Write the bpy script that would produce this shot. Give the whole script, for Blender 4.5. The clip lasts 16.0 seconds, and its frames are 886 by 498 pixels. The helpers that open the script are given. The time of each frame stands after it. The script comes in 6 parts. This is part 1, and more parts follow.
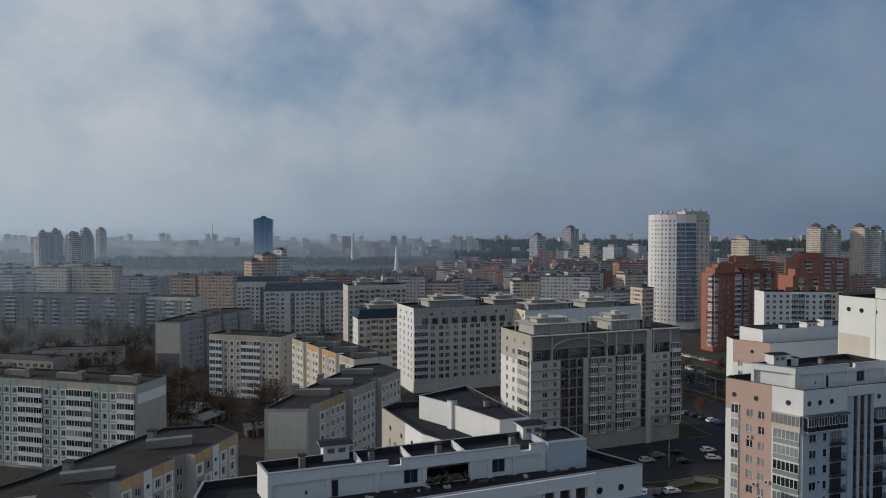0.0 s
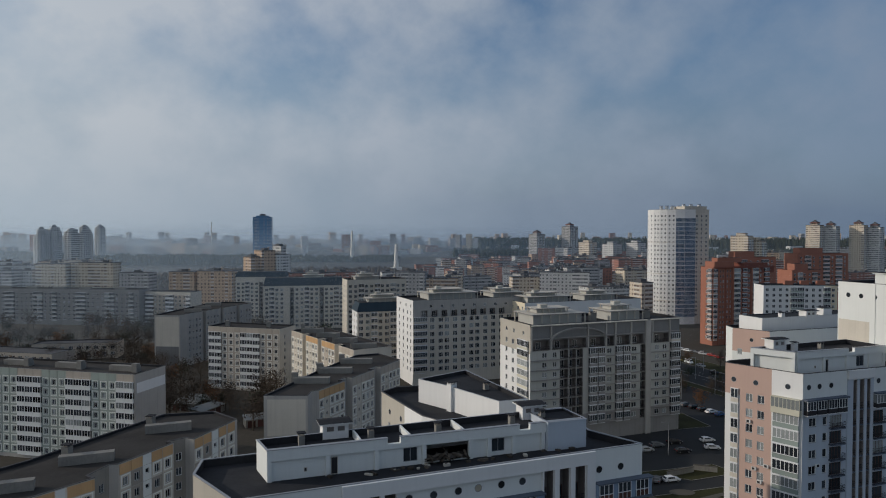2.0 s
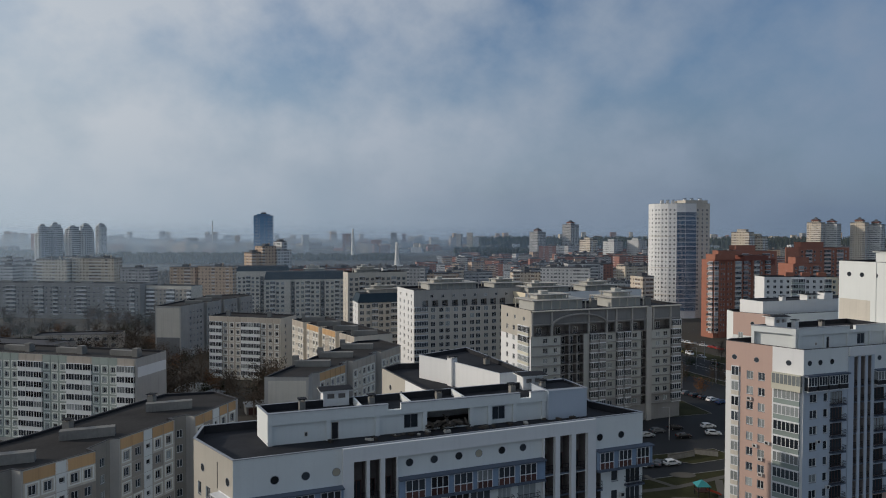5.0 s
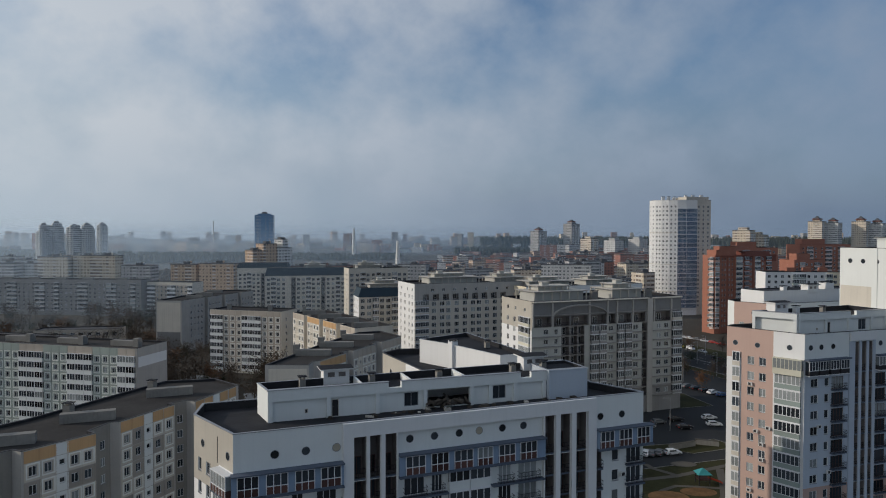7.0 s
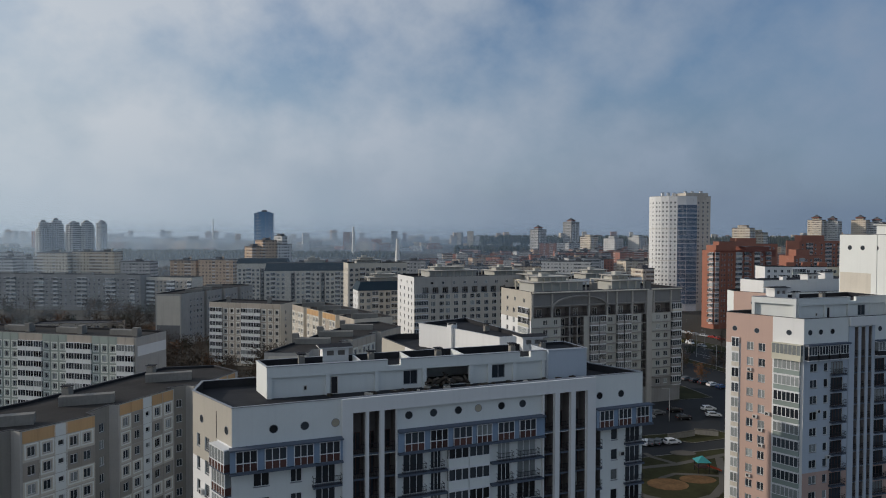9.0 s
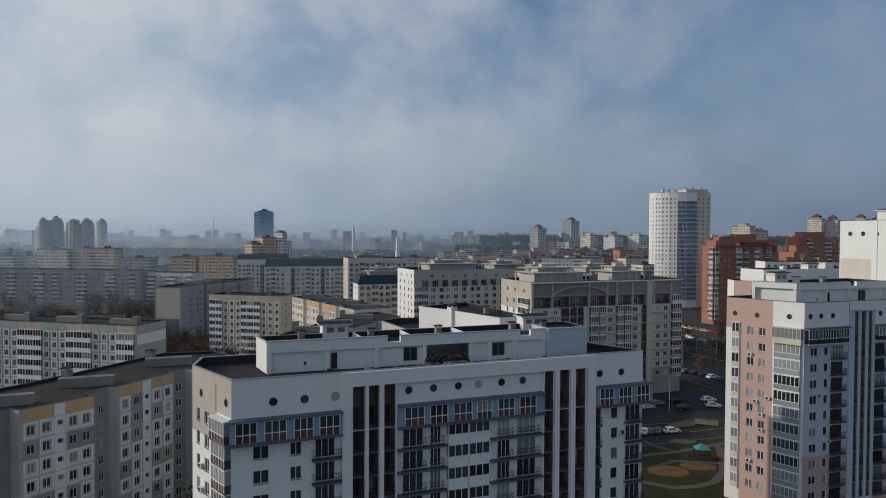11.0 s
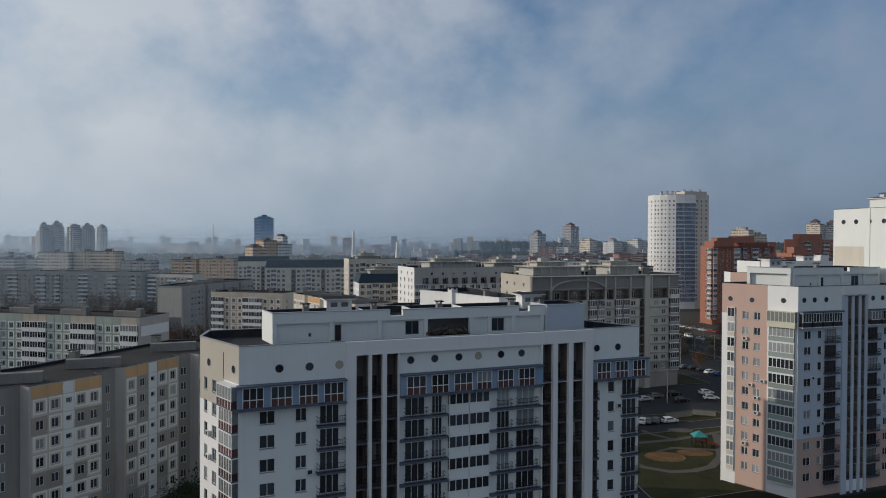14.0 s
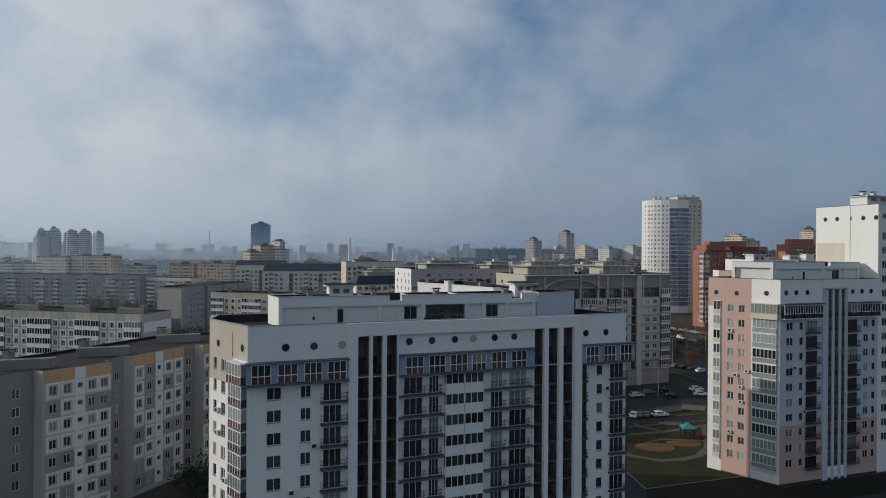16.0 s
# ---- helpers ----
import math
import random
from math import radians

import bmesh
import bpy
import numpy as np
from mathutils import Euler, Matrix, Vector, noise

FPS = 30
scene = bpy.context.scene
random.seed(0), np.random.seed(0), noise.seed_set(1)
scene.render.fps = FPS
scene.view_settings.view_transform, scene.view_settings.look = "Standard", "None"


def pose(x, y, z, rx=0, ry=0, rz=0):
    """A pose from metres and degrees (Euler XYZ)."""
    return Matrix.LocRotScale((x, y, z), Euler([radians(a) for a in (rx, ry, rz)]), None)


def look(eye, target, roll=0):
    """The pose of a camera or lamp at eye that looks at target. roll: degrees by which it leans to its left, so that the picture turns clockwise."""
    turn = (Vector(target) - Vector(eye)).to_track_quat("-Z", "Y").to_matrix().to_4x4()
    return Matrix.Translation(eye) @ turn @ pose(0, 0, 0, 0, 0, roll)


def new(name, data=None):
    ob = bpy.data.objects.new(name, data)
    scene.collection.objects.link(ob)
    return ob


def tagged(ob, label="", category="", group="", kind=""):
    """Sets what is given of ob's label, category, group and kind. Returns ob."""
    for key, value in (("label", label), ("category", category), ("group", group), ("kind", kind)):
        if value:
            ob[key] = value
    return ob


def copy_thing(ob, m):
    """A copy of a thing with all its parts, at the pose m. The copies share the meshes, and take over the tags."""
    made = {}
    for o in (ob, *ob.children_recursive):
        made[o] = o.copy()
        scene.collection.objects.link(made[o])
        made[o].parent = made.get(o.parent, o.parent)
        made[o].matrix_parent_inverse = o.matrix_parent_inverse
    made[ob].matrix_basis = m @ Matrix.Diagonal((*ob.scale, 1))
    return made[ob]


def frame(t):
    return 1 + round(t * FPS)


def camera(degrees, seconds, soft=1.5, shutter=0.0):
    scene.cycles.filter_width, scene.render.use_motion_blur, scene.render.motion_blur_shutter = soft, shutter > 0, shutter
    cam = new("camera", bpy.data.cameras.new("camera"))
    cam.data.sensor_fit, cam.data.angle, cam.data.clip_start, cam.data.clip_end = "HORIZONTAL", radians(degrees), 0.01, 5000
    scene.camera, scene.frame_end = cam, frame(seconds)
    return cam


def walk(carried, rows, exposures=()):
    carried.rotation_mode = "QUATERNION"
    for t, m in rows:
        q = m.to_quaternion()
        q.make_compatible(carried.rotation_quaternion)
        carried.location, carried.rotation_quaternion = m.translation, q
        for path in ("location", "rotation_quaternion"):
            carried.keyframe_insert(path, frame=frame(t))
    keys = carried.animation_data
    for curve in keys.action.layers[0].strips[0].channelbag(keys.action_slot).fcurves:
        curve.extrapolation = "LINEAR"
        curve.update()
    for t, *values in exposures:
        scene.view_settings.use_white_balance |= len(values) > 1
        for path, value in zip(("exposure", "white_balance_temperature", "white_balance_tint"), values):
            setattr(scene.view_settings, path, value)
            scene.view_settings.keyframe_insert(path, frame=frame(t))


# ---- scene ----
cam = camera(65.5, 16.0, soft=1.05)
PATH = [
    (0, (0.006, 0.004, 66.904), (-0.001, 2.003, 66.857), 0.1),
    (0.5, (0.036, 0.003, 66.28), (0.03, 2.002, 66.232), 0.1),
    (1, (-0.017, 0.007, 65.581), (-0.021, 2.006, 65.532), 0.1),
    (1.5, (-0.014, 0.066, 64.891), (-0.018, 2.066, 64.841), 0.1),
    (2, (-0.016, 0.086, 64.158), (-0.021, 2.085, 64.108), 0.1),
    (2.5, (-0.085, 0.059, 63.429), (-0.089, 2.058, 63.376), 0.1),
    (3, (-0.125, 0.039, 62.706), (-0.129, 2.038, 62.655), 0.1),
    (3.5, (-0.116, 0.021, 62.0), (-0.121, 2.02, 61.949), 0.2),
    (4, (-0.062, -0.015, 61.325), (-0.068, 1.984, 61.274), 0.1),
    (6.5, (0.089, -0.055, 57.543), (0.08, 1.945, 57.497), 0.1),
    (7, (0.1, -0.06, 56.887), (0.09, 1.939, 56.84), 0.1),
    (7.5, (0.102, -0.074, 56.19), (0.093, 1.925, 56.143), 0.2),
    (8, (0.113, -0.084, 55.46), (0.103, 1.915, 55.413), 0.1),
    (8.5, (0.129, -0.058, 54.763), (0.12, 1.941, 54.715), 0.2),
    (9, (0.14, -0.053, 54.118), (0.131, 1.946, 54.07), 0.2),
    (11.5, (0.128, -0.013, 50.398), (0.119, 1.986, 50.351), 0.3),
    (12, (0.131, -0.034, 49.784), (0.122, 1.965, 49.737), 0.3),
    (12.5, (0.156, -0.093, 49.108), (0.146, 1.907, 49.064), 0.3),
    (13, (0.186, -0.508, 48.371), (0.176, 1.491, 48.327), 0.3),
    (13.5, (0.088, -1.39, 47.695), (0.079, 0.61, 47.657), 0.3),
    (14, (-0.015, -2.521, 47.017), (-0.023, -0.521, 46.992), 0.3),
    (14.5, (-0.113, -3.811, 46.329), (-0.12, -1.811, 46.313), 0.3),
    (15, (-0.193, -5.173, 45.663), (-0.197, -3.173, 45.655), 0.3),
    (15.5, (-0.177, -6.508, 45.033), (-0.178, -4.508, 45.025), 0.3),
    (16, (-0.087, -7.572, 44.469), (-0.084, -5.572, 44.467), 0.4),
]
walk(cam, [(t, look(eye, target, roll)) for t, eye, target, roll in PATH], [(0.0, -0.32), (4.0, -0.27), (7.0, -0.15), (16.0, -0.15)])

# ---- sky and sun ----
SUN_AZ, SUN_EL = radians(175.0), radians(17.5)
world = bpy.data.worlds.new("sky")
scene.world = world
world.use_nodes = True
wn, wl = world.node_tree.nodes, world.node_tree.links
wn.clear()


def wnode(kind, **values):
    n = wn.new(kind)
    for key, value in values.items():
        n.inputs[key].default_value = value
    return n


def wmath(op, a, b=0.5, c=0.0, clamp=False):
    n = wn.new("ShaderNodeMath")
    n.operation, n.use_clamp = op, clamp
    for k, v in enumerate((a, b, c)):
        if isinstance(v, (int, float)):
            n.inputs[k].default_value = v
        else:
            wl.new(v, n.inputs[k])
    return n.outputs[0]


sky = wn.new("ShaderNodeTexSky")
sky.sky_type, sky.sun_disc = "NISHITA", False
sky.sun_elevation, sky.sun_rotation = SUN_EL, radians(275.0)
sky.altitude, sky.air_density, sky.dust_density, sky.ozone_density = 200, 1.0, 0.5, 3.5
coord = wn.new("ShaderNodeTexCoord")
axes = wn.new("ShaderNodeSeparateXYZ")
wl.new(coord.outputs["Generated"], axes.inputs[0])
stretch = wn.new("ShaderNodeMapping")
stretch.inputs["Scale"].default_value = (1.0, 1.0, 1.25)
stretch.inputs["Location"].default_value = (2.37, 1.61, 0.83)
stretch.inputs["Rotation"].default_value = (0.47, 0.61, 0.83)
wl.new(coord.outputs["Generated"], stretch.inputs[0])
billow = wnode("ShaderNodeTexNoise", Scale=5.6, Detail=8.0, Roughness=0.54)
wl.new(stretch.outputs[0], billow.inputs["Vector"])
sheet = wnode("ShaderNodeTexNoise", Scale=2.1, Detail=3.0, Roughness=0.5)
wl.new(stretch.outputs[0], sheet.inputs["Vector"])


def wramp(value, stops):
    n = wn.new("ShaderNodeValToRGB")
    r = n.color_ramp
    while len(r.elements) < len(stops):
        r.elements.new(0.5)
    for el, (p, c) in zip(r.elements, stops):
        el.position, el.color = p, (*c, 1)
    wl.new(value, n.inputs[0])
    return n.outputs[0]


def wmix(fac, a, b_):
    n = wn.new("ShaderNodeMixShader")
    wl.new(fac, n.inputs[0])
    wl.new(a, n.inputs[1])
    wl.new(b_, n.inputs[2])
    return n.outputs[0]


# thin haze that thickens to the horizon and towards the sun's side, with soft broken cloud in it
across = wmath("MULTIPLY_ADD", axes.outputs["X"], 0.9, 0.5, clamp=True)
haze_tone = wramp(across, [(0.02, (0.415, 0.502, 0.588)), (0.35, (0.309, 0.387, 0.478)), (0.6, (0.227, 0.291, 0.383)), (0.98, (0.130, 0.186, 0.273))])
puff_tone = wramp(across, [(0.02, (0.598, 0.643, 0.693)), (0.35, (0.482, 0.533, 0.609)), (0.62, (0.347, 0.412, 0.504)), (0.98, (0.227, 0.301, 0.420))])
veil = wmath("MULTIPLY_ADD", axes.outputs["Z"], -3.3, 1.22)
veil = wmath("MULTIPLY_ADD", axes.outputs["X"], -0.45, veil)
veil = wmath("MULTIPLY_ADD", sheet.outputs["Fac"], 0.9, wmath("SUBTRACT", veil, 0.45), clamp=True)
puff = wmath("MULTIPLY_ADD", billow.outputs["Fac"], 4.2, -1.6)
puff = wmath("MULTIPLY_ADD", sheet.outputs["Fac"], 1.0, wmath("SUBTRACT", puff, 0.27))
puff = wmath("MULTIPLY_ADD", axes.outputs["X"], -0.2, puff)
puff = wmath("MULTIPLY_ADD", axes.outputs["Y"], -0.25, wmath("ADD", puff, 0.25))
rise = wmath("MULTIPLY", axes.outputs["Z"], 7.0, clamp=True)
puff = wmath("MULTIPLY", wmath("MULTIPLY", puff, 0.85, clamp=True), wmath("MULTIPLY_ADD", rise, 0.75, 0.15))
clear = wnode("ShaderNodeBackground", Strength=0.115)
wl.new(sky.outputs[0], clear.inputs[0])
haze_bg = wnode("ShaderNodeBackground", Strength=1.04)
wl.new(haze_tone, haze_bg.inputs[0])
cloud = wnode("ShaderNodeBackground", Strength=1.04)
wl.new(puff_tone, cloud.inputs[0])
blend_out = wmix(puff, wmix(veil, clear.outputs[0], haze_bg.outputs[0]), cloud.outputs[0])
out = wn.new("ShaderNodeOutputWorld")
wl.new(blend_out, out.inputs[0])

sun_data = bpy.data.lights.new("sun", "SUN")
sun_data.energy, sun_data.angle, sun_data.color = 2.6, radians(0.6), (1.0, 0.9, 0.78)
sun = new("sun", sun_data)
sun_dir = Vector((math.cos(SUN_AZ) * math.cos(SUN_EL), math.sin(SUN_AZ) * math.cos(SUN_EL), math.sin(SUN_EL)))
sun.matrix_world = look(sun_dir * 900, (0, 0, 0))


# ---- materials ----
def material(name, colour, rough=0.8, vary=0.25, scale=0.25, fine=6.0, bump=0.0, metal=0.0, streak=0.0, by_object=0.0, spec=0.15):
    m = bpy.data.materials.new(name)
    m.use_nodes = True
    n, l = m.node_tree.nodes, m.node_tree.links
    p = n["Principled BSDF"]
    p.inputs["Roughness"].default_value, p.inputs["Metallic"].default_value = rough, metal
    p.inputs["Specular IOR Level"].default_value = spec
    tc = n.new("ShaderNodeTexCoord")
    big = n.new("ShaderNodeTexNoise")
    big.inputs["Scale"].default_value, big.inputs["Detail"].default_value = scale, 4
    small = n.new("ShaderNodeTexNoise")
    small.inputs["Scale"].default_value, small.inputs["Detail"].default_value = fine, 3
    l.new(tc.outputs["Object"], big.inputs["Vector"])
    l.new(tc.outputs["Object"], small.inputs["Vector"])

    def math_node(op, a, b):
        q = n.new("ShaderNodeMath")
        q.operation = op
        for k, v in enumerate((a, b)):
            if isinstance(v, (int, float)):
                q.inputs[k].default_value = v
            else:
                l.new(v, q.inputs[k])
        return q.outputs[0]

    f = math_node("ADD", math_node("MULTIPLY", math_node("SUBTRACT", big.outputs["Fac"], 0.5), 2.0 * vary), 1.0)
    f = math_node("ADD", f, math_node("MULTIPLY", math_node("SUBTRACT", small.outputs["Fac"], 0.5), 0.9 * vary))
    if streak:
        mp = n.new("ShaderNodeMapping")
        mp.inputs["Scale"].default_value = (1.6, 1.6, 0.06)
        l.new(tc.outputs["Object"], mp.inputs[0])
        run = n.new("ShaderNodeTexNoise")
        run.inputs["Scale"].default_value, run.inputs["Detail"].default_value = 1.0, 4
        l.new(mp.outputs[0], run.inputs["Vector"])
        f = math_node("SUBTRACT", f, math_node("MULTIPLY", math_node("MAXIMUM", math_node("SUBTRACT", run.outputs["Fac"], 0.5), 0.0), streak * 2.5))
    if by_object:
        info = n.new("ShaderNodeObjectInfo")
        f = math_node("ADD", f, math_node("MULTIPLY", math_node("SUBTRACT", info.outputs["Random"], 0.5), by_object))
    f = math_node("MAXIMUM", f, 0.05)
    mix = n.new("ShaderNodeVectorMath")
    mix.operation = "SCALE"
    mix.inputs[0].default_value = colour
    l.new(f, mix.inputs["Scale"])
    l.new(mix.outputs[0], p.inputs["Base Color"])
    if bump:
        b = n.new("ShaderNodeBump")
        b.inputs["Strength"].default_value, b.inputs["Distance"].default_value = 0.6, bump
        l.new(small.outputs["Fac"], b.inputs["Height"])
        l.new(b.outputs[0], p.inputs["Normal"])
    return m


def glass_material(name, colour, by_object=1.2, rough=0.06):
    m = material(name, colour, rough, 0.25, 0.8, 3.0, by_object=by_object, spec=0.6)
    return m


WHITE = material("white_render", (0.72, 0.72, 0.71), 0.85, 0.06, 0.2, 5.0, 0.004, streak=0.07)
COOL = material("cool_white_render", (0.70, 0.72, 0.70), 0.85, 0.07, 0.2, 5.0, 0.004, streak=0.07)
BEIGE = material("beige_render", (0.44, 0.41, 0.355), 0.88, 0.1, 0.2, 5.0, 0.004, streak=0.14)
PLINTH = material("dark_brown_plinth", (0.07, 0.045, 0.04), 0.8, 0.2, 0.4, 4.0)
BLUE_GREY = material("blue_grey_render", (0.47, 0.52, 0.58), 0.88, 0.07, 0.2, 5.0, 0.004, streak=0.08)
GLAZE_LOW = material("grey_green_balcony_panel", (0.25, 0.30, 0.28), 0.75, 0.12, 0.4, 4.0, by_object=0.35)
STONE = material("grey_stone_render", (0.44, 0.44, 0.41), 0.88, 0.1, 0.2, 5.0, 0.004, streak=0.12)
CREAM = material("cream_render", (0.70, 0.62, 0.47), 0.88, 0.08, 0.2, 5.0, streak=0.07)
PINK = material("pink_render", (0.50, 0.355, 0.30), 0.88, 0.07, 0.2, 5.0, 0.004, streak=0.07)
PALE_GREY = material("pale_grey_panel", (0.57, 0.53, 0.46), 0.9, 0.12, 0.25, 4.0, 0.006, streak=0.18, by_object=0.12)
GREY = material("grey_panel", (0.42, 0.40, 0.37), 0.92, 0.16, 0.25, 4.0, 0.006, streak=0.22)
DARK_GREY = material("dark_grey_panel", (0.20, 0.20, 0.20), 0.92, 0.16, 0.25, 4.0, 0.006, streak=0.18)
GREEN_GREY = material("pale_green_panel", (0.36, 0.41, 0.37), 0.9, 0.12, 0.25, 4.0, 0.006, streak=0.25, by_object=0.15)
ORANGE = material("ochre_panel", (0.56, 0.36, 0.19), 0.9, 0.14, 0.3, 4.0, 0.006, streak=0.25, by_object=0.15)
TAN = material("tan_panel", (0.45, 0.40, 0.34), 0.9, 0.12, 0.3, 4.0, 0.006, streak=0.25, by_object=0.15)
SEAM = material("panel_joint", (0.74, 0.75, 0.71), 0.9, 0.15, 0.4, 4.0)
BRICK = material("red_brick", (0.34, 0.15, 0.105), 0.9, 0.18, 0.3, 5.0, streak=0.07)
BRICK_DARK = material("dark_red_brick", (0.21, 0.075, 0.055), 0.9, 0.2, 0.3, 5.0)
DARK_COPING = material("dark_sheet_metal", (0.07, 0.07, 0.075), 0.6, 0.2, 0.5, 3.0)
BITUMEN = material("roofing_felt", (0.028, 0.029, 0.033), 0.85, 0.45, 0.35, 2.0, 0.02)
BITUMEN_BROWN = material("worn_roofing_felt", (0.040, 0.037, 0.035), 0.88, 0.5, 0.2, 1.5, 0.02)
COPING = material("sheet_metal_coping", (0.30, 0.31, 0.33), 0.45, 0.15, 0.5, 3.0, metal=0.3)
CONCRETE = material("weathered_concrete", (0.24, 0.23, 0.21), 0.92, 0.3, 0.4, 3.0, 0.01, streak=0.22)
FRAME = material("white_window_frame", (0.70, 0.71, 0.72), 0.5, 0.05, 1.0, 5.0)
FRAME_DARK = material("brown_window_frame", (0.10, 0.055, 0.045), 0.5, 0.15, 1.0, 5.0)
GLASS = glass_material("window_glass", (0.035, 0.042, 0.05), 1.3)
# pale tone for curtains, and for sky reflection painted into the corner balcony panes
GLASS_PALE = glass_material("curtained_glass", (0.24, 0.26, 0.26), 0.9, 0.12)
CURTAIN = material("drawn_beige_curtain", (0.40, 0.36, 0.28), 0.5, 0.12, 0.8, 4.0)
GLASS_BLUE = glass_material("blue_curtain_glass", (0.05, 0.10, 0.17), 0.5)
BLUE = material("blue_cladding", (0.24, 0.32, 0.43), 0.55, 0.1, 0.6, 4.0)
SLAB_BLUE = material("slate_slab_edge", (0.10, 0.12, 0.155), 0.7, 0.12, 0.5, 4.0)
RUST = material("red_brown_panel", (0.085, 0.042, 0.036), 0.6, 0.2, 0.6, 4.0, by_object=0.9)
IRON = material("dark_iron_railing", (0.035, 0.033, 0.036), 0.6, 0.2, 1.0, 6.0)
# darker than the outer walls; used on loggia recesses and hut openings
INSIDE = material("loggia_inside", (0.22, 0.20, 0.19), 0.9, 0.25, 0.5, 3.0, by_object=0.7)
YELLOW = material("pale_yellow_panel", (0.57, 0.55, 0.45), 0.8, 0.1, 0.4, 4.0, by_object=0.3)
SLATE = material("slate_mansard", (0.028, 0.048, 0.066), 0.7, 0.2, 0.4, 3.0)


# ---- mesh helpers ----
class Shape:
    """Collects vertices, faces and material slots."""

    def __init__(self, *mats):
        self.v, self.f, self.m, self.mats = [], [], [], list(mats)

    def slot(self, mat):
        if mat not in self.mats:
            self.mats.append(mat)
        return self.mats.index(mat)

    def face(self, pts, mat):
        n = len(self.v)
        self.v.extend(tuple(p) for p in pts)
        self.f.append(tuple(range(n, n + len(pts))))
        self.m.append(self.slot(mat))

    def box(self, x0, x1, y0, y1, z0, z1, mat, m=None):
        c = [Vector((x, y, z)) for z in (z0, z1) for x, y in ((x0, y0), (x1, y0), (x1, y1), (x0, y1))]
        if m is not None:
            c = [m @ p for p in c]
        n = len(self.v)
        self.v.extend(tuple(p) for p in c)
        k = self.slot(mat)
        for q in ((3, 2, 1, 0), (4, 5, 6, 7), (0, 1, 5, 4), (1, 2, 6, 5), (2, 3, 7, 6), (3, 0, 4, 7)):
            self.f.append(tuple(n + i for i in q))
            self.m.append(k)

    def mesh(self, name, smooth=False):
        me = bpy.data.meshes.new(name)
        me.from_pydata(self.v, [], self.f)
        for mat in self.mats:
            me.materials.append(mat)
        me.polygons.foreach_set("material_index", self.m)
        if smooth:
            me.polygons.foreach_set("use_smooth", [True] * len(self.f))
        me.update()
        return me


def part(name, mesh, parent, m=None, label=""):
    ob = new(name, mesh)
    ob.parent = parent
    if m is not None:
        ob.matrix_basis = m
    if label:
        ob["label"] = label
    return ob


def thing(name, x, y, z, label, category, group="", kind="", turn=0.0):
    ob = new(name)
    ob.matrix_basis = pose(x, y, z, 0, 0, turn)
    return tagged(ob, label, category, group, kind)


def inset(poly, d):
    """The polygon (counter-clockwise) moved inwards by d."""
    res = []
    n = len(poly)
    for i in range(n):
        a, b, c = Vector(poly[i - 1]), Vector(poly[i]), Vector(poly[(i + 1) % n])
        u, w = (b - a).normalized(), (c - b).normalized()
        n1, n2 = Vector((-u.y, u.x)), Vector((-w.y, w.x))
        k = (n1 + n2) / max(0.3, 1 + n1.dot(n2))
        q = b + k * d
        res.append((q.x, q.y))
    return res


CACHE = {}


def relief(xs, zs, cell, back, side):
    """One connected sheet over the grid xs, zs: cell(i, j) gives (material, y) or None for a hole; edges go back to y = back."""
    s, index = Shape(), {}

    def vid(p):
        k = (round(p[0], 4), round(p[1], 4), round(p[2], 4))
        if k not in index:
            index[k] = len(s.v)
            s.v.append(k)
        return index[k]

    def face(pts, mat):
        s.f.append(tuple(vid(p) for p in pts))
        s.m.append(s.slot(mat))

    nx, nz = len(xs) - 1, len(zs) - 1
    got = {(i, j): cell(i, j) for i in range(nx) for j in range(nz)}
    for (i, j), c in got.items():
        if c is None:
            continue
        x0, x1, z0, z1 = xs[i], xs[i + 1], zs[j], zs[j + 1]
        y = c[1]
        face([(x0, y, z0), (x1, y, z0), (x1, y, z1), (x0, y, z1)], c[0])
        for di, dj, a, e in ((-1, 0, (x0, z1), (x0, z0)), (1, 0, (x1, z0), (x1, z1)), (0, -1, (x0, z0), (x1, z0)), (0, 1, (x1, z1), (x0, z1))):
            o = got.get((i + di, j + dj))
            oy = o[1] if o else back
            if oy > y + 1e-6:
                face([(a[0], y, a[1]), (a[0], oy, a[1]), (e[0], oy, e[1]), (e[0], y, e[1])], c[0] if c[0] != side else side)
    return s


def window_mesh(w, h, panes, frame_mat, glass, sill=True):
    key = ("win", round(w, 2), round(h, 2), panes, frame_mat.name, glass.name if glass else "", sill)
    if key in CACHE:
        return CACHE[key]
    b = 0.075
    xs = [-w / 2]
    for k in range(panes):
        x = -w / 2 + (w - b) * k / panes
        xs += [x + b, -w / 2 + (w - b) * (k + 1) / panes]
    xs.append(w / 2)
    zs = ([-0.06, 0.0] if sill else [0.0]) + [b, h - b, h]
    first = 1 if sill else 0

    def cell(i, j):
        if sill and j == 0:
            return (COPING, -0.17)
        if i % 2 == 1 and j == first + 1:
            return (glass, 0.05) if glass else None
        return (frame_mat, 0.0)

    CACHE[key] = relief(xs, zs, cell, 0.09, frame_mat).mesh("window")
    return CACHE[key]


def pane_mesh(w, h, glass):
    key = ("pane", round(w, 2), round(h, 2), glass.name)
    if key not in CACHE:
        s = Shape()
        s.box(-w / 2 + 0.07, w / 2 - 0.07, 0.03, 0.045, 0.07, h - 0.07, glass)
        CACHE[key] = s.mesh("pane")
    return CACHE[key]


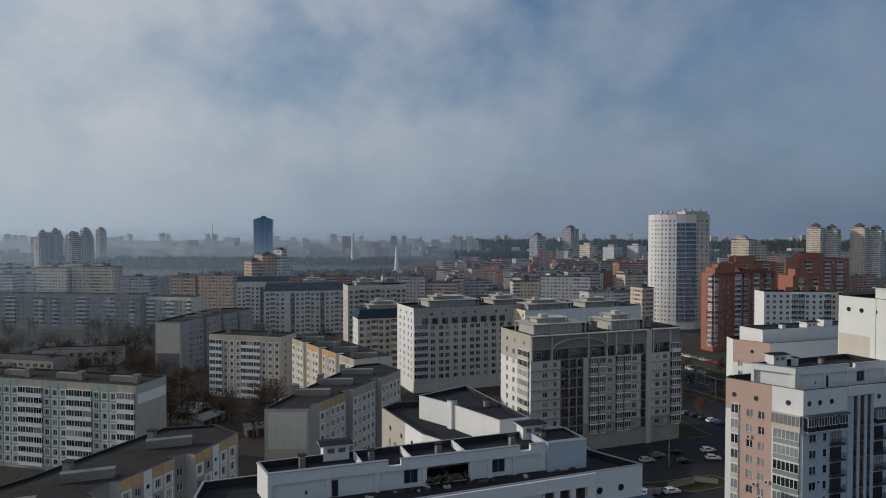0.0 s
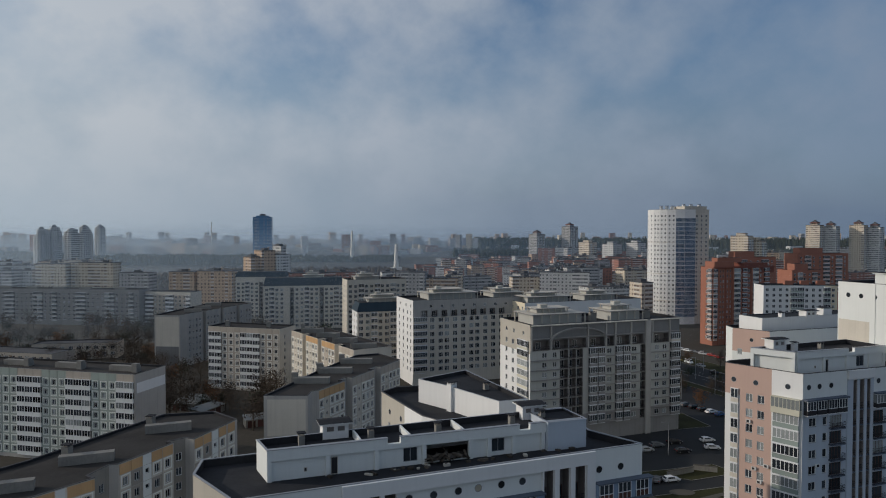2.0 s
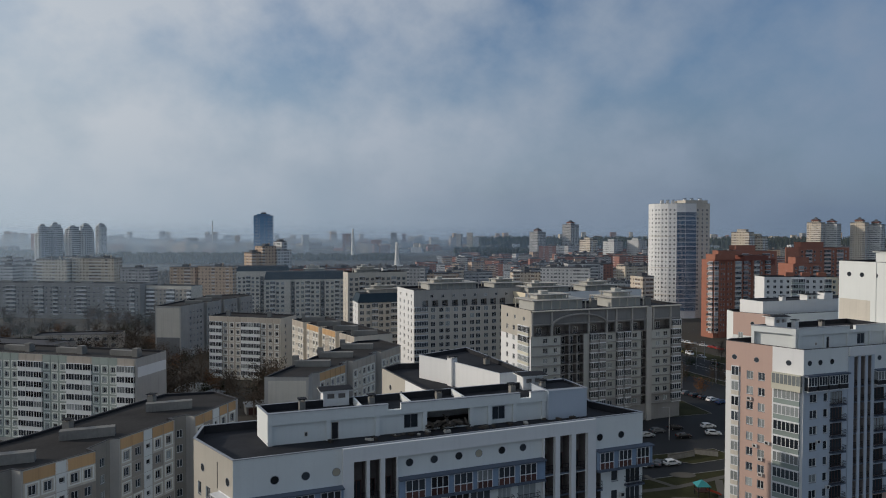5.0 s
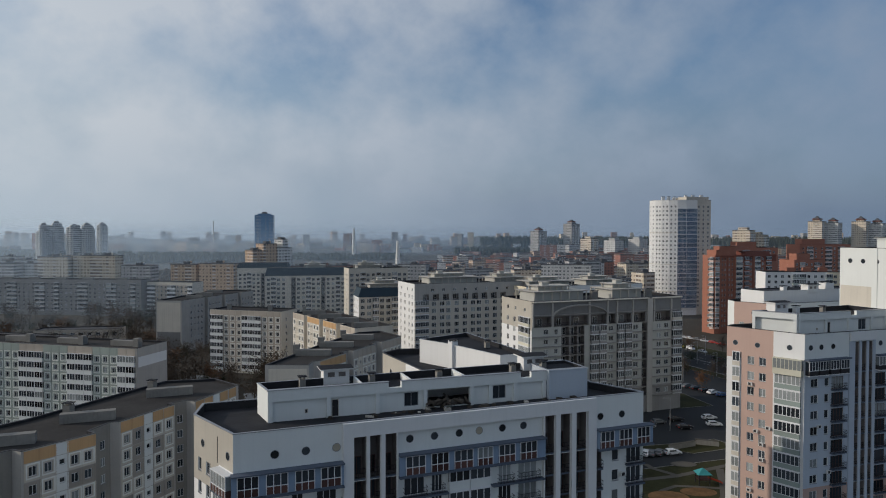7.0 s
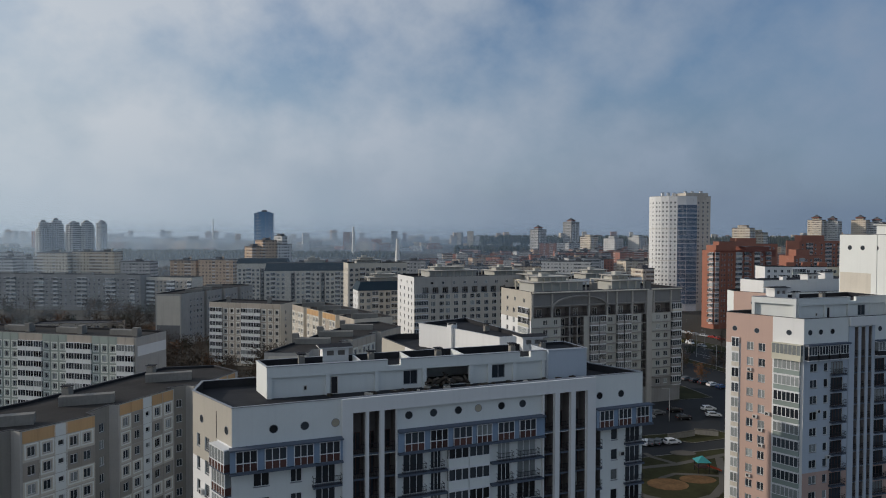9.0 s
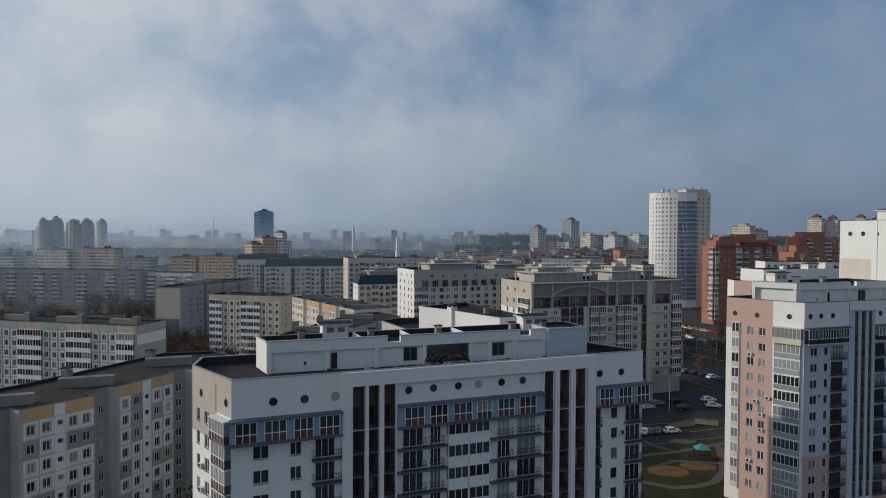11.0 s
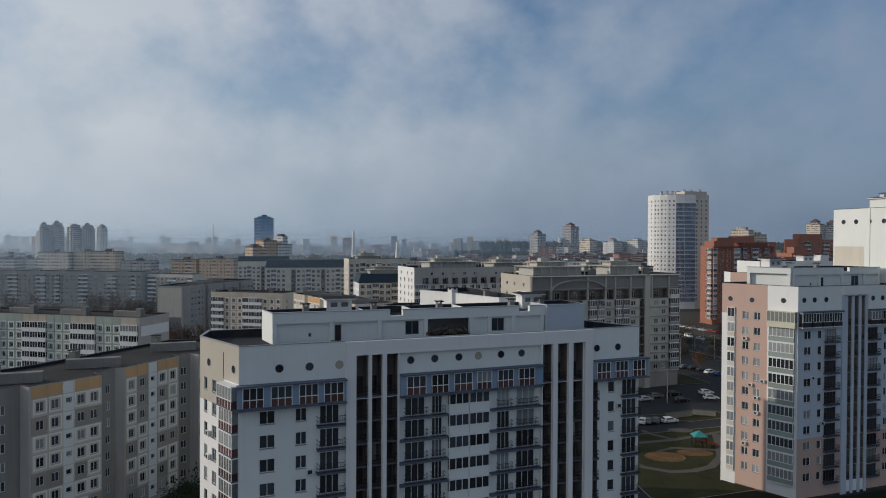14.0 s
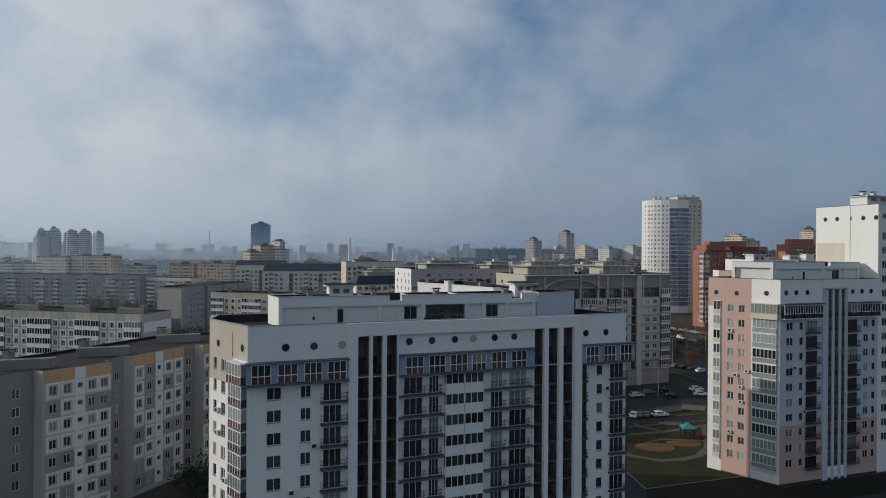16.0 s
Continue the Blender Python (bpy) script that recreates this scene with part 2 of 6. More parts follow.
def glazed_mesh(w, h, deep, low, frame_mat, glass, panes, low_h=1.0, low_bars=False):
    """A glazed balcony that stands out by deep: slab, low panel, posts, glass, lid."""
    key = ("glz", round(w, 2), round(h, 2), deep, low.name, frame_mat.name, glass.name, panes, low_h, low_bars)
    if key in CACHE:
        return CACHE[key]
    s = Shape()
    x0, x1 = -w / 2, w / 2
    s.box(x0, x1, -deep, 0, 0, 0.16, frame_mat if not low_bars else SLAB_BLUE)
    s.box(x0 + 0.02, x1 - 0.02, -deep + 0.02, -deep + 0.1, 0.16, low_h, low)
    s.box(x0 + 0.02, x0 + 0.1, -deep + 0.1, 0, 0.16, low_h, low)
    s.box(x1 - 0.1, x1 - 0.02, -deep + 0.1, 0, 0.16, low_h, low)
    if low_bars:
        for i in range(panes + 1):
            x = x0 + (w - 0.08) * i / panes
            s.box(x, x + 0.08, -deep - 0.02, -deep + 0.02, 0.16, low_h, frame_mat)
    s.box(x0, x1, -deep - 0.02, -deep + 0.12, low_h, low_h + 0.09, frame_mat)
    for i in range(panes + 1):
        x = x0 + (w - 0.09) * i / panes
        s.box(x, x + 0.09, -deep, -deep + 0.08, low_h + 0.09, h - 0.12, frame_mat)
    s.box(x0, x1, -deep - 0.03, 0, h - 0.12, h, frame_mat)
    s.box(x0 + 0.05, x1 - 0.05, -deep + 0.04, -deep + 0.06, low_h + 0.09, h - 0.12, glass)
    s.box(x0 + 0.03, x0 + 0.05, -deep + 0.06, 0, low_h, h - 0.12, glass)
    s.box(x1 - 0.05, x1 - 0.03, -deep + 0.06, 0, low_h, h - 0.12, glass)
    CACHE[key] = s.mesh("balcony")
    return CACHE[key]


def railing_mesh(w, deep, slab_mat, height=1.05, step=0.2):
    key = ("rail", round(w, 2), deep, slab_mat.name)
    if key in CACHE:
        return CACHE[key]
    s = Shape()
    x0, x1 = -w / 2, w / 2
    s.box(x0, x1, -deep, 0.0, -0.2, 0.0, slab_mat)
    for z in (0.12, 0.55, height):
        s.box(x0, x1, -deep + 0.02, -deep + 0.06, z - 0.025, z + 0.025, IRON)
        s.box(x0, x0 + 0.04, -deep + 0.06, 0, z - 0.025, z + 0.025, IRON)
        s.box(x1 - 0.04, x1, -deep + 0.06, 0, z - 0.025, z + 0.025, IRON)
    n = max(2, int(w / step))
    for i in range(n + 1):
        x = x0 + (w - 0.03) * i / n
        s.box(x, x + 0.03, -deep + 0.025, -deep + 0.055, 0.0, height, IRON)
    CACHE[key] = s.mesh("balcony")
    return CACHE[key]


def porthole_mesh(r, glass):
    key = ("port", r, glass.name)
    if key in CACHE:
        return CACHE[key]
    s = Shape()
    n = 20
    ring = [(math.cos(2 * math.pi * i / n), math.sin(2 * math.pi * i / n)) for i in range(n)]
    for i in range(n):
        (a, b), (c, d) = ring[i], ring[(i + 1) % n]
        s.face([(a * r, -0.03, b * r), (c * r, -0.03, d * r), (c * r * 1.13, -0.03, d * r * 1.13), (a * r * 1.13, -0.03, b * r * 1.13)][::-1], COPING)
        s.face([(a * r * 1.13, -0.03, b * r * 1.13), (c * r * 1.13, -0.03, d * r * 1.13), (c * r * 1.13, 0.02, d * r * 1.13), (a * r * 1.13, 0.02, b * r * 1.13)][::-1], COPING)
        s.face([(a * r, -0.03, b * r), (a * r, -0.006, b * r), (c * r, -0.006, d * r), (c * r, -0.03, d * r)][::-1], IRON)
    s.face([(a * r, -0.006, b * r) for a, b in ring], glass)
    CACHE[key] = s.mesh("porthole")
    return CACHE[key]


def panel_mesh(w, h, hole, mat, rim=None):
    """A wall panel that stands 6 cm proud, with a hole (x0, x1, z0, z1) or none, and a raised rim round the hole."""
    key = ("panel", round(w, 2), round(h, 2), hole, mat.name, rim.name if rim else "")
    if key in CACHE:
        return CACHE[key]
    if hole is None:
        s = relief([-w / 2, w / 2], [0, h], lambda i, j: (mat, -0.06), 0.0, mat)
    else:
        a, b, c, d = hole
        e, f = (0.42, 0.2) if rim else (0.0, 0.0)
        if rim:
            xs, zs = [-w / 2, a - e, a - e + f, a, b, b + e - f, b + e, w / 2], [0, c - e, c - e + f, c, d, d + e - f, d + e, h]

            def cell(i, j):
                if i == 3 and j == 3:
                    return None
                if (i in (1, 5) and 1 <= j <= 5) or (j in (1, 5) and 1 <= i <= 5):
                    return (rim, -0.1)
                return (mat, -0.06)
        else:
            xs, zs = [-w / 2, a, b, w / 2], [0, c, d, h]

            def cell(i, j):
                return None if i == 1 and j == 1 else (mat, -0.06)
        s = relief(xs, zs, cell, 0.0, mat)
    CACHE[key] = s.mesh("panel")
    return CACHE[key]


class Block:
    """A building on a counter-clockwise footprint; z1 is the parapet's top."""

    def __init__(self, name, label, category, poly, z1, wall, roof=BITUMEN, parapet=0.9, group="", plain=True, z0=0.0, coping=DARK_COPING, lining=BITUMEN):
        cx = sum(p[0] for p in poly) / len(poly)
        cy = sum(p[1] for p in poly) / len(poly)
        self.o = Vector((cx, cy))
        self.poly = [(p[0] - cx, p[1] - cy) for p in poly]
        self.z0, self.z1, self.wall = z0, z1, wall
        self.root = thing(name, cx, cy, 0.0, label, category, group)
        self.done = set()
        self.rng = random.Random(name + str(round(cx)))
        inner = inset(self.poly, 0.26)
        outer = inset(self.poly, -0.05)
        rz = z1 - parapet
        s = Shape()
        s.face([(x, y, rz) for x, y in inner], roof)
        n = len(inner)
        for i in range(n):
            j = (i + 1) % n
            s.face([(*inner[j], rz), (*inner[i], rz), (*inner[i], z1), (*inner[j], z1)][::-1], lining)
        part("roof", s.mesh("roof"), self.root)
        s = Shape()
        for i in range(n):
            j = (i + 1) % n
            s.face([(*outer[i], z1 + 0.06), (*outer[j], z1 + 0.06), (*inner[j], z1 + 0.05), (*inner[i], z1 + 0.05)], coping)
            s.face([(*outer[i], z1 - 0.03), (*outer[j], z1 - 0.03), (*outer[j], z1 + 0.06), (*outer[i], z1 + 0.06)], coping)
            s.face([(*inner[j], z1 - 0.06), (*inner[i], z1 - 0.06), (*inner[i], z1 + 0.05), (*inner[j], z1 + 0.05)], coping)
        part("coping", s.mesh("coping"), self.root)

    def finish(self):
        """Plain walls along the edges that have no facade."""
        for i in range(len(self.poly)):
            if i not in self.done:
                self.facade(i, [], [])
        return self

    def facade(self, i, cols, rows, extra=(), mats=(), storey=2.8, pane_parts=False, panels=None, glass_mix=0.12, depth=0.2):
        """cols: (kind, s, width, sill, height, options) at each floor of rows; extra: the same with a z of their own;
        mats: (s0, s1, z0, z1, material) over the wall's own."""
        self.done.add(i)
        a, b = Vector(self.poly[i]), Vector(self.poly[(i + 1) % len(self.poly)])
        d = (b - a).normalized()
        length = (b - a).length
        inn = Vector((-d.y, d.x))
        base = Matrix(((d.x, inn.x, 0, a.x), (d.y, inn.y, 0, a.y), (0, 0, 1, 0), (0, 0, 0, 1)))
        holes = []
        for z in rows:
            for c in cols:
                self.item(base, c, z, holes, pane_parts, storey, panels, glass_mix)
        for c in extra:
            self.item(base, c[:-1], c[-1], holes, pane_parts, storey, None, glass_mix)
        xs = sorted({0.0, length} | {round(h[k], 3) for h in holes for k in (0, 1)} | {q for m in mats for q in m[:2]})
        zs = sorted({self.z0, self.z1} | {round(h[k], 3) for h in holes for k in (2, 3)} | {q for m in mats for q in m[2:4]})
        xs = [x for x in xs if -1e-6 <= x <= length + 1e-6]
        zs = [z for z in zs if self.z0 - 1e-6 <= z <= self.z1 + 1e-6]
        xi = {x: k for k, x in enumerate(xs)}
        zi = {z: k for k, z in enumerate(zs)}
        gone = np.zeros((len(xs), len(zs)), bool)
        for h in holes:
            q = [round(v, 3) for v in h[:4]]
            if q[0] in xi and q[1] in xi and q[2] in zi and q[3] in zi:
                gone[xi[q[0]]:xi[q[1]], zi[q[2]]:zi[q[3]]] = True
        kind = np.zeros((len(xs), len(zs)), int)
        s = Shape(self.wall)
        for m in mats:
            k = s.slot(m[4])
            for p in range(len(xs) - 1):
                for r in range(len(zs) - 1):
                    if m[0] - 1e-6 <= xs[p] and xs[p + 1] <= m[1] + 1e-6 and m[2] - 1e-6 <= zs[r] and zs[r + 1] <= m[3] + 1e-6:
                        kind[p, r] = k
        at = lambda x, y, z: base @ Vector((x, y, z))
        for p in range(len(xs) - 1):
            r = 0
            while r < len(zs) - 1:
                if gone[p, r]:
                    r += 1
                    continue
                q = r
                while q + 1 < len(zs) - 1 and not gone[p, q + 1] and kind[p, q + 1] == kind[p, r]:
                    q += 1
                s.face([at(xs[p], 0, zs[r]), at(xs[p + 1], 0, zs[r]), at(xs[p + 1], 0, zs[q + 1]), at(xs[p], 0, zs[q + 1])], s.mats[kind[p, r]])
                r = q + 1
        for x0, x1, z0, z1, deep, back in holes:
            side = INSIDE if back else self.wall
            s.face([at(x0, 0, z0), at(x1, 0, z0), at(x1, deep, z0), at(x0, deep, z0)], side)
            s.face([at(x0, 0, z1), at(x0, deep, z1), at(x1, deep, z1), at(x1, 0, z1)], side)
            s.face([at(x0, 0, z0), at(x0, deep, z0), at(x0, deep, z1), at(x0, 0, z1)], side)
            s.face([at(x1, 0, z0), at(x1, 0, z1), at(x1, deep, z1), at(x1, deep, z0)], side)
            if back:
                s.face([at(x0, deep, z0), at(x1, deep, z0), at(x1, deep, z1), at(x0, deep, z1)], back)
        part("wall", s.mesh("wall"), self.root)

    def item(self, base, c, z, holes, pane_parts, storey, panels, glass_mix):
        kind, s, w, sill, h = c[:5]
        opt = c[5] if len(c) > 5 else {}
        rng = self.rng
        glass = opt.get("glass", GLASS_PALE if rng.random() < glass_mix else GLASS)
        frame_mat = opt.get("frame", FRAME)
        if kind == "w":
            x0, x1, z0, z1 = round(s - w / 2, 3), round(s + w / 2, 3), round(z + sill, 3), round(z + sill + h, 3)
            holes.append((x0, x1, z0, z1, 0.2, None))
            m = base @ Matrix.Translation((s, 0.1, z + sill))
            panes = opt.get("panes", max(1, round(w / 0.75)))
            if pane_parts:
                ob = part("window", window_mesh(w, h, panes, frame_mat, None), self.root, m)
                part("pane", pane_mesh(w, h, glass), ob)
            else:
                part("window", window_mesh(w, h, panes, frame_mat, glass), self.root, m)
            pm = opt.get("panel", panels)
            if pm:
                pw = opt.get("pw", w + 1.5)
                hole = (round(-w / 2, 3), round(w / 2, 3), round(sill, 3), round(sill + h, 3))
                part("panel", panel_mesh(pw, storey - 0.1, hole, pm, opt.get("rim")), self.root, base @ Matrix.Translation((s, 0, z + 0.05)))
        elif kind == "p":
            part("panel", panel_mesh(w, h, None, opt["panel"]), self.root, base @ Matrix.Translation((s, 0, z + sill)))
        elif kind == "g":
            m = base @ Matrix.Translation((s, -0.004, z + sill))
            part("balcony", glazed_mesh(w, h, opt.get("deep", 0.9), opt.get("low", WHITE), frame_mat, glass, opt.get("panes", max(2, round(w / 0.8))), opt.get("low_h", 1.0), opt.get("bars", False)), self.root, m)
        elif kind == "l":
            x0, x1, z0, z1 = round(s - w / 2, 3), round(s + w / 2, 3), round(z + sill, 3), round(z + sill + h, 3)
            deep = opt.get("deep", 1.2)
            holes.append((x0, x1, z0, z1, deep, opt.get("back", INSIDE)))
            dw = min(w - 0.3, 1.7)
            part("balcony_door", window_mesh(dw, min(2.15, h - 0.1), 2, frame_mat, glass, False), self.root, base @ Matrix.Translation((s, deep - 0.1, z + sill + 0.02)))
            if opt.get("rail", True):
                part("balcony", railing_mesh(w - 0.02, opt.get("out", 0.05), opt.get("slab", SLAB_BLUE)), self.root, base @ Matrix.Translation((s, -0.004, z + sill)))
        elif kind == "r":
            part("balcony", railing_mesh(w, opt.get("out", 0.9), opt.get("slab", SLAB_BLUE)), self.root, base @ Matrix.Translation((s, -0.004, z + sill)))
        elif kind == "b":
            key = ("bandbox", round(w, 2), round(h, 2), opt["mat"].name, opt.get("out", 0.08))
            if key not in CACHE:
                q = Shape()
                q.box(-w / 2, w / 2, -opt.get("out", 0.08), 0, 0, h, opt["mat"])
                CACHE[key] = q.mesh(opt.get("name", "band"))
            part(opt.get("name", "band"), CACHE[key], self.root, base @ Matrix.Translation((s, -0.004, z + sill)))
        elif kind == "o":
            part("porthole", porthole_mesh(w, opt.get("glass", GLASS)), self.root, base @ Matrix.Translation((s, 0, z + sill)))

    def auto(self, i, pattern, top, storey, count, size=(1.4, 1.45), sill=0.8, low=PALE_GREY, panels=None, margin=0.3, extra=(), mats=(), attic=None, glass_mix=0.12, rim=None, deep=0.8):
        """Even bays from a pattern: w window, W wide window, g glazed balcony, l loggia, dot nothing; count floors down from top."""
        a, b = Vector(self.poly[i]), Vector(self.poly[(i + 1) % len(self.poly)])
        length = (b - a).length
        bay = (length - 2 * margin) / len(pattern)
        cols = []
        more = list(extra)
        for k, ch in enumerate(pattern):
            s = margin + bay * (k + 0.5)
            if ch == "w":
                cols.append(("w", s, size[0], sill, size[1], {"pw": bay - 0.1, "rim": rim}))
            elif ch == "W":
                cols.append(("w", s, min(bay - 0.4, size[0] * 1.5), sill, size[1], {"pw": bay - 0.1, "rim": rim}))
            elif ch == "n":
                cols.append(("w", s, size[0] * 0.55, sill + 0.3, size[1] * 0.6, {"pw": bay - 0.1}))
            elif ch == "g":
                cols.append(("g", s, bay - 0.06, 0.0, storey - 0.02, {"low": low, "deep": deep}))
            elif ch == "l":
                cols.append(("l", s, bay - 0.4, 0.15, storey - 0.3, {}))
            if attic and ch != ".":
                more.append(("p", s, bay - 0.1, 0.0, attic[0], {"panel": attic[1] if ch in "wWn" else attic[2]}, top))
        rows = [top - storey * (k + 1) for k in range(count)]
        rows = [z for z in rows if z > self.z0 + 0.2]
        self.facade(i, cols, rows, more, mats, storey, panels=panels, glass_mix=glass_mix)

    def box_on(self, name, poly, z0, z1, mat, roof=BITUMEN, parapet=0.25, skip=()):
        """A roof house on a footprint in world metres, with parapet and coping."""
        s = Shape()
        p = [(x - self.o.x, y - self.o.y) for x, y in poly]
        inner, outer = inset(p, 0.25), inset(p, -0.08)
        n = len(p)
        s.face([(x, y, z1 - parapet) for x, y in inner], roof)
        for k in range(n):
            j = (k + 1) % n
            if k in skip:
                continue
            s.face([(*p[k], z0), (*p[j], z0), (*p[j], z1 - 0.12), (*p[k], z1 - 0.12)], mat)
            s.face([(*outer[k], z1 - 0.12), (*outer[j], z1 - 0.12), (*outer[j], z1), (*outer[k], z1)], mat)
            s.face([(*p[k], z1 - 0.12), (*p[j], z1 - 0.12), (*outer[j], z1 - 0.12), (*outer[k], z1 - 0.12)], mat)
            s.face([(*outer[k], z1), (*outer[j], z1), (*inner[j], z1), (*inner[k], z1)], COPING)
            s.face([(*inner[j], z1 - parapet), (*inner[k], z1 - parapet), (*inner[k], z1), (*inner[j], z1)][::-1], BITUMEN)
        return part(name, s.mesh(name), self.root)

    def vent(self, x, y, z, w=0.7, d=0.7, h=1.1, mat=CONCRETE, turn=22, cap=True, name="chimney"):
        s = Shape()
        s.box(-w / 2, w / 2, -d / 2, d / 2, 0, h, mat)
        if cap:
            for a, b in ((-1, -1), (1, -1), (1, 1), (-1, 1)):
                s.box(a * (w / 2 - 0.1) - 0.06, a * (w / 2 - 0.1) + 0.06, b * (d / 2 - 0.1) - 0.06, b * (d / 2 - 0.1) + 0.06, h, h + 0.3, mat)
            s.box(-w / 2 - 0.15, w / 2 + 0.15, -d / 2 - 0.15, d / 2 + 0.15, h + 0.3, h + 0.42, BITUMEN)
        part(name, s.mesh(name), self.root, pose(x - self.o.x, y - self.o.y, z, 0, 0, turn))


def along(p, ang, dist, side=0.0):
    a = radians(ang)
    return (p[0] + dist * math.cos(a) - side * math.sin(a), p[1] + dist * math.sin(a) + side * math.cos(a))


def rect(p, ang, length, deep):
    return [p, along(p, ang, length), along(p, ang, length, deep), along(p, ang, 0, deep)]


def stepped(p, ang, n, length, gap, tooth):
    pts = []
    for k in range(n):
        a = k * (length + gap)
        pts += [along(p, ang, a), along(p, ang, a + length)]
        if k < n - 1:
            pts += [along(p, ang, a + length, tooth), along(p, ang, a + length + gap, tooth)]
    return pts


def roof_front(b, p, ang, length, z0, z1, piers, beam, holes, notches, mat, proud=0.32):
    """Front wall of a roof house: piers and a top beam stand proud, bays lie back, holes go through, notches cut the parapet."""
    def between(v, spans):
        return any(a - 1e-6 <= v <= c + 1e-6 for a, c in spans)

    pier = [(c - 0.27, c + 0.27) for c in piers]
    xs = sorted({0.0, length} | {round(v, 3) for a in pier + list(notches) + [h[:2] for h in holes] for v in a})
    zs = sorted({z0, z1 - beam, z1 - 0.75, z1} | {v for h in holes for v in h[2:4]})

    def cell(i, j):
        x, z = (xs[i] + xs[i + 1]) / 2, (zs[j] + zs[j + 1]) / 2
        if z > z1 - 0.75 and between(x, notches):
            return None
        if any(h[0] < x < h[1] and h[2] < z < h[3] for h in holes):
            return None
        return (mat, -proud if z > z1 - beam or between(x, pier) else 0.0)

    m = pose(p[0] - b.o.x, p[1] - b.o.y, 0, 0, 0, ang)
    part("roof_front", relief(xs, zs, cell, 0.22, mat).mesh("roof_front"), b.root, m, "wall of piers and beam with recessed bays")
    stops = [0.0] + [v for a in notches for v in a] + [length]
    for x0, x1 in zip(stops[::2], stops[1::2]):
        s = Shape()
        s.box(x0 - 0.04, x1 + 0.04, -proud - 0.06, 0.28, z1 + 0.004, z1 + 0.07, COPING, m)
        part("coping", s.mesh("coping"), b.root)
        s = Shape()
        s.box(x0, x1, 0.222, 0.26, z1 - 0.9, z1, BITUMEN, m)
        part("parapet_lining", s.mesh("parapet_lining"), b.root)


def hut(b, x, y, z, w, d, h, turn, mat, lid=BITUMEN):
    """Small roof hut with dark openings under an overhanging, slightly pitched lid."""
    m = pose(x - b.o.x, y - b.o.y, z, 0, 0, turn)
    s = relief([-w / 2, -w * 0.34, -w * 0.06, w * 0.08, w * 0.36, w / 2], [0, h - 1.0, h - 0.35, h], lambda i, j: (INSIDE, -d / 2 + 0.25) if j == 1 and i in (1, 3) else (mat, -d / 2), d / 2, mat)
    s.face([(-w / 2, d / 2, 0), (-w / 2, d / 2, h), (w / 2, d / 2, h), (w / 2, d / 2, 0)], mat)
    part("stair_hut", s.mesh("stair_hut"), b.root, m)
    s = Shape()
    s.box(-w / 2 - 0.45, w / 2 + 0.45, -d / 2 - 0.5, d / 2 + 0.4, h + 0.004, h + 0.16, mat)
    s.face([(-w / 2 - 0.5, -d / 2 - 0.55, h + 0.17), (w / 2 + 0.5, -d / 2 - 0.55, h + 0.17), (w / 2 + 0.4, 0, h + 0.42), (-w / 2 - 0.4, 0, h + 0.42)], lid)
    s.face([(w / 2 + 0.5, d / 2 + 0.45, h + 0.17), (-w / 2 - 0.5, d / 2 + 0.45, h + 0.17), (-w / 2 - 0.4, 0, h + 0.42), (w / 2 + 0.4, 0, h + 0.42)], lid)
    for sg in (-1, 1):
        s.face([(sg * (w / 2 + 0.5), -d / 2 - 0.55, h + 0.17), (sg * (w / 2 + 0.5), d / 2 + 0.45, h + 0.17), (sg * (w / 2 + 0.4), 0, h + 0.42)], lid)
    part("hut_roof", s.mesh("hut_roof"), b.root, m)


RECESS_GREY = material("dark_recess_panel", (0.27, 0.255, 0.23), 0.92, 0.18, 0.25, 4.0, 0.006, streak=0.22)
DIM_GREY = material("aged_grey_panel", (0.29, 0.28, 0.27), 0.92, 0.18, 0.25, 4.0, 0.006, streak=0.22)

# ---- ground ----
GRASS = material("autumn_lawn", (0.034, 0.034, 0.014), 0.95, 0.75, 0.13, 0.9, 0.03)
SOIL = material("bare_yard_ground", (0.062, 0.055, 0.045), 0.95, 0.5, 0.02, 0.6, 0.03)
ASPHALT = material("worn_asphalt", (0.031, 0.033, 0.036), 0.85, 0.3, 0.08, 3.0, 0.005)
PAVING = material("grey_paving", (0.10, 0.092, 0.08), 0.9, 0.2, 0.2, 3.0, 0.005)
DIRT = material("orange_play_surface", (0.135, 0.078, 0.037), 0.95, 0.7, 0.35, 1.5)
KERB = material("concrete_kerb", (0.22, 0.21, 0.20), 0.9, 0.15, 0.5, 3.0)
MARKING = material("road_paint", (0.40, 0.40, 0.39), 0.7, 0.2, 0.6, 4.0)


def sheet_on(name, pts, z, mat, label, category, thick=0.0):
    s = Shape()
    cx, cy = sum(p[0] for p in pts) / len(pts), sum(p[1] for p in pts) / len(pts)
    q = [(p[0] - cx, p[1] - cy) for p in pts]
    s.face([(x, y, 0) for x, y in q], mat)
    if thick:
        for i in range(len(q)):
            j = (i + 1) % len(q)
            s.face([(*q[i], -thick), (*q[j], -thick), (*q[j], 0), (*q[i], 0)], mat)
    ob = new(name, s.mesh(name))
    ob.location = (cx, cy, z)
    return tagged(ob, label, category, "", "structure")


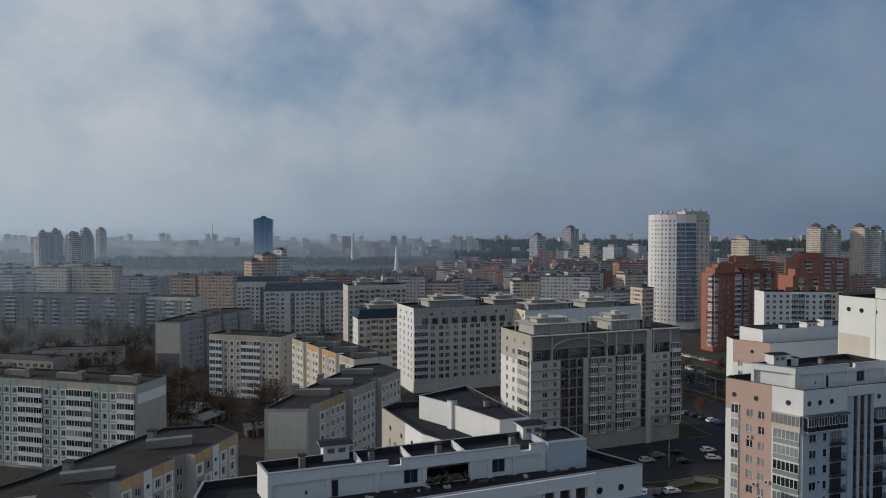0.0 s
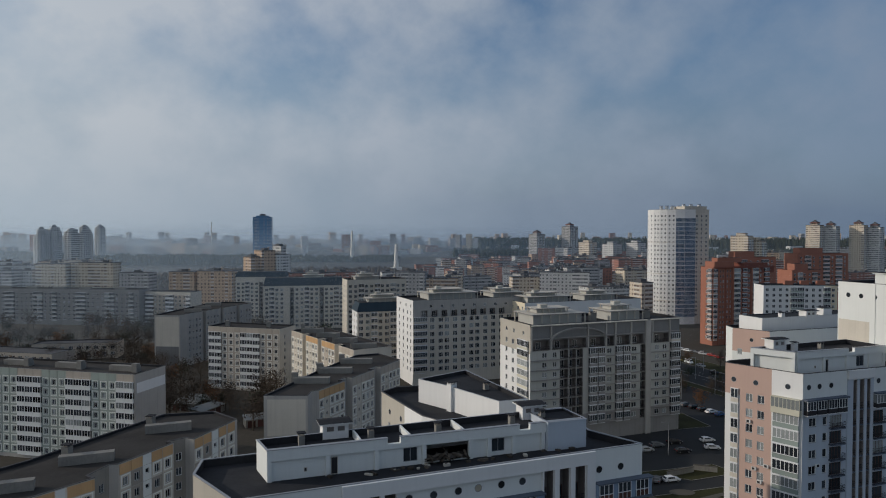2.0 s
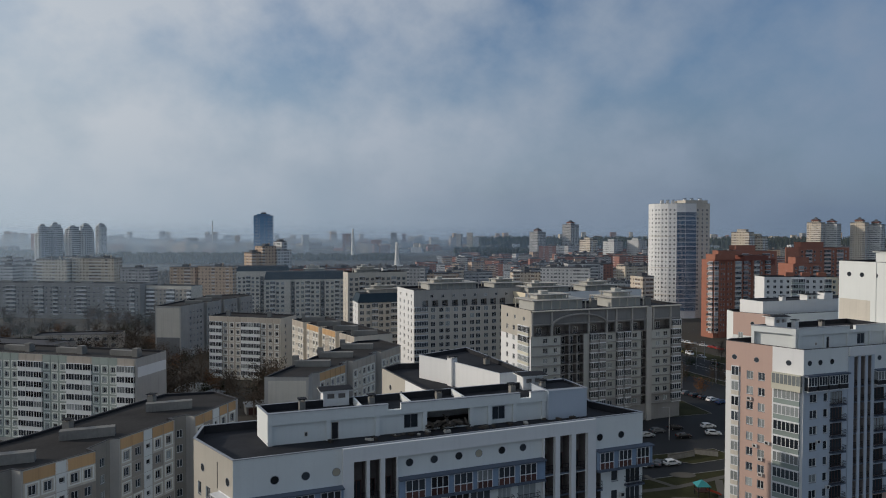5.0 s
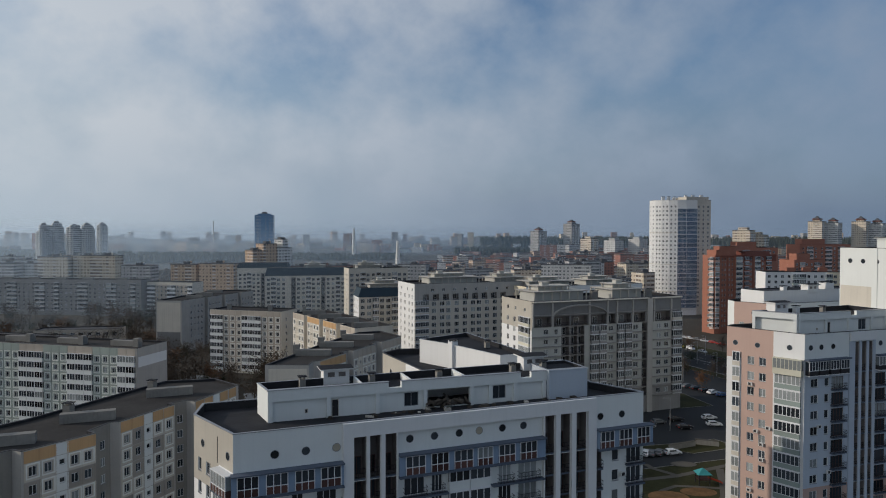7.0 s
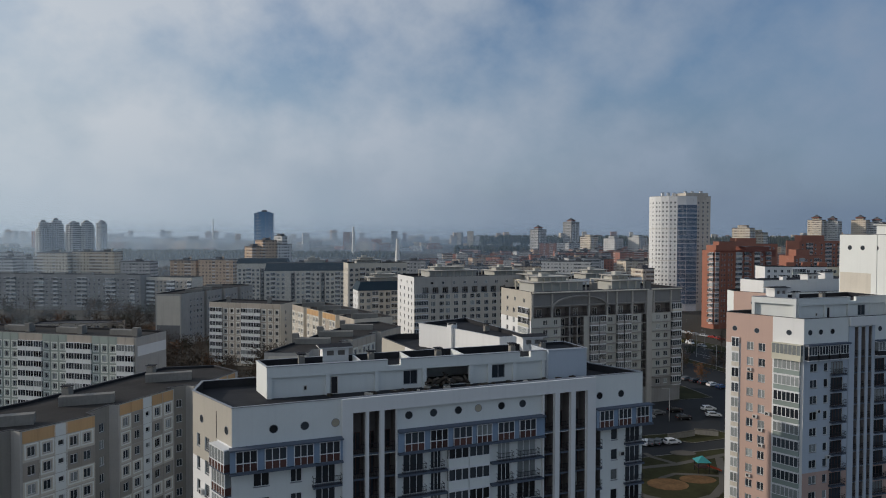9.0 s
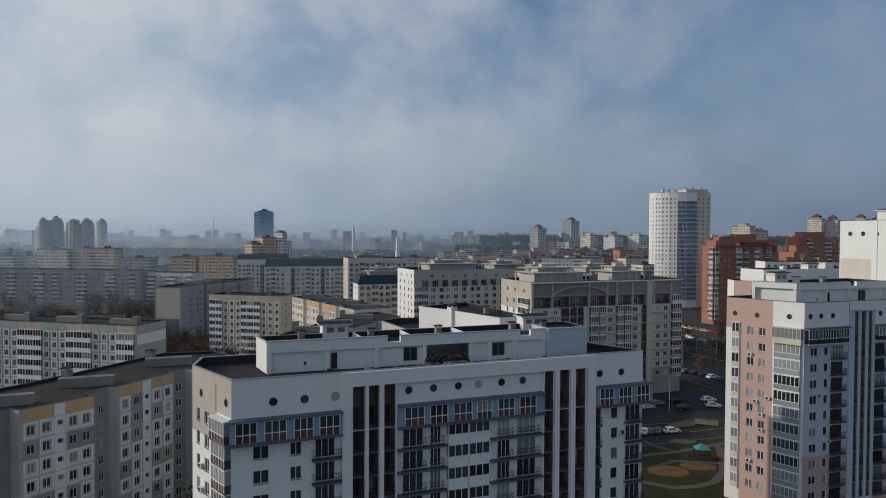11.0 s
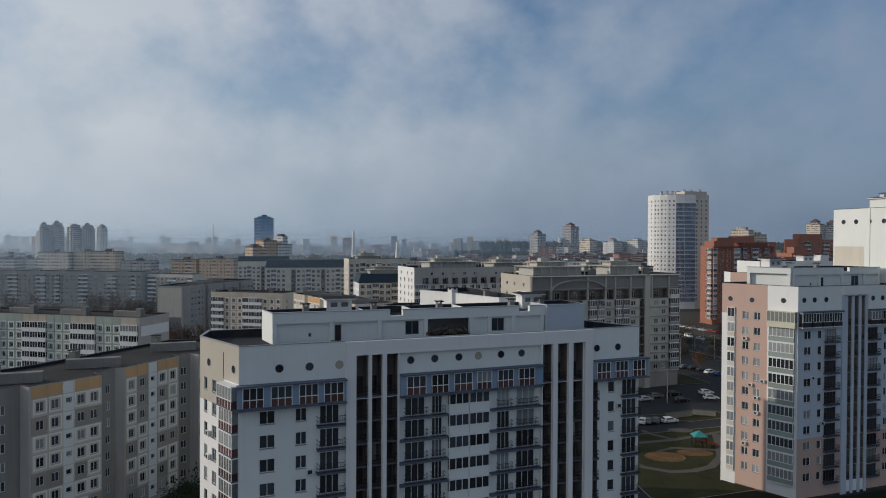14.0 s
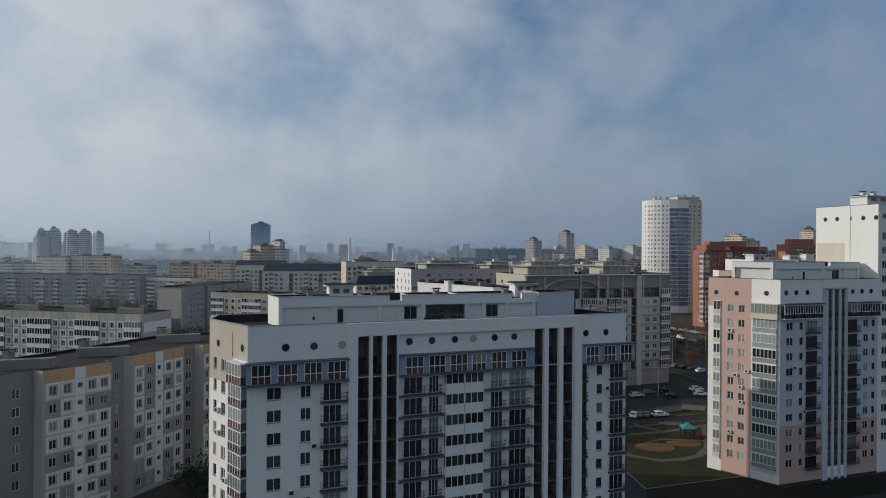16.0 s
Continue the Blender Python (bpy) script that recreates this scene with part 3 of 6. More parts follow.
g = Shape()
N = 24
rings = [0, 60, 160, 320, 600, 1100, 1900, 3000, 4600]
for r0, r1 in zip(rings, rings[1:]):
    for k in range(N):
        a0, a1 = 2 * math.pi * k / N, 2 * math.pi * (k + 1) / N
        c = [(r0 * math.cos(a0), r0 * math.sin(a0), 0), (r1 * math.cos(a0), r1 * math.sin(a0), 0), (r1 * math.cos(a1), r1 * math.sin(a1), 0), (r0 * math.cos(a1), r0 * math.sin(a1), 0)]
        g.face(c if r0 else [c[0], c[1], c[2]], SOIL)
tagged(new("ground", g.mesh("ground")), "brown autumn ground between the blocks", "ground", "", "structure")

# ---- long white block nearest the camera ----
W_C, W_R, W_L, W_B = (-22.9, 73.6), (27.2, 94.2), (-30.1, 81.7), (-30.9, 87.0)
wb = Block("apartment_building", "white rendered apartment block with round attic windows and blue top balconies", "apartment block",
           [W_C, W_R, (21.3, 100.5), (20.0, 107.5), W_B, W_L], 35.1, COOL, BITUMEN, 1.0, coping=COPING)
S = 2.72
floors = [28.15 - S * k for k in range(1, 11)]
cols = [("w", 3.1, 1.75, 0.75, 1.5), ("w", 6.9, 1.3, 0.75, 1.5), ("w", 10.2, 2.3, 0.15, 2.2, {"panes": 3}), ("r", 10.3, 3.3, 0.12, 0, {"out": 0.9})]
for c0, c1 in ((13.35, 14.8), (15.25, 16.5), (17.1, 18.5), (38.5, 40.0), (40.8, 42.4), (43.2, 44.9)):
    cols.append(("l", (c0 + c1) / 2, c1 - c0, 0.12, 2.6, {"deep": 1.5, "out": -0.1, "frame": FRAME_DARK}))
for c0, c1 in ((19.5, 22.1), (23.0, 24.4), (32.0, 33.8), (34.8, 37.5)):
    cols.append(("w", (c0 + c1) / 2, c1 - c0, 0.15, 2.2, {"panes": 3}))
    cols.append(("r", (c0 + c1) / 2, c1 - c0 + 0.3, 0.12, 0, {"out": 0.75}))
for c0, c1 in ((18.65, 25.0), (30.9, 38.25)):
    cols.append(("b", (c0 + c1) / 2, c1 - c0, -0.1, 0.2, {"mat": SLAB_BLUE, "out": 0.82, "name": "slab"}))
for c0, c1 in ((25.15, 27.85), (27.9, 30.7)):
    cols.append(("g", (c0 + c1) / 2, c1 - c0, 0.0, 2.7, {"low": COOL, "deep": 0.5, "low_h": 1.15, "panes": 3}))
cols += [("l", 46.9, 0.9, 0.12, 2.4, {"out": 0.5, "frame": FRAME_DARK}), ("w", 49.6, 1.1, 0.75, 1.5), ("w", 52.6, 2.4, 0.15, 2.2, {"panes": 3}), ("r", 52.6, 2.9, 0.12, 0, {"out": 0.7})]
extra = [("o", s, 0.44, 0, 0, {"glass": CURTAIN if s in (11.35, 29.3) else GLASS}, 32.4) for s in (4.43, 7.86, 11.35, 20.2, 23.35, 26.6, 29.3, 32.5, 35.5, 47.15, 50.6)]
for c0, c1 in ((0.3, 2.6), (3.35, 5.75), (6.5, 8.7), (9.35, 11.7), (19.4, 21.9), (22.6, 24.9), (25.6, 28.1), (28.7, 30.8), (31.6, 33.9), (34.6, 37.0), (46.6, 48.8), (49.6, 51.7), (52.5, 54.6)):
    extra.append(("g", (c0 + c1) / 2, c1 - c0, 0, 2.45, {"deep": 0.95, "low": RUST, "panes": 3, "bars": True}, 28.2))
for c0, c1 in ((-0.25, 12.0), (18.7, 38.3), (46.4, 55.2)):
    extra.append(("b", (c0 + c1) / 2, c1 - c0, 0, 2.3, {"mat": BLUE, "out": 0.8, "name": "bay"}, 28.28))
    extra.append(("b", (c0 + c1) / 2, c1 - c0 + 0.1, 0, 0.16, {"mat": SLAB_BLUE, "out": 1.2, "name": "slab"}, 30.66))
    extra.append(("b", (c0 + c1) / 2, c1 - c0 + 0.1, 0, 0.2, {"mat": SLAB_BLUE, "out": 1.05, "name": "slab"}, 28.0))
for c0, c1 in ((13.35, 14.8), (15.25, 16.5), (17.1, 18.5), (38.5, 40.0), (40.8, 42.4), (43.2, 44.9)):
    extra.append(("l", (c0 + c1) / 2, c1 - c0, 0.12, 4.9, {"deep": 1.5, "out": -0.1, "frame": FRAME_DARK}, 28.3))
wb.facade(0, cols, floors, extra, storey=S, pane_parts=True, glass_mix=0.06)
# projecting frame of the middle part
fr = Shape()
ang = math.degrees(math.atan2(W_R[1] - W_C[1], W_R[0] - W_C[0]))
for a0, a1, z0, z1 in ((12.05, 13.3, 0, 35.05), (45.0, 46.3, 0, 35.05), (13.3, 45.0, 33.4, 35.05), (14.85, 15.2, 0, 33.4), (16.55, 17.05, 0, 33.4), (40.05, 40.75, 0, 33.4), (42.45, 43.15, 0, 33.4), (18.5, 18.66, 0, 33.4), (38.3, 38.46, 0, 33.4)):
    fr.box(a0, a1, -0.45, -0.004, z0, z1, WHITE)
part("facade_frame", fr.mesh("facade_frame"), wb.root, pose(W_C[0] - wb.o.x, W_C[1] - wb.o.y, 0, 0, 0, ang), "white projecting frame of piers")
left = [("w", 1.75, 0.95, 0.75, 1.5), ("w", 4.2, 1.25, 0.75, 1.5), ("g", 8.9, 3.5, 0.0, 2.68, {"deep": 0.75, "low": RUST, "panes": 5, "bars": True, "glass": GLASS_PALE})]
wb.facade(5, left, floors, [("w", 1.75, 0.95, 0.75, 1.5, {}, 28.15), ("w", 4.2, 1.25, 0.75, 1.5, {}, 28.15), ("g", 9.1, 3.9, 0, 2.6, {"deep": 1.0, "low": RUST, "panes": 5, "bars": True, "glass": GLASS_PALE}, 28.15), ("o", 2.7, 0.44, 0, 0, {}, 32.3), ("o", 9.5, 0.44, 0, 0, {}, 32.4), ("b", 6.84, 0.14, 0, 3.0, {"mat": IRON, "out": 0.02, "name": "joint_cover"}, 31.0)],
          [(0, 7.1, 27.6, 35.1, BEIGE), (7.1, 10.82, 30.9, 35.1, BEIGE), (0, 7.1, 0, 27.6, WHITE), (7.1, 10.82, 0, 30.9, WHITE)], S, True)
wb.finish()
# roof house
HOUSE = [(-21.3, 81.9), (19.6, 96.7), (17.3, 102.6), (-23.7, 86.2)]
wb.box_on("roof_house", HOUSE, 34.1, 37.95, COOL, BITUMEN, 0.9, skip=(0,))
wb.box_on("lift_house", rect(along(HOUSE[0], 19.9, 37.4, -0.9), 19.9, 6.0, 6.2), 34.1, 38.1, BLUE_GREY, BITUMEN, 0.4)
hang = math.degrees(math.atan2(HOUSE[1][1] - HOUSE[0][1], HOUSE[1][0] - HOUSE[0][0]))


def dress(b, p, ang, z0, z1, openings, pilasters):
    """Doors, openings and pilasters on a roof house's front, each by itself."""
    m = pose(p[0] - b.o.x, p[1] - b.o.y, 0, 0, 0, ang)
    for c, w, a0, a1, mat, name in openings:
        s = relief([c - w / 2, c - w / 2 + 0.08, c + w / 2 - 0.08, c + w / 2], [a0, a0 + 0.05, a1 - 0.08, a1], lambda i, j: (mat, -0.01) if i == 1 and j == 1 else (PALE_GREY, -0.05), -0.003, mat)
        part(name, s.mesh(name), b.root, m)
    for c in pilasters:
        s = Shape()
        s.box(c - 0.25, c + 0.25, -0.3, -0.004, z0, z1, WHITE)
        part("pilaster", s.mesh("pilaster"), b.root, m)


roof_front(wb, HOUSE[0], hang, 43.4, 34.1, 37.95, (0.3, 7.3, 13.5, 19.8, 26.3, 28.95, 32.6, 37.0, 43.1), 1.35, ((20.1, 26.0, 34.25, 36.6), (17.05, 18.95, 34.6, 36.4), (29.4, 31.3, 34.6, 36.4)), ((14.9, 16.6), (33.4, 35.0)), COOL)
dress(wb, HOUSE[0], hang, 34.1, 37.6, [(8.15, 0.9, 34.15, 36.3, IRON, "door"), (4.6, 0.42, 34.85, 35.4, IRON, "vent_grille")], ())
for c in (18.0, 30.35):
    part("window", window_mesh(1.9, 1.8, 2, COPING, GLASS, False), wb.root, pose(HOUSE[0][0] - wb.o.x, HOUSE[0][1] - wb.o.y, 34.6, 0, 0, hang) @ Matrix.Translation((c, 0.1, 0)))
for t, off in ((4.6, 3.4), (13.4, 2.6), (22.5, 2.2), (33.5, 2.5), (38.6, 3.2)):
    x, y = along(HOUSE[0], hang, t, off)
    wb.vent(x, y, 37.0, 0.75, 0.75, 1.35)
hut(wb, -14.6, 90.6, 34.1, 3.4, 2.2, 4.9, 19, WHITE)
hut(wb, 12.4, 100.2, 34.1, 3.2, 2.2, 4.9, 19, WHITE)
# timber and rubble left under the open bay, bits on the roof
SCRAP = material("weathered_timber", (0.10, 0.085, 0.07), 0.9, 0.4, 0.8, 5.0, by_object=0.8)
heap = random.Random(31)
for k in range(26):
    x, y = along(HOUSE[0], hang, heap.uniform(20.4, 25.8), heap.uniform(-0.9, 0.8))
    q = Shape()
    a, c, e = heap.uniform(0.4, 1.3), heap.uniform(0.06, 0.22), heap.uniform(0.04, 0.2)
    q.box(-a, a, -c, c, -e, e, SCRAP)
    part("plank", q.mesh("plank"), wb.root, pose(x - wb.o.x, y - wb.o.y, 34.35 + heap.uniform(0, 0.7), heap.uniform(-25, 25), heap.uniform(-30, 30), heap.uniform(0, 180)))
for k in range(22):
    x, y = along(HOUSE[0], hang, heap.uniform(6, 42), heap.uniform(-1.9, -0.7))
    q = Shape()
    a, c, e = heap.uniform(0.15, 0.6), heap.uniform(0.1, 0.3), heap.uniform(0.1, 0.35)
    q.box(-a, a, -c, c, 0, e, SCRAP if k % 4 else PALE_GREY)
    part("roof_debris", q.mesh("roof_debris"), wb.root, pose(x - wb.o.x, y - wb.o.y, 34.1, 0, 0, heap.uniform(0, 180)))

# ribs across the roof house, air conditioners on the walls
for t in (11.5, 18.0, 25.5):
    p0, p1 = along(HOUSE[0], hang, t, 0.25), along(HOUSE[0], hang, t + 0.25, 5.8)
    s = Shape()
    m = pose(p0[0] - wb.o.x, p0[1] - wb.o.y, 0, 0, 0, hang)
    s.box(0, 0.25, 0, 5.4, 37.0, 37.9, COOL, m)
    part("roof_rib", s.mesh("roof_rib"), wb.root)
AC_MAT = material("air_conditioner_casing", (0.62, 0.62, 0.60), 0.5, 0.08, 1.0, 5.0)


def cooler(b, p, ang, s_, z):
    key = "cooler"
    if key not in CACHE:
        q = Shape()
        q.box(-0.42, 0.42, -0.4, -0.08, 0, 0.6, AC_MAT)
        q.box(-0.3, 0.2, -0.41, -0.402, 0.08, 0.52, IRON)
        q.box(-0.35, -0.3, -0.38, 0, -0.05, 0.0, IRON)
        q.box(0.3, 0.35, -0.38, 0, -0.05, 0.0, IRON)
        CACHE[key] = q.mesh("air_conditioner")
    part("air_conditioner", CACHE[key], b.root, pose(p[0] - b.o.x, p[1] - b.o.y, 0, 0, 0, ang) @ Matrix.Translation((s_, -0.005, z)))


WL_ANG = math.degrees(math.atan2(W_C[1] - W_L[1], W_C[0] - W_L[0]))
for s_, z in ((7.9, 20.0), (26.2, 27.4), (29.8, 19.2), (5.2, 14.6), (50.7, 24.0)):
    cooler(wb, W_C, ang, s_, z - (0.5 if 25 < s_ < 31 else 0))
for s_, z in ((3.0, 23.6), (3.0, 20.8), (5.3, 15.3)):
    cooler(wb, W_L, WL_ANG, s_, z)

# ---- white wing behind it ----
vb = Block("apartment_building", "white and beige apartment wing with round attic windows", "apartment block",
           [(-3.6, 108.6), (3.2, 101.8), (14.0, 106.2), (4.4, 131.5), (-9, 129), (-11.5, 125.0)], 35.0, WHITE, BITUMEN, 1.0)
vb.facade(5, [("w", 4, 0.95, 0.75, 1.5), ("w", 6.5, 1.25, 0.75, 1.5), ("g", 14, 5, 0, 2.68, {"deep": 0.8, "low": YELLOW})], [28.1 - S * k for k in range(0, 10)],
          [("o", s, 0.44, 0, 0, {}, 32.3) for s in (4.2, 9.4, 14.0)], [(0, 11, 27.0, 35.0, BEIGE)], S)
vb.finish()
vb.box_on("roof_house", [(0.4, 116.3), (8.4, 105.4), (13.0, 107.2), (4.0, 129.5), (-4.6, 121.4)], 34.0, 38.1, WHITE, BITUMEN, 0.7)
vb.vent(1.2, 115.4, 34.0, 1.3, 1.1, 4.6, WHITE, 40)
vb.vent(7, 116, 37.5, 0.8, 0.8, 0.9)

# ---- pink and white block ----
P_L, P_C = (54.4, 133.0), (63.7, 122.0)
P_R = along(P_C, 20, 25.4)
pb = Block("apartment_building", "pink and white apartment block with glazed corner balconies", "apartment block",
           [P_C, P_R, along(P_C, 20, 25.4, 14.7), along(P_C, 20, -3.0, 14.7), P_L], 39.0, COOL, BITUMEN, 1.0)
S2 = 2.89
top = 34.4
floors = [top - S2 * k for k in range(2, 12)]
cols = [("w", 2.4, 1.7, 0.75, 1.5), ("w", 5.3, 1.0, 0.75, 1.5), ("w", 7.9, 2.9, 0.15, 2.2, {"frame": FRAME_DARK}), ("r", 7.9, 3.3, 0.12, 0, {"out": 0.8})]
for c0, c1 in ((12.0, 13.0), (13.7, 14.8), (15.5, 16.4)):
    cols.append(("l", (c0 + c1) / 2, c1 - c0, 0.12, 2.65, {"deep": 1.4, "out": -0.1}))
cols += [("w", 18.6, 2.6, 0.15, 2.2, {"frame": FRAME_DARK}), ("r", 18.6, 3.0, 0.12, 0, {"out": 0.6}), ("w", 22.2, 1.4, 0.75, 1.5), ("w", 24.3, 1.0, 0.75, 1.5)]
extra = [("o", s, 0.45, 0, 0, {}, 36.5) for s in (1.4, 3.9, 6.7, 18.5, 21.0, 23.5)]
for c0, c1 in ((0.2, 2.3), (2.7, 4.8), (5.2, 7.3), (7.7, 9.8), (17.2, 19.6), (20.0, 22.4), (22.8, 25.1)):
    extra.append(("g", (c0 + c1) / 2, c1 - c0, 0, 2.7, {"deep": 0.9, "low": IRON, "panes": 3}, top - S2))
extra.append(("b", 5.0, 10.2, 0, 0.25, {"mat": SLAB_BLUE, "out": 1.1, "name": "slab"}, top - S2 + 2.72))
extra.append(("b", 21.2, 8.2, 0, 0.25, {"mat": SLAB_BLUE, "out": 1.1, "name": "slab"}, top - S2 + 2.72))
for c0, c1 in ((10.6, 12.0), (13.05, 13.65), (14.85, 15.45), (16.45, 17.1)):
    extra.append(("b", (c0 + c1) / 2, c1 - c0, 0, 38.9, {"mat": BLUE_GREY, "out": 0.15, "name": "pier"}, 0.0))
extra.append(("b", 13.85, 6.5, 0, 1.6, {"mat": WHITE, "out": 0.42, "name": "fascia"}, 37.3))
for c0, c1 in ((12.0, 13.0), (13.7, 14.8), (15.5, 16.4)):
    extra.append(("l", (c0 + c1) / 2, c1 - c0, 0.12, 5.4, {"deep": 1.4, "out": -0.1}, top - S2))
pb.facade(0, cols, floors, extra, [(0, 10.6, 0.4, 11.3, PINK), (17.1, 25.4, 0.4, 11.3, PINK), (0, 25.4, 0, 0.4, PLINTH), (0, 25.4, 11.3, 34.4, BLUE_GREY)], S2, True, glass_mix=0.08)
cols = [("g", 1.95, 1.5, 0, 2.85, {"deep": 0.25, "low": PALE_GREY, "panes": 2, "low_h": 1.0}), ("w", 4.75, 1.25, 0.75, 1.5), ("w", 6.95, 1.25, 0.75, 1.5), ("g", 11.6, 4.6, 0, 2.86, {"deep": 0.45, "low": GLAZE_LOW, "panes": 6, "low_h": 1.05})]
extra = [("o", s, 0.45, 0, 0, {}, z) for s, z in ((1.7, 36.0), (5.95, 36.0), (11.8, 36.3))]
extra += [("g", 1.95, 1.5, 0, 2.85, {"deep": 0.25, "low": PALE_GREY, "panes": 2}, top - S2), ("w", 4.75, 1.25, 0.75, 1.5, {}, top - S2), ("w", 6.95, 1.25, 0.75, 1.5, {}, top - S2), ("g", 11.7, 5.1, -0.1, 2.95, {"deep": 0.95, "low": YELLOW, "frame": YELLOW, "panes": 7}, top - S2)]
# half the panes get the pale tone, a painted reflection of the sky
pb.facade(4, cols, floors, extra, [(0, 2.9, 33.2, 39.0, PINK), (2.9, 8.9, 0.3, 39.0, PINK), (2.9, 14.4, 0, 0.3, PLINTH), (0, 2.9, 0, 33.2, WHITE), (8.9, 14.4, 0.3, 39.0, WHITE)], S2, True, glass_mix=0.5)
pb.finish()
PH = [along(P_C, 20, 2.2, 3.6), along(P_C, 20, 24.5, 3.6), along(P_C, 20, 24.5, 12.0), along(P_C, 20, -1.5, 10.5)]
pb.box_on("roof_house", PH, 38.0, 42.2, COOL, BITUMEN, 0.9, skip=(0, 3))
roof_front(pb, PH[0], 20, 22.3, 38.0, 42.2, (0.3, 6.6, 12.4, 18.2, 22.0), 1.3, ((15.0, 17.0, 38.6, 40.6),), ((12.7, 14.2),), COOL)
pw = Vector(PH[0]) - Vector(PH[3])
roof_front(pb, PH[3], math.degrees(math.atan2(pw.y, pw.x)), pw.length, 38.0, 42.2, (0.3, pw.length - 0.3), 1.1, (), (), COOL, 0.7)
dress(pb, PH[0], 20, 38.0, 41.9, [(7.4, 0.9, 38.1, 40.4, IRON, "door"), (4.6, 0.4, 38.9, 39.4, IRON, "vent_grille")], ())
part("window", window_mesh(2.0, 2.0, 2, COPING, GLASS, False), pb.root, pose(PH[0][0] - pb.o.x, PH[0][1] - pb.o.y, 38.6, 0, 0, 20) @ Matrix.Translation((16.0, 0.1, 0)))
hut(pb, *along(P_C, 20, 3.4, 9.6), 41.3, 3.2, 2.2, 2.3, 20, WHITE)
pb.vent(*along(P_C, 20, 7.5, 9.0), 41.3, 0.9, 0.9, 1.3, WHITE)
x, y = along(P_C, 20, 12, 7)
pb.vent(x, y, 41.3, 0.8, 0.8, 1.3)

PL_ANG = math.degrees(math.atan2(P_C[1] - P_L[1], P_C[0] - P_L[0]))
for s_, z in ((4.75, 28.3), (6.95, 17.3), (7.0, 14.4), (5.9, 19.6), (8.2, 20.6), (4.75, 8.2)):
    cooler(pb, P_L, PL_ANG, s_, z)
for s_, z in ((5.8, 13.5), (3.4, 22.0), (23.3, 19.0)):
    cooler(pb, P_C, 20, s_, z)

# taller white section joined to it
T_F = P_R
tb = Block("apartment_tower", "tall white rendered tower section with round attic windows", "apartment block",
           [T_F, along(T_F, 20, 26), along(T_F, 20, 26, 14.7), along(T_F, 20, 0, 14.7)], 54.0, COOL, BITUMEN, 1.0)
tb.facade(0, [("w", 2.0, 1.7, 0.75, 1.5), ("w", 5.4, 1.4, 0.75, 1.5), ("r", 8.6, 3.0, 0.12, 0, {"out": 0.8}), ("w", 8.6, 2.6, 0.15, 2.2), ("w", 13, 1.7, 0.75, 1.5)], [49.0 - S2 * k for k in range(1, 16)], [("o", s, 0.45, 0, 0, {}, 51.6) for s in (1.6, 4.2, 7.0)], storey=S2)
tb.facade(3, [], [], [("o", s, 0.45, 0, 0, {}, 51.3) for s in (2.4, 5.3, 8.3, 11.4, 14.2)] + [("b", 8.1, 0.7, 0, 16.0, {"mat": COOL, "out": 0.1, "name": "duct"}, 38.0)], [(0.2, 7.2, 40.5, 46.2, PALE_GREY)])
tb.finish()
hut(tb, *along(T_F, 20, 5.2, 6.0), 53.0, 6.4, 4.0, 2.9, 20, COOL)
tb.vent(*along(T_F, 20, 3.4, 6.2), 56.2, 0.8, 0.8, 0.5, WHITE, 20)
tb.vent(*along(T_F, 20, 6.4, 6.2), 56.2, 0.8, 0.8, 0.5, WHITE, 20)

# pink wing behind
P2 = (82.5, 174.5)
p2 = Block("apartment_building", "pink and white apartment wing with round attic windows", "apartment block",
           [P2, along(P2, 20, 40), along(P2, 20, 40, 15), along(P2, 20, -2, 13), (76.0, 181.5)], 39.0, COOL, BITUMEN, 1.0)
p2.facade(4, [("w", 2.0, 1.2, 0.75, 1.5), ("w", 5.5, 1.25, 0.75, 1.5)], [34.4 - S2 * k for k in range(1, 11)], [("o", 5.0, 0.45, 0, 0, {}, 36.3)], [(0, 20, 33.0, 39.0, PINK)], S2)
p2.finish()
p2.box_on("roof_house", [along(P2, 20, 0.5, 3), along(P2, 20, 36, 3), along(P2, 20, 36, 11), along(P2, 20, 0.5, 11)], 38.0, 42.0, WHITE)
x, y = along(P2, 20, 17, 4)
hut(p2, x, y, 41.3, 3.6, 2.4, 1.9, 20, WHITE)
p2.vent(*along(P2, 20, 24, 5), 41.3, 3.0, 2.2, 2.2, WHITE, 20)
p2.vent(*along(P2, 20, 9, 5), 41.3, 1.2, 1.2, 1.4, WHITE, 20)

# ---- stepped panel block with ochre attic panels ----
ab = Block("apartment_building", "grey panel apartment block with ochre attic panels", "apartment block",
           [(-72.6, 85.0), (-63.2, 99.3), (-61.4, 98.5), (-55.35, 107.9), (-57.0, 109.0), (-56.0, 113.9), (-54.65, 114.35), (-50.0, 126.2), (-51.3, 126.9), (-49.0, 129.2), (-47.1, 128.4), (-43.1, 142.2), (-50.0, 148.5), (-60.0, 146.0), (-71.0, 116.0), (-84.0, 93.0)], 25.15, GREY, BITUMEN_BROWN, 0.45)
S3 = 2.79
afl = [23.15 - S3 * k for k in range(1, 9)]


WORN = material("worn_brown_grey_panel", (0.33, 0.30, 0.265), 0.92, 0.16, 0.3, 4.0, 0.006, streak=0.25, by_object=0.2)
mend = random.Random(12)


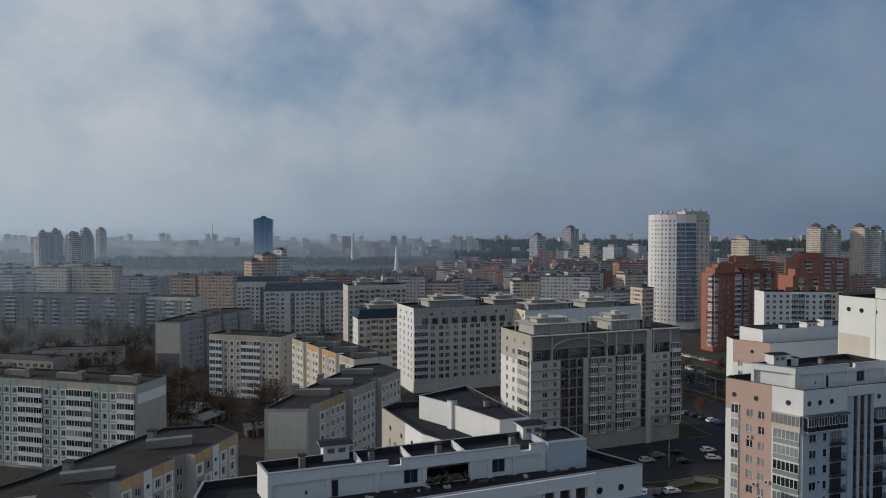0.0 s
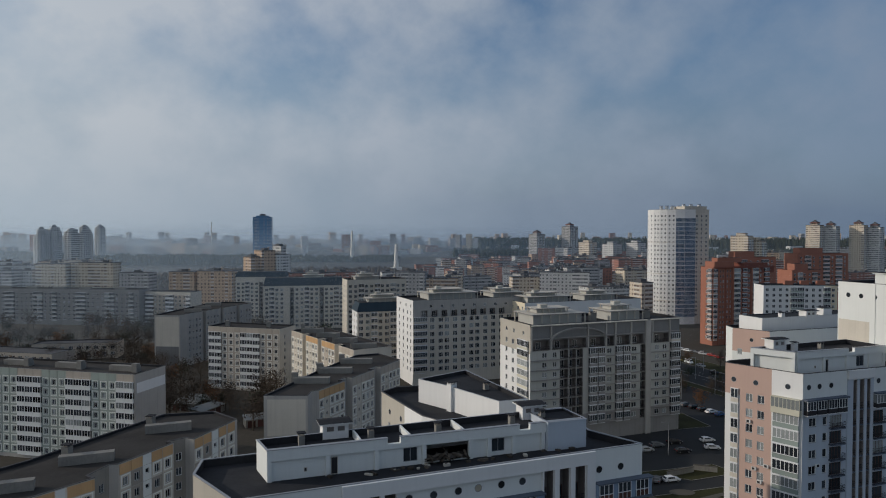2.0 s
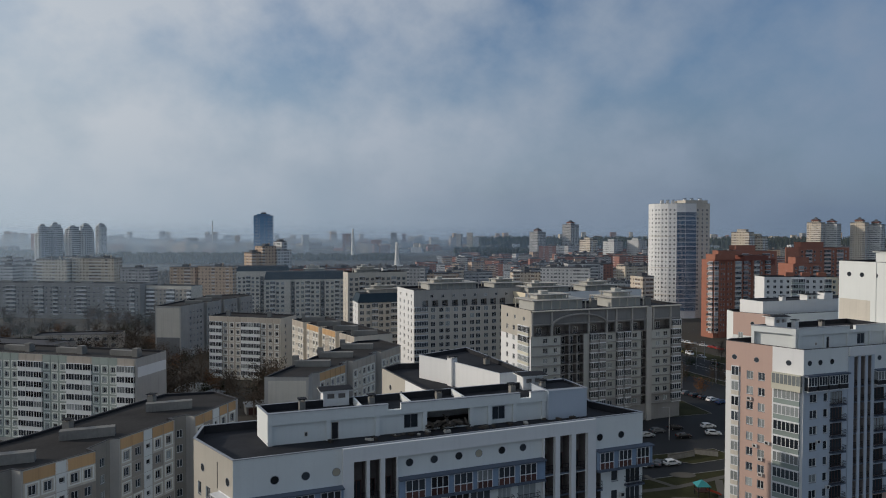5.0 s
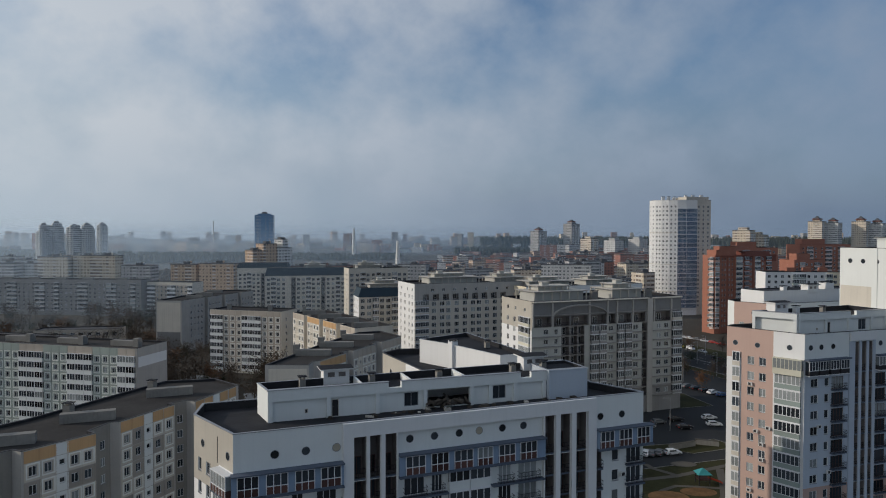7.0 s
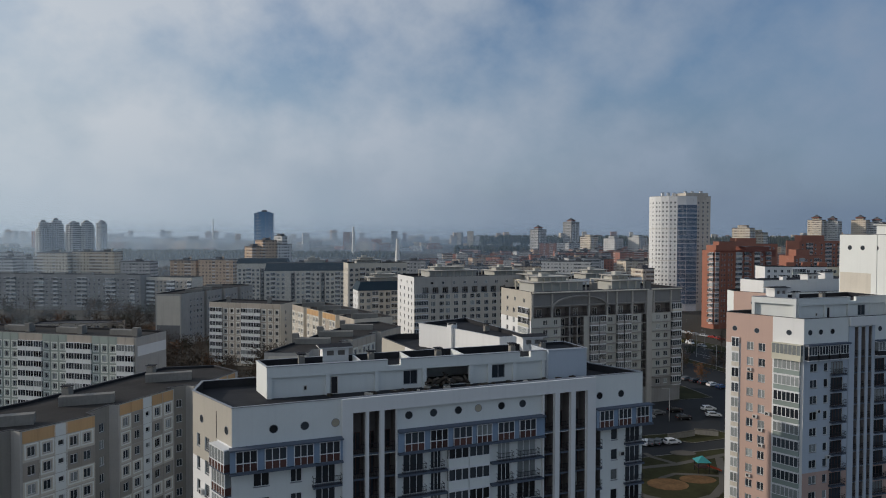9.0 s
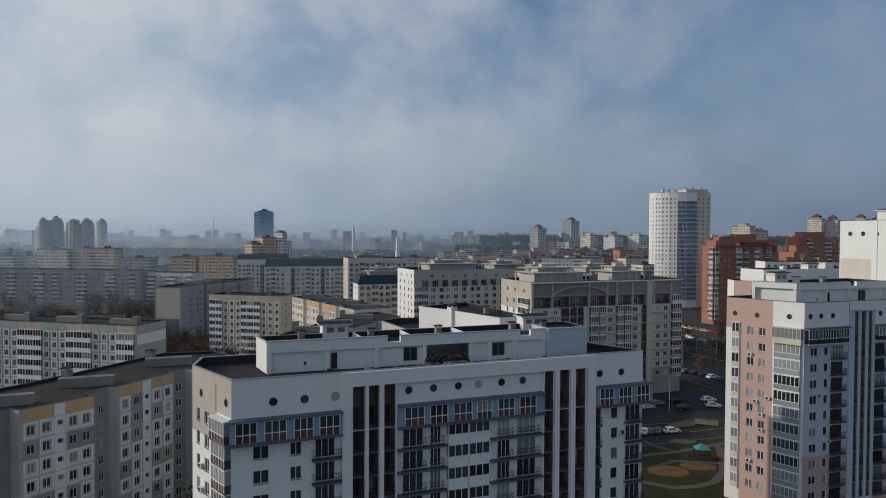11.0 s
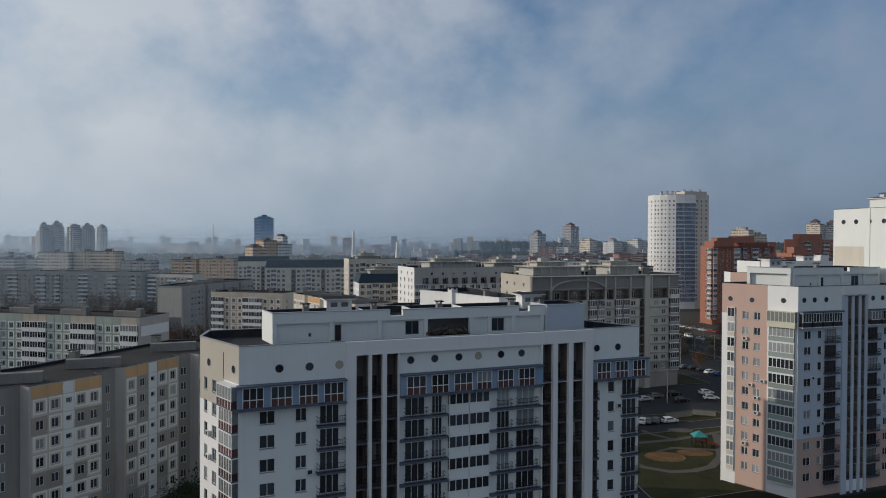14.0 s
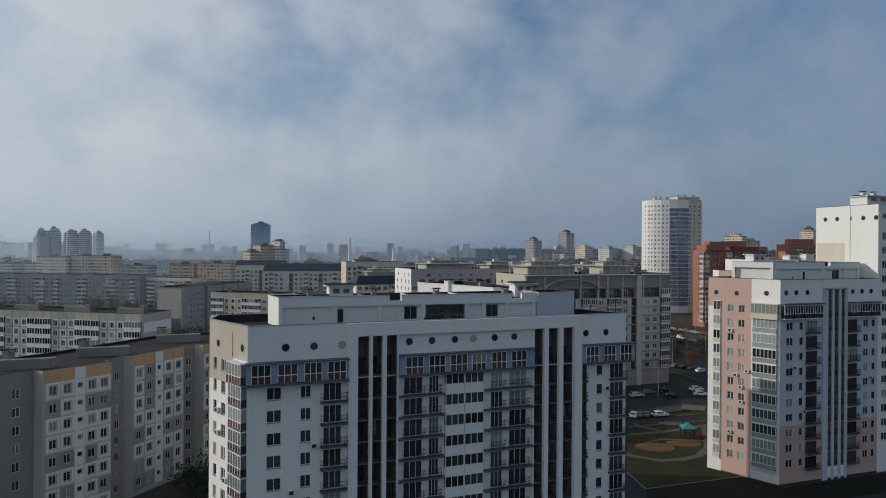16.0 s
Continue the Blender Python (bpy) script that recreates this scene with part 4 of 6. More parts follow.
def ochre(e, cs, stair):
    """Panels with rimmed windows, some in a worn darker finish, over them ochre attic panels."""
    ex = [("p", s, 2.45, 0, 1.75, {"panel": ORANGE}, 23.2) for s in cs] + [("p", stair, 1.9, 0, 1.75, {"panel": COOL}, 23.2)]
    for k, z in enumerate(afl):
        run = mend.random() < 0.45 or k == 0
        for n, s in enumerate(cs):
            worn = run and (n < 2) == (mend.random() < 0.6)
            ex.append(("w", s, 1.15, 0.75, 1.45, {"pw": 2.45, "panel": WORN if worn else PALE_GREY, "rim": None if worn else SEAM}, z))
        ex.append(("w", stair, 0.85, 1.3, 0.8, {"panes": 1, "panel": COOL, "pw": 1.9}, z))
    ab.facade(e, [], [], ex, storey=S3, pane_parts=True)


ochre(2, (1.6, 3.85, 7.85, 9.95), 5.9)
ochre(6, (1.5, 4.0, 8.6, 11.2), 6.3)
ochre(10, (1.5, 4.2, 9.2, 12.2), 6.7)
# walls between the ochre sections get a darker grey than the panels
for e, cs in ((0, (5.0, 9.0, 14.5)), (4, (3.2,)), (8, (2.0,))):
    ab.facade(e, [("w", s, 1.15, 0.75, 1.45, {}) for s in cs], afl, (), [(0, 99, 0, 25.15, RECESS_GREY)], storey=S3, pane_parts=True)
ab.finish()
for x, y, ln in ((-66.5, 103.0, 8.0), (-61.0, 116.5, 8.5), (-54.5, 135.0, 8.5)):
    ab.vent(x, y, 24.6, ln, 1.6, 1.7, CONCRETE, 22, False, "lift_housing")
    ab.vent(x - ln / 2 + 0.4, y + 0.9, 24.6, 1.3, 1.3, 2.6, CONCRETE, -8, True)

# ---- pale green panel block ----
bb = Block("apartment_building", "grey panel apartment block with pale green facade panels", "apartment block", rect(along((-83.5, 184.9), 166.6, 66), -13.4, 66, 13.0), 25.5, GREY, BITUMEN_BROWN, 0.5)
bb.auto(0, "gwwwgggwwwgggwwwgggwwwgg", 23.4, 2.8, 8, (1.15, 1.4), 0.75, COOL, GREEN_GREY, 0.5, attic=(1.9, GREEN_GREY, TAN), rim=SEAM, deep=0.5)
bb.facade(1, [], [], mats=[(0.6, 12.8, 20.2, 23.0, WHITE)])
bb.finish()
for t in (8, 26, 44, 58):
    x, y = along((-83.5, 184.9), 166.6, t, -6)
    bb.vent(x, y, 25, 9, 1.8, 1.5, CONCRETE, -13, False, "lift_housing")
    bb.vent(x + 4, y - 2, 25, 1.6, 1.6, 2.4, CONCRETE, -13, False)

# ---- panel block whose end wall faces the camera ----
qp = [(-41.6, 157.5), (-31.5, 157.7), (-31.4, 162.0)] + stepped((-30.0, 163.0), 67, 3, 12.0, 3.5, 1.6) + [(-20.5, 213.0), (-27.0, 210.0), (-34.0, 188.0)]
qb = Block("apartment_building", "stepped grey panel block with a blank end wall", "apartment block", qp, 26.4, GREY, BITUMEN_BROWN, 0.45)
qb.facade(0, [], [], mats=[(0.8, 9.6, 17.0, 25.5, PALE_GREY), (0.8, 9.6, 2.0, 16.8, TAN)])
for e, attic in ((3, ORANGE), (7, TAN), (11, TAN)):
    qb.auto(e, "wnwww", 24.2, 2.8, 8, (1.15, 1.4), 0.75, PALE_GREY, PALE_GREY, 0.2, attic=(1.9, attic, attic), rim=SEAM)
for e in (5, 9):
    qb.auto(e, "w", 24.2, 2.8, 8, (1.1, 1.4))
qb.finish()
for x, y in ((-33.5, 173.0), (-29.5, 185.5), (-25.5, 199.0)):
    qb.vent(x, y, 25.9, 9, 2.0, 1.5, CONCRETE, 2, False, "lift_housing")
    qb.vent(x - 4.4, y + 0.6, 25.9, 1.5, 1.5, 2.6, CONCRETE, 2, False)

# ---- lower panel blocks further back ----
cb = Block("apartment_building", "beige and white panel block with glazed loggias", "apartment block", rect((-96.6, 280.5), -15.3, 32.5, 13), 25.5, PALE_GREY, BITUMEN_BROWN, 0.5)
cb.auto(0, "ggwwwgggwww", 23.4, 2.8, 8, (1.15, 1.4), 0.75, COOL, TAN, 0.3, attic=(1.9, TAN, TAN), rim=SEAM, deep=0.5)
cb.facade(1, [("w", 4, 1.2, 0.75, 1.4)], [20.6 - 2.8 * k for k in range(7)])
cb.finish()
cb.vent(-90, 285, 25, 1.6, 1.6, 2.2, CONCRETE, 0, False)
cb.vent(-72, 281, 25, 1.6, 1.6, 2.2, CONCRETE, 0, False)

dp = stepped((-58.8, 263.6), -56, 4, 11.0, 3.0, 2.0) + [along((-58.8, 263.6), -56, 53, 14), along((-58.8, 263.6), -56, 0, 14)]
db = Block("apartment_building", "stepped cream panel block catching the low sun", "apartment block", dp, 26.3, PALE_GREY, BITUMEN_BROWN, 0.5)
for e in (0, 4, 8, 12):
    db.auto(e, "wnww", 24.2, 2.8, 8, (1.15, 1.4), 0.75, WHITE, TAN if e == 8 else PALE_GREY, 0.2, attic=(1.9, ORANGE if e in (4, 8) else TAN, TAN), rim=SEAM)
db.finish()
for k in range(4):
    x, y = along((-58.8, 263.6), -56, 7 + 14 * k, 6)
    db.vent(x, y, 25.8, 8, 1.8, 1.6, CONCRETE, 10, False, "lift_housing")
    db.vent(x - 4, y, 25.8, 1.3, 1.3, 3.0, CONCRETE, 10, False)

np_ = [(-136.4, 322.5), (-123.9, 321.0)] + stepped((-122.5, 327.0), 72, 4, 11.0, 3.0, 1.6) + [(-113.5, 384.0), (-129.0, 380.0)]
nb = Block("apartment_building", "grey panel block with a blank end wall", "apartment block", np_, 24.9, GREY, BITUMEN_BROWN, 0.5)
nb.facade(0, [], [], mats=[(0.5, 12, 0, 10, DARK_GREY), (0.5, 12, 10.2, 24, PALE_GREY)])
for e in (2, 6, 10, 14):
    nb.auto(e, "wnww", 22.6, 2.8, 7, (1.15, 1.4))
nb.finish()
for y in (338, 352, 368):
    nb.vent(-124, y, 24.4, 8, 1.8, 1.6, CONCRETE, 5, False, "lift_housing")

ub = Block("apartment_building", "white and beige panel block", "apartment block", rect((-205.4, 471.0), -13, 35, 13), 23.0, PALE_GREY, BITUMEN_BROWN, 0.5)
ub.auto(0, "ggwwwggwwwg", 21.0, 2.8, 7, (1.2, 1.4), 0.75, WHITE, TAN, 0.3, rim=None)
ub.finish()
# cloud shade over this block is put into its wall colour, hence the dim grey
sb = Block("apartment_building", "long grey nine-storey panel block", "apartment block", rect((-318.0, 476.0), -6, 112, 13), 24.5, DIM_GREY, BITUMEN_BROWN, 0.5)
sb.auto(0, "wgwwggwwwwggwwgwwwwggwwwwggwwwgw", 22.4, 2.8, 8, (1.3, 1.4), 0.75, GREY)
sb.finish()
for t in (10, 30, 50, 70, 95):
    x, y = along((-318.0, 476.0), -6, t, 6)
    sb.vent(x, y, 24, 8, 2, 1.6, CONCRETE, -6, False, "lift_housing")

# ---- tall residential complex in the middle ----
fb = Block("apartment_building", "grey and white apartment block with an arched top loggia", "apartment block", rect((25.3, 203.0), 21.9, 55, 19.7), 36.6, DIM_GREY, BITUMEN, 0.8)
S5 = 2.95
rows = [28.8 - S5 * k for k in range(1, 9)]
cols = [("w", q, w, 0.7, 1.5, {}) for q, w in ((4.9, 1.6), (8.4, 1.2), (28.0, 1.7), (37.3, 1.8), (46.2, 1.6), (49.2, 1.6))]
for s0, s1 in ((10.3, 13.0), (13.4, 15.8), (16.2, 18.2), (39.7, 41.6)):
    cols.append(("l", (s0 + s1) / 2, s1 - s0, 0.1, 2.6, {"deep": 1.7, "out": 0.1, "slab": CONCRETE}))
for s0, s1 in ((20.4, 23.1), (23.5, 25.9), (30.2, 32.4), (32.9, 35.3), (51.3, 54.8)):
    cols.append(("g", (s0 + s1) / 2, s1 - s0, 0, 2.9, {"deep": 0.9, "low": DIM_GREY}))
for c0, c1 in ((0.0, 10.1), (26.1, 30.0), (35.5, 39.6), (43.8, 51.1)):
    cols.append(("b", (c0 + c1) / 2, c1 - c0, -0.12, 0.24, {"mat": DIM_GREY, "out": 0.45, "name": "string_course"}))
extra = []
for s0, s1 in ((1.0, 6.5), (7.6, 13.0), (13.5, 19.4), (20.6, 26.0), (27.2, 29.5), (30.7, 35.4), (36.6, 40.8), (44.6, 50.6)):
    extra.append(("l", (s0 + s1) / 2, s1 - s0, 0.1, 2.9, {"deep": 2.0, "out": 0.1, "slab": CONCRETE}, 28.8))
for q in (0.35, 7.05, 20.0, 26.6, 30.1, 36.0, 44.2, 51.0):
    extra.append(("b", q, 0.5, 0, 7.1, {"mat": GREY, "out": 0.4, "name": "pier"}, 28.8))
for c, w in ((21, 41.6), (49.2, 11.4)):
    extra.append(("b", c, w, 0, 0.28, {"mat": PALE_GREY, "out": 0.95, "name": "cornice"}, 36.2))
    extra.append(("b", c, w, 0, 0.25, {"mat": DIM_GREY, "out": 0.45, "name": "string_course"}, 32.2))
extra.append(("b", 42.4, 2.0, 0, 36.1, {"mat": GREY, "out": 0.6, "name": "pier"}, 0.0))
extra.append(("g", 53.05, 3.5, 0, 2.9, {"deep": 0.9, "low": PALE_GREY}, 28.8))
# front greys are set darker than the beige and white side, darkest at the attic
fb.facade(0, cols, rows, extra, [(0, 55, 28.8, 36.6, DARK_GREY), (0, 55, 0, 8.5, DIM_GREY)] + [(a, c, 8.5, 28.8, STONE) for a, c in ((0, 10.1), (18.4, 20.2), (26.1, 30.0), (35.5, 39.6), (43.8, 51.1))], S5)
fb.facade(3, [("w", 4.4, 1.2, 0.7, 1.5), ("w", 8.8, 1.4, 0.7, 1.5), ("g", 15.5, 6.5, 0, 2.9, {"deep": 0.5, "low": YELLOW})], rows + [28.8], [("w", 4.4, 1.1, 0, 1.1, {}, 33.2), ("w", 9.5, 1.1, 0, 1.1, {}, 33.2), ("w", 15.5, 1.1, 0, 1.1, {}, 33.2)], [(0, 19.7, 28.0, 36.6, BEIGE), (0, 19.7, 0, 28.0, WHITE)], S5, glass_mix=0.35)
fb.finish()
arch = Shape()
for k in range(22):
    a0, a1 = math.pi * k / 22, math.pi * (k + 1) / 22
    p = [(9.5 * math.cos(a), 3.3 * math.sin(a)) for a in (a0, a1)]
    q = [(9.9 * math.cos(a), 3.65 * math.sin(a)) for a in (a0, a1)]
    for y0 in (-1.0,):
        arch.face([(p[0][0], y0, p[0][1]), (q[0][0], y0, q[0][1]), (q[1][0], y0, q[1][1]), (p[1][0], y0, p[1][1])], DIM_GREY)
        arch.face([(q[0][0], y0, q[0][1]), (q[0][0], 0, q[0][1]), (q[1][0], 0, q[1][1]), (q[1][0], y0, q[1][1])], GREY)
        arch.face([(p[0][0], 0, p[0][1]), (p[0][0], y0, p[0][1]), (p[1][0], y0, p[1][1]), (p[1][0], 0, p[1][1])], GREY)
x, y = along((25.3, 203.0), 21.9, 16.5, -0.2)
part("arch", arch.mesh("arch"), fb.root, pose(x - fb.o.x, y - fb.o.y, 31.6, 0, 0, 21.9))


def crown(b, p, ang, length, deep, z, h=3.0):
    """Stepped roof house with an overhanging lid and open belvedere, as on the tall blocks."""
    b.box_on("roof_house", [along(p, ang, 0, 0), along(p, ang, length, 0), along(p, ang, length, deep), along(p, ang, 0, deep)], z, z + h, STONE, BITUMEN, 0.2)
    m = pose(p[0] - b.o.x, p[1] - b.o.y, z + h, 0, 0, ang)
    s = Shape()
    s.box(-1.2, length + 1.2, -1.2, deep + 1.2, 0.0, 0.22, DIM_GREY, m)
    s.box(-1.1, length + 1.1, -1.1, deep + 1.1, 0.22, 0.27, PALE_GREY, m)
    for u in range(2):
        for k in range(max(3, int(length / 2.6)) + 1):
            x = -0.9 + (length + 1.4) * k / max(3, int(length / 2.6))
            s.box(x, x + 0.3, (-1.0, deep + 0.7)[u], (-0.7, deep + 1.0)[u], -h, -0.003, PALE_GREY, m)
    a0, a1, b0, b1 = length * 0.12, length * 0.78, deep * 0.2, deep * 0.8
    s.box(a0 + 0.6, a1 - 0.6, b0 + 0.6, b1 - 0.6, 0.273, 1.5, STONE, m)
    n = max(3, int((a1 - a0) / 2.2))
    for k in range(n + 1):
        x = a0 + (a1 - a0 - 0.3) * k / n
        s.box(x, x + 0.3, b0, b0 + 0.3, 0.273, 1.5, PALE_GREY, m)
        s.box(x, x + 0.3, b1 - 0.3, b1, 0.273, 1.5, PALE_GREY, m)
    s.box(a0 - 0.5, a1 + 0.5, b0 - 0.5, b1 + 0.5, 1.503, 1.72, DIM_GREY, m)
    s.box(a0 - 0.4, a1 + 0.4, b0 - 0.4, b1 + 0.4, 1.72, 1.77, PALE_GREY, m)
    s.box(a0 + 2.0, a0 + 4.4, b0 + 1.0, b0 + 3.0, 1.773, 2.7, STONE, m)
    s.box(a0 + 1.8, a0 + 4.6, b0 + 0.8, b0 + 3.2, 2.703, 2.85, PALE_GREY, m)
    part("roof_lid", s.mesh("roof_lid"), b.root)


crown(fb, along((25.3, 203.0), 21.9, 4, 5), 21.9, 17, 10, 35.8)
crown(fb, along((25.3, 203.0), 21.9, 32, 5), 21.9, 11, 10, 35.8)
fb.vent(*along((25.3, 203.0), 21.9, 27, 8), 35.8, 2.2, 1.5, 2.4, CONCRETE)
fb.vent(*along((25.3, 203.0), 21.9, 48, 8), 35.8, 2.2, 1.5, 2.4, CONCRETE)

eb = Block("apartment_building", "white and grey apartment block with a setback top", "apartment block", rect((-13.1, 285.0), 22, 58, 22), 35.6, PALE_GREY, BITUMEN, 0.8)
rows = [28.6 - S5 * k for k in range(1, 9)]
cols = [("g", 3.2, 6.0, 0, 2.9, {"deep": 0.5, "low": PALE_GREY})] + [("w", s, 2.0, 0.55, 1.8) for s in (8.6, 12.4, 15.2, 19.0, 22.8, 26.6, 29.4, 33.2, 37.0, 40.8, 44.6, 48.4, 52.2)]
eb.facade(0, cols, rows, [("w", s, 1.3, 0, 1.2, {}, 32.3) for s in (8, 13, 18, 23, 28, 33, 38, 43)] + [("l", s, 2.6, 0, 2.4, {"out": 0.2}, 28.7) for s in (5, 9.5, 14, 18.5, 23, 27.5, 32, 36.5, 41)], [(0, 58, 28.4, 35.6, GREY)], S5)
# this side is set whiter than the front
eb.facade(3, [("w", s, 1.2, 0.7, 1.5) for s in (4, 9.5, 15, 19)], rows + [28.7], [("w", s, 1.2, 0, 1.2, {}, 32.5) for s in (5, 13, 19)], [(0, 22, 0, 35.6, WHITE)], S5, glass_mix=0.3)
eb.finish()
crown(eb, along((-13.1, 285.0), 22, 10, 8), 22, 22, 11, 34.8, 2.6)
crown(eb, along((-13.1, 285.0), 22, 41, 8), 22, 14, 11, 34.8, 2.0)

e2 = Block("apartment_building", "pale apartment block with a lidded roof house", "apartment block", rect((34.0, 292.0), 22, 60, 20), 34.0, WHITE, BITUMEN, 0.8)
e2.facade(3, [("w", s, 1.2, 0.7, 1.5) for s in (3, 8, 13, 17)], [27 - S5 * k for k in range(0, 8)], [("w", s, 1.2, 0, 1.2, {}, 31.0) for s in (4, 9, 14, 18)], [(0, 20, 24, 34, CREAM)], S5)
e2.finish()
crown(e2, along((34.0, 292.0), 22, 5, 6), 22, 20, 10, 33.2, 2.4)
crown(e2, along((34.0, 292.0), 22, 34, 6), 22, 16, 10, 33.2, 2.4)

zb = Block("apartment_building", "white apartment block under a dark slate mansard", "apartment block", rect((-40.3, 317.0), 18, 34, 13.5), 27.0, PALE_GREY, SLATE, 0.3)
zb.auto(0, "wwgwwgwwgww", 26.8, 2.95, 8, (1.9, 1.75), 0.55, PALE_GREY)
zb.auto(3, "www", 26.8, 2.95, 8, (1.2, 1.5), 0.7, mats=[(0, 13.5, 0, 27, WHITE)], glass_mix=0.3)
zb.finish()
yb = Block("apartment_building", "white apartment block with a dark mansard roof", "apartment block", rect((-57.0, 402.0), 20, 36, 14), 36.0, PALE_GREY, BITUMEN, 0.6)
yb.auto(0, "wwgwwgwwgww", 33.5, 2.95, 10, (1.9, 1.75), 0.55, PALE_GREY)
yb.auto(3, "www", 33.5, 2.95, 10, (1.2, 1.5), 0.7)
yb.finish()
xb = Block("apartment_building", "grey and white apartment block with dark upper storeys", "apartment block", rect((-118.0, 448.0), 12, 52, 15), 28.5, PALE_GREY, SLATE, 0.4)
xb.auto(0, "wgww.lwwgwwlwwgw", 27.5, 2.95, 9, (1.9, 1.75), 0.55, PALE_GREY)
xb.auto(3, "www", 27.5, 2.95, 9, (1.2, 1.5), 0.7)
xb.finish()
x2 = Block("apartment_building", "grey apartment block with dark roof storey", "apartment block", rect((-152.0, 500.0), 6, 36, 15), 31.0, PALE_GREY, SLATE, 0.4)
x2.auto(0, "wwgwwlwwgww", 27.5, 2.95, 9, (1.9, 1.75), 0.55, PALE_GREY)
x2.finish()


def mansard(b, i_poly, z, h, run, mat=SLATE, name="mansard_roof"):
    """A roof storey whose walls lean in."""
    p = [(x - b.o.x, y - b.o.y) for x, y in i_poly]
    q = inset(p, run)
    p = inset(p, -0.35)
    s = Shape()
    n = len(p)
    for k in range(n):
        j = (k + 1) % n
        s.face([(*p[k], z), (*p[j], z), (*q[j], z + h), (*q[k], z + h)], mat)
    s.face([(x, y, z + h) for x, y in q], BITUMEN)
    s.face([(x, y, z) for x, y in p][::-1], mat)
    part(name, s.mesh(name), b.root)


mansard(zb, rect((-40.3, 317.0), 18, 34, 13.5), 27.1, 4.0, 1.3)
crown(zb, along((-40.3, 317.0), 18, 6, 3.5), 18, 16, 6.5, 31.1, 1.6)
crown(yb, along((-57.0, 402.0), 20, 6, 3.5), 20, 14, 7, 35.4, 2.0)
mansard(xb, rect((-118.0, 448.0), 12, 52, 15), 28.6, 5.0, 1.0)
mansard(x2, rect((-152.0, 500.0), 6, 36, 15), 31.1, 3.5, 1.0)
crown(xb, along((-118.0, 448.0), 12, 26, 4), 12, 12, 7, 33.6, 1.5)

# ---- round tower ----
gc, ga, gb_ = (167.0, 493.0), 21.5, 15.0
gp = [(gc[0] + ga * math.cos(radians(a)), gc[1] + gb_ * math.sin(radians(a))) for a in (172, 188, 204, 220, 236, 252, 268)]
gp += [along(gp[-1], 8, 8.0), along(gp[-1], 8, 8.2, 2.0), along(gp[-1], 12, 20.0, 2.0), along(gp[-1], 12, 20.0, 22), (gc[0] - 8, gc[1] + 20)]
gt = Block("apartment_tower", "tall rounded white apartment tower", "tower block", gp, 80.0, WHITE, BITUMEN, 1.2)
rows = [74 - 3.0 * k for k in range(0, 24)]
for e in range(5):
    ln = (Vector(gp[e + 1]) - Vector(gp[e])).length
    gt.facade(e, [("w", ln * f, 1.15, 0.8, 1.3, {"panes": 2}) for f in ((0.5,) if e in (0, 1) else (0.27, 0.75))], rows, [("b", ln / 2, ln, 0, 0.35, {"mat": PALE_GREY, "out": 0.3, "name": "string_course"}, z) for z in (16, 35, 57)], glass_mix=0.45)
ln = (Vector(gp[6]) - Vector(gp[5])).length
gt.facade(5, [("g", ln / 2, ln - 0.1, 0, 2.98, {"deep": 0.4, "low": GLASS_BLUE, "glass": GLASS_BLUE, "low_h": 0.5})], rows[1:])
gt.facade(6, [("g", 4.0, 7.8, 0, 2.98, {"deep": 0.4, "low": GLASS_BLUE, "glass": GLASS_BLUE, "low_h": 0.5})], rows[1:])
gt.auto(8, "www", 77, 3.0, 24, (1.3, 1.5), 0.7, mats=[(0, 30, 0, 80.0, PALE_GREY)])
gt.finish()
gt.box_on("roof_parapet", [along(gp[6], 10, 0, 0.3), along(gp[6], 10, 18, 2.6), along(gp[6], 10, 18, 20), along(gp[6], 10, 0, 20)], 77.5, 82.2, PALE_GREY)
for dx in (-13, -9, -5, -1, 3, 8, 14):
    gt.vent(gc[0] + dx, gc[1] - 2, 77.3, 1.8, 1.8, 5.2 if dx < 0 else 6.3, WHITE, 0, True)

# ---- red brick block ----
hb = Block("apartment_building", "red brick apartment block with white glazed balconies", "apartment block", rect((151.3, 388.5), 22, 46, 9.5), 44.5, BRICK, BRICK_DARK, 0.8, coping=BRICK_DARK)
hrows = [43.5 - 2.9 * k for k in range(1, 15)]
hcols = [("g", 1.8, 2.8, 0, 2.85, {"deep": 0.5, "low": PINK, "panes": 3})] + [("w", q, 0.95, 0.8, 1.3, {}) for q in (5.6, 7.6, 10.6, 12.8)]
hcols += [("g", 17.0, 4.4, 0, 2.85, {"deep": 1.3, "low": PALE_GREY, "panes": 5}), ("w", 20.4, 1.2, 0.7, 1.5), ("g", 23.4, 3.2, 0, 2.85, {"deep": 0.7, "low": BRICK, "panes": 4}), ("w", 26.8, 1.3, 0.7, 1.5), ("g", 31.0, 4.2, 0, 2.85, {"deep": 1.1, "low": PALE_GREY, "panes": 5}), ("w", 35.6, 1.4, 0.7, 1.5), ("g", 40.0, 3.6, 0, 2.85, {"deep": 0.9, "low": BRICK, "panes": 4})]
hpiers = [("b", c, w, 0, 44.3, {"mat": BRICK, "out": 0.8, "name": "pier"}, 0.0) for c, w in ((3.9, 1.0), (14.3, 1.0), (28.4, 0.9), (33.8, 0.8))]
hpiers += [("b", 9.1, 0.35, 0, 44.3, {"mat": BRICK_DARK, "out": 0.12, "name": "pier"}, 0.0), ("b", 23, 46, 0, 0.5, {"mat": BRICK_DARK, "out": 0.95, "name": "cornice"}, 43.7)]
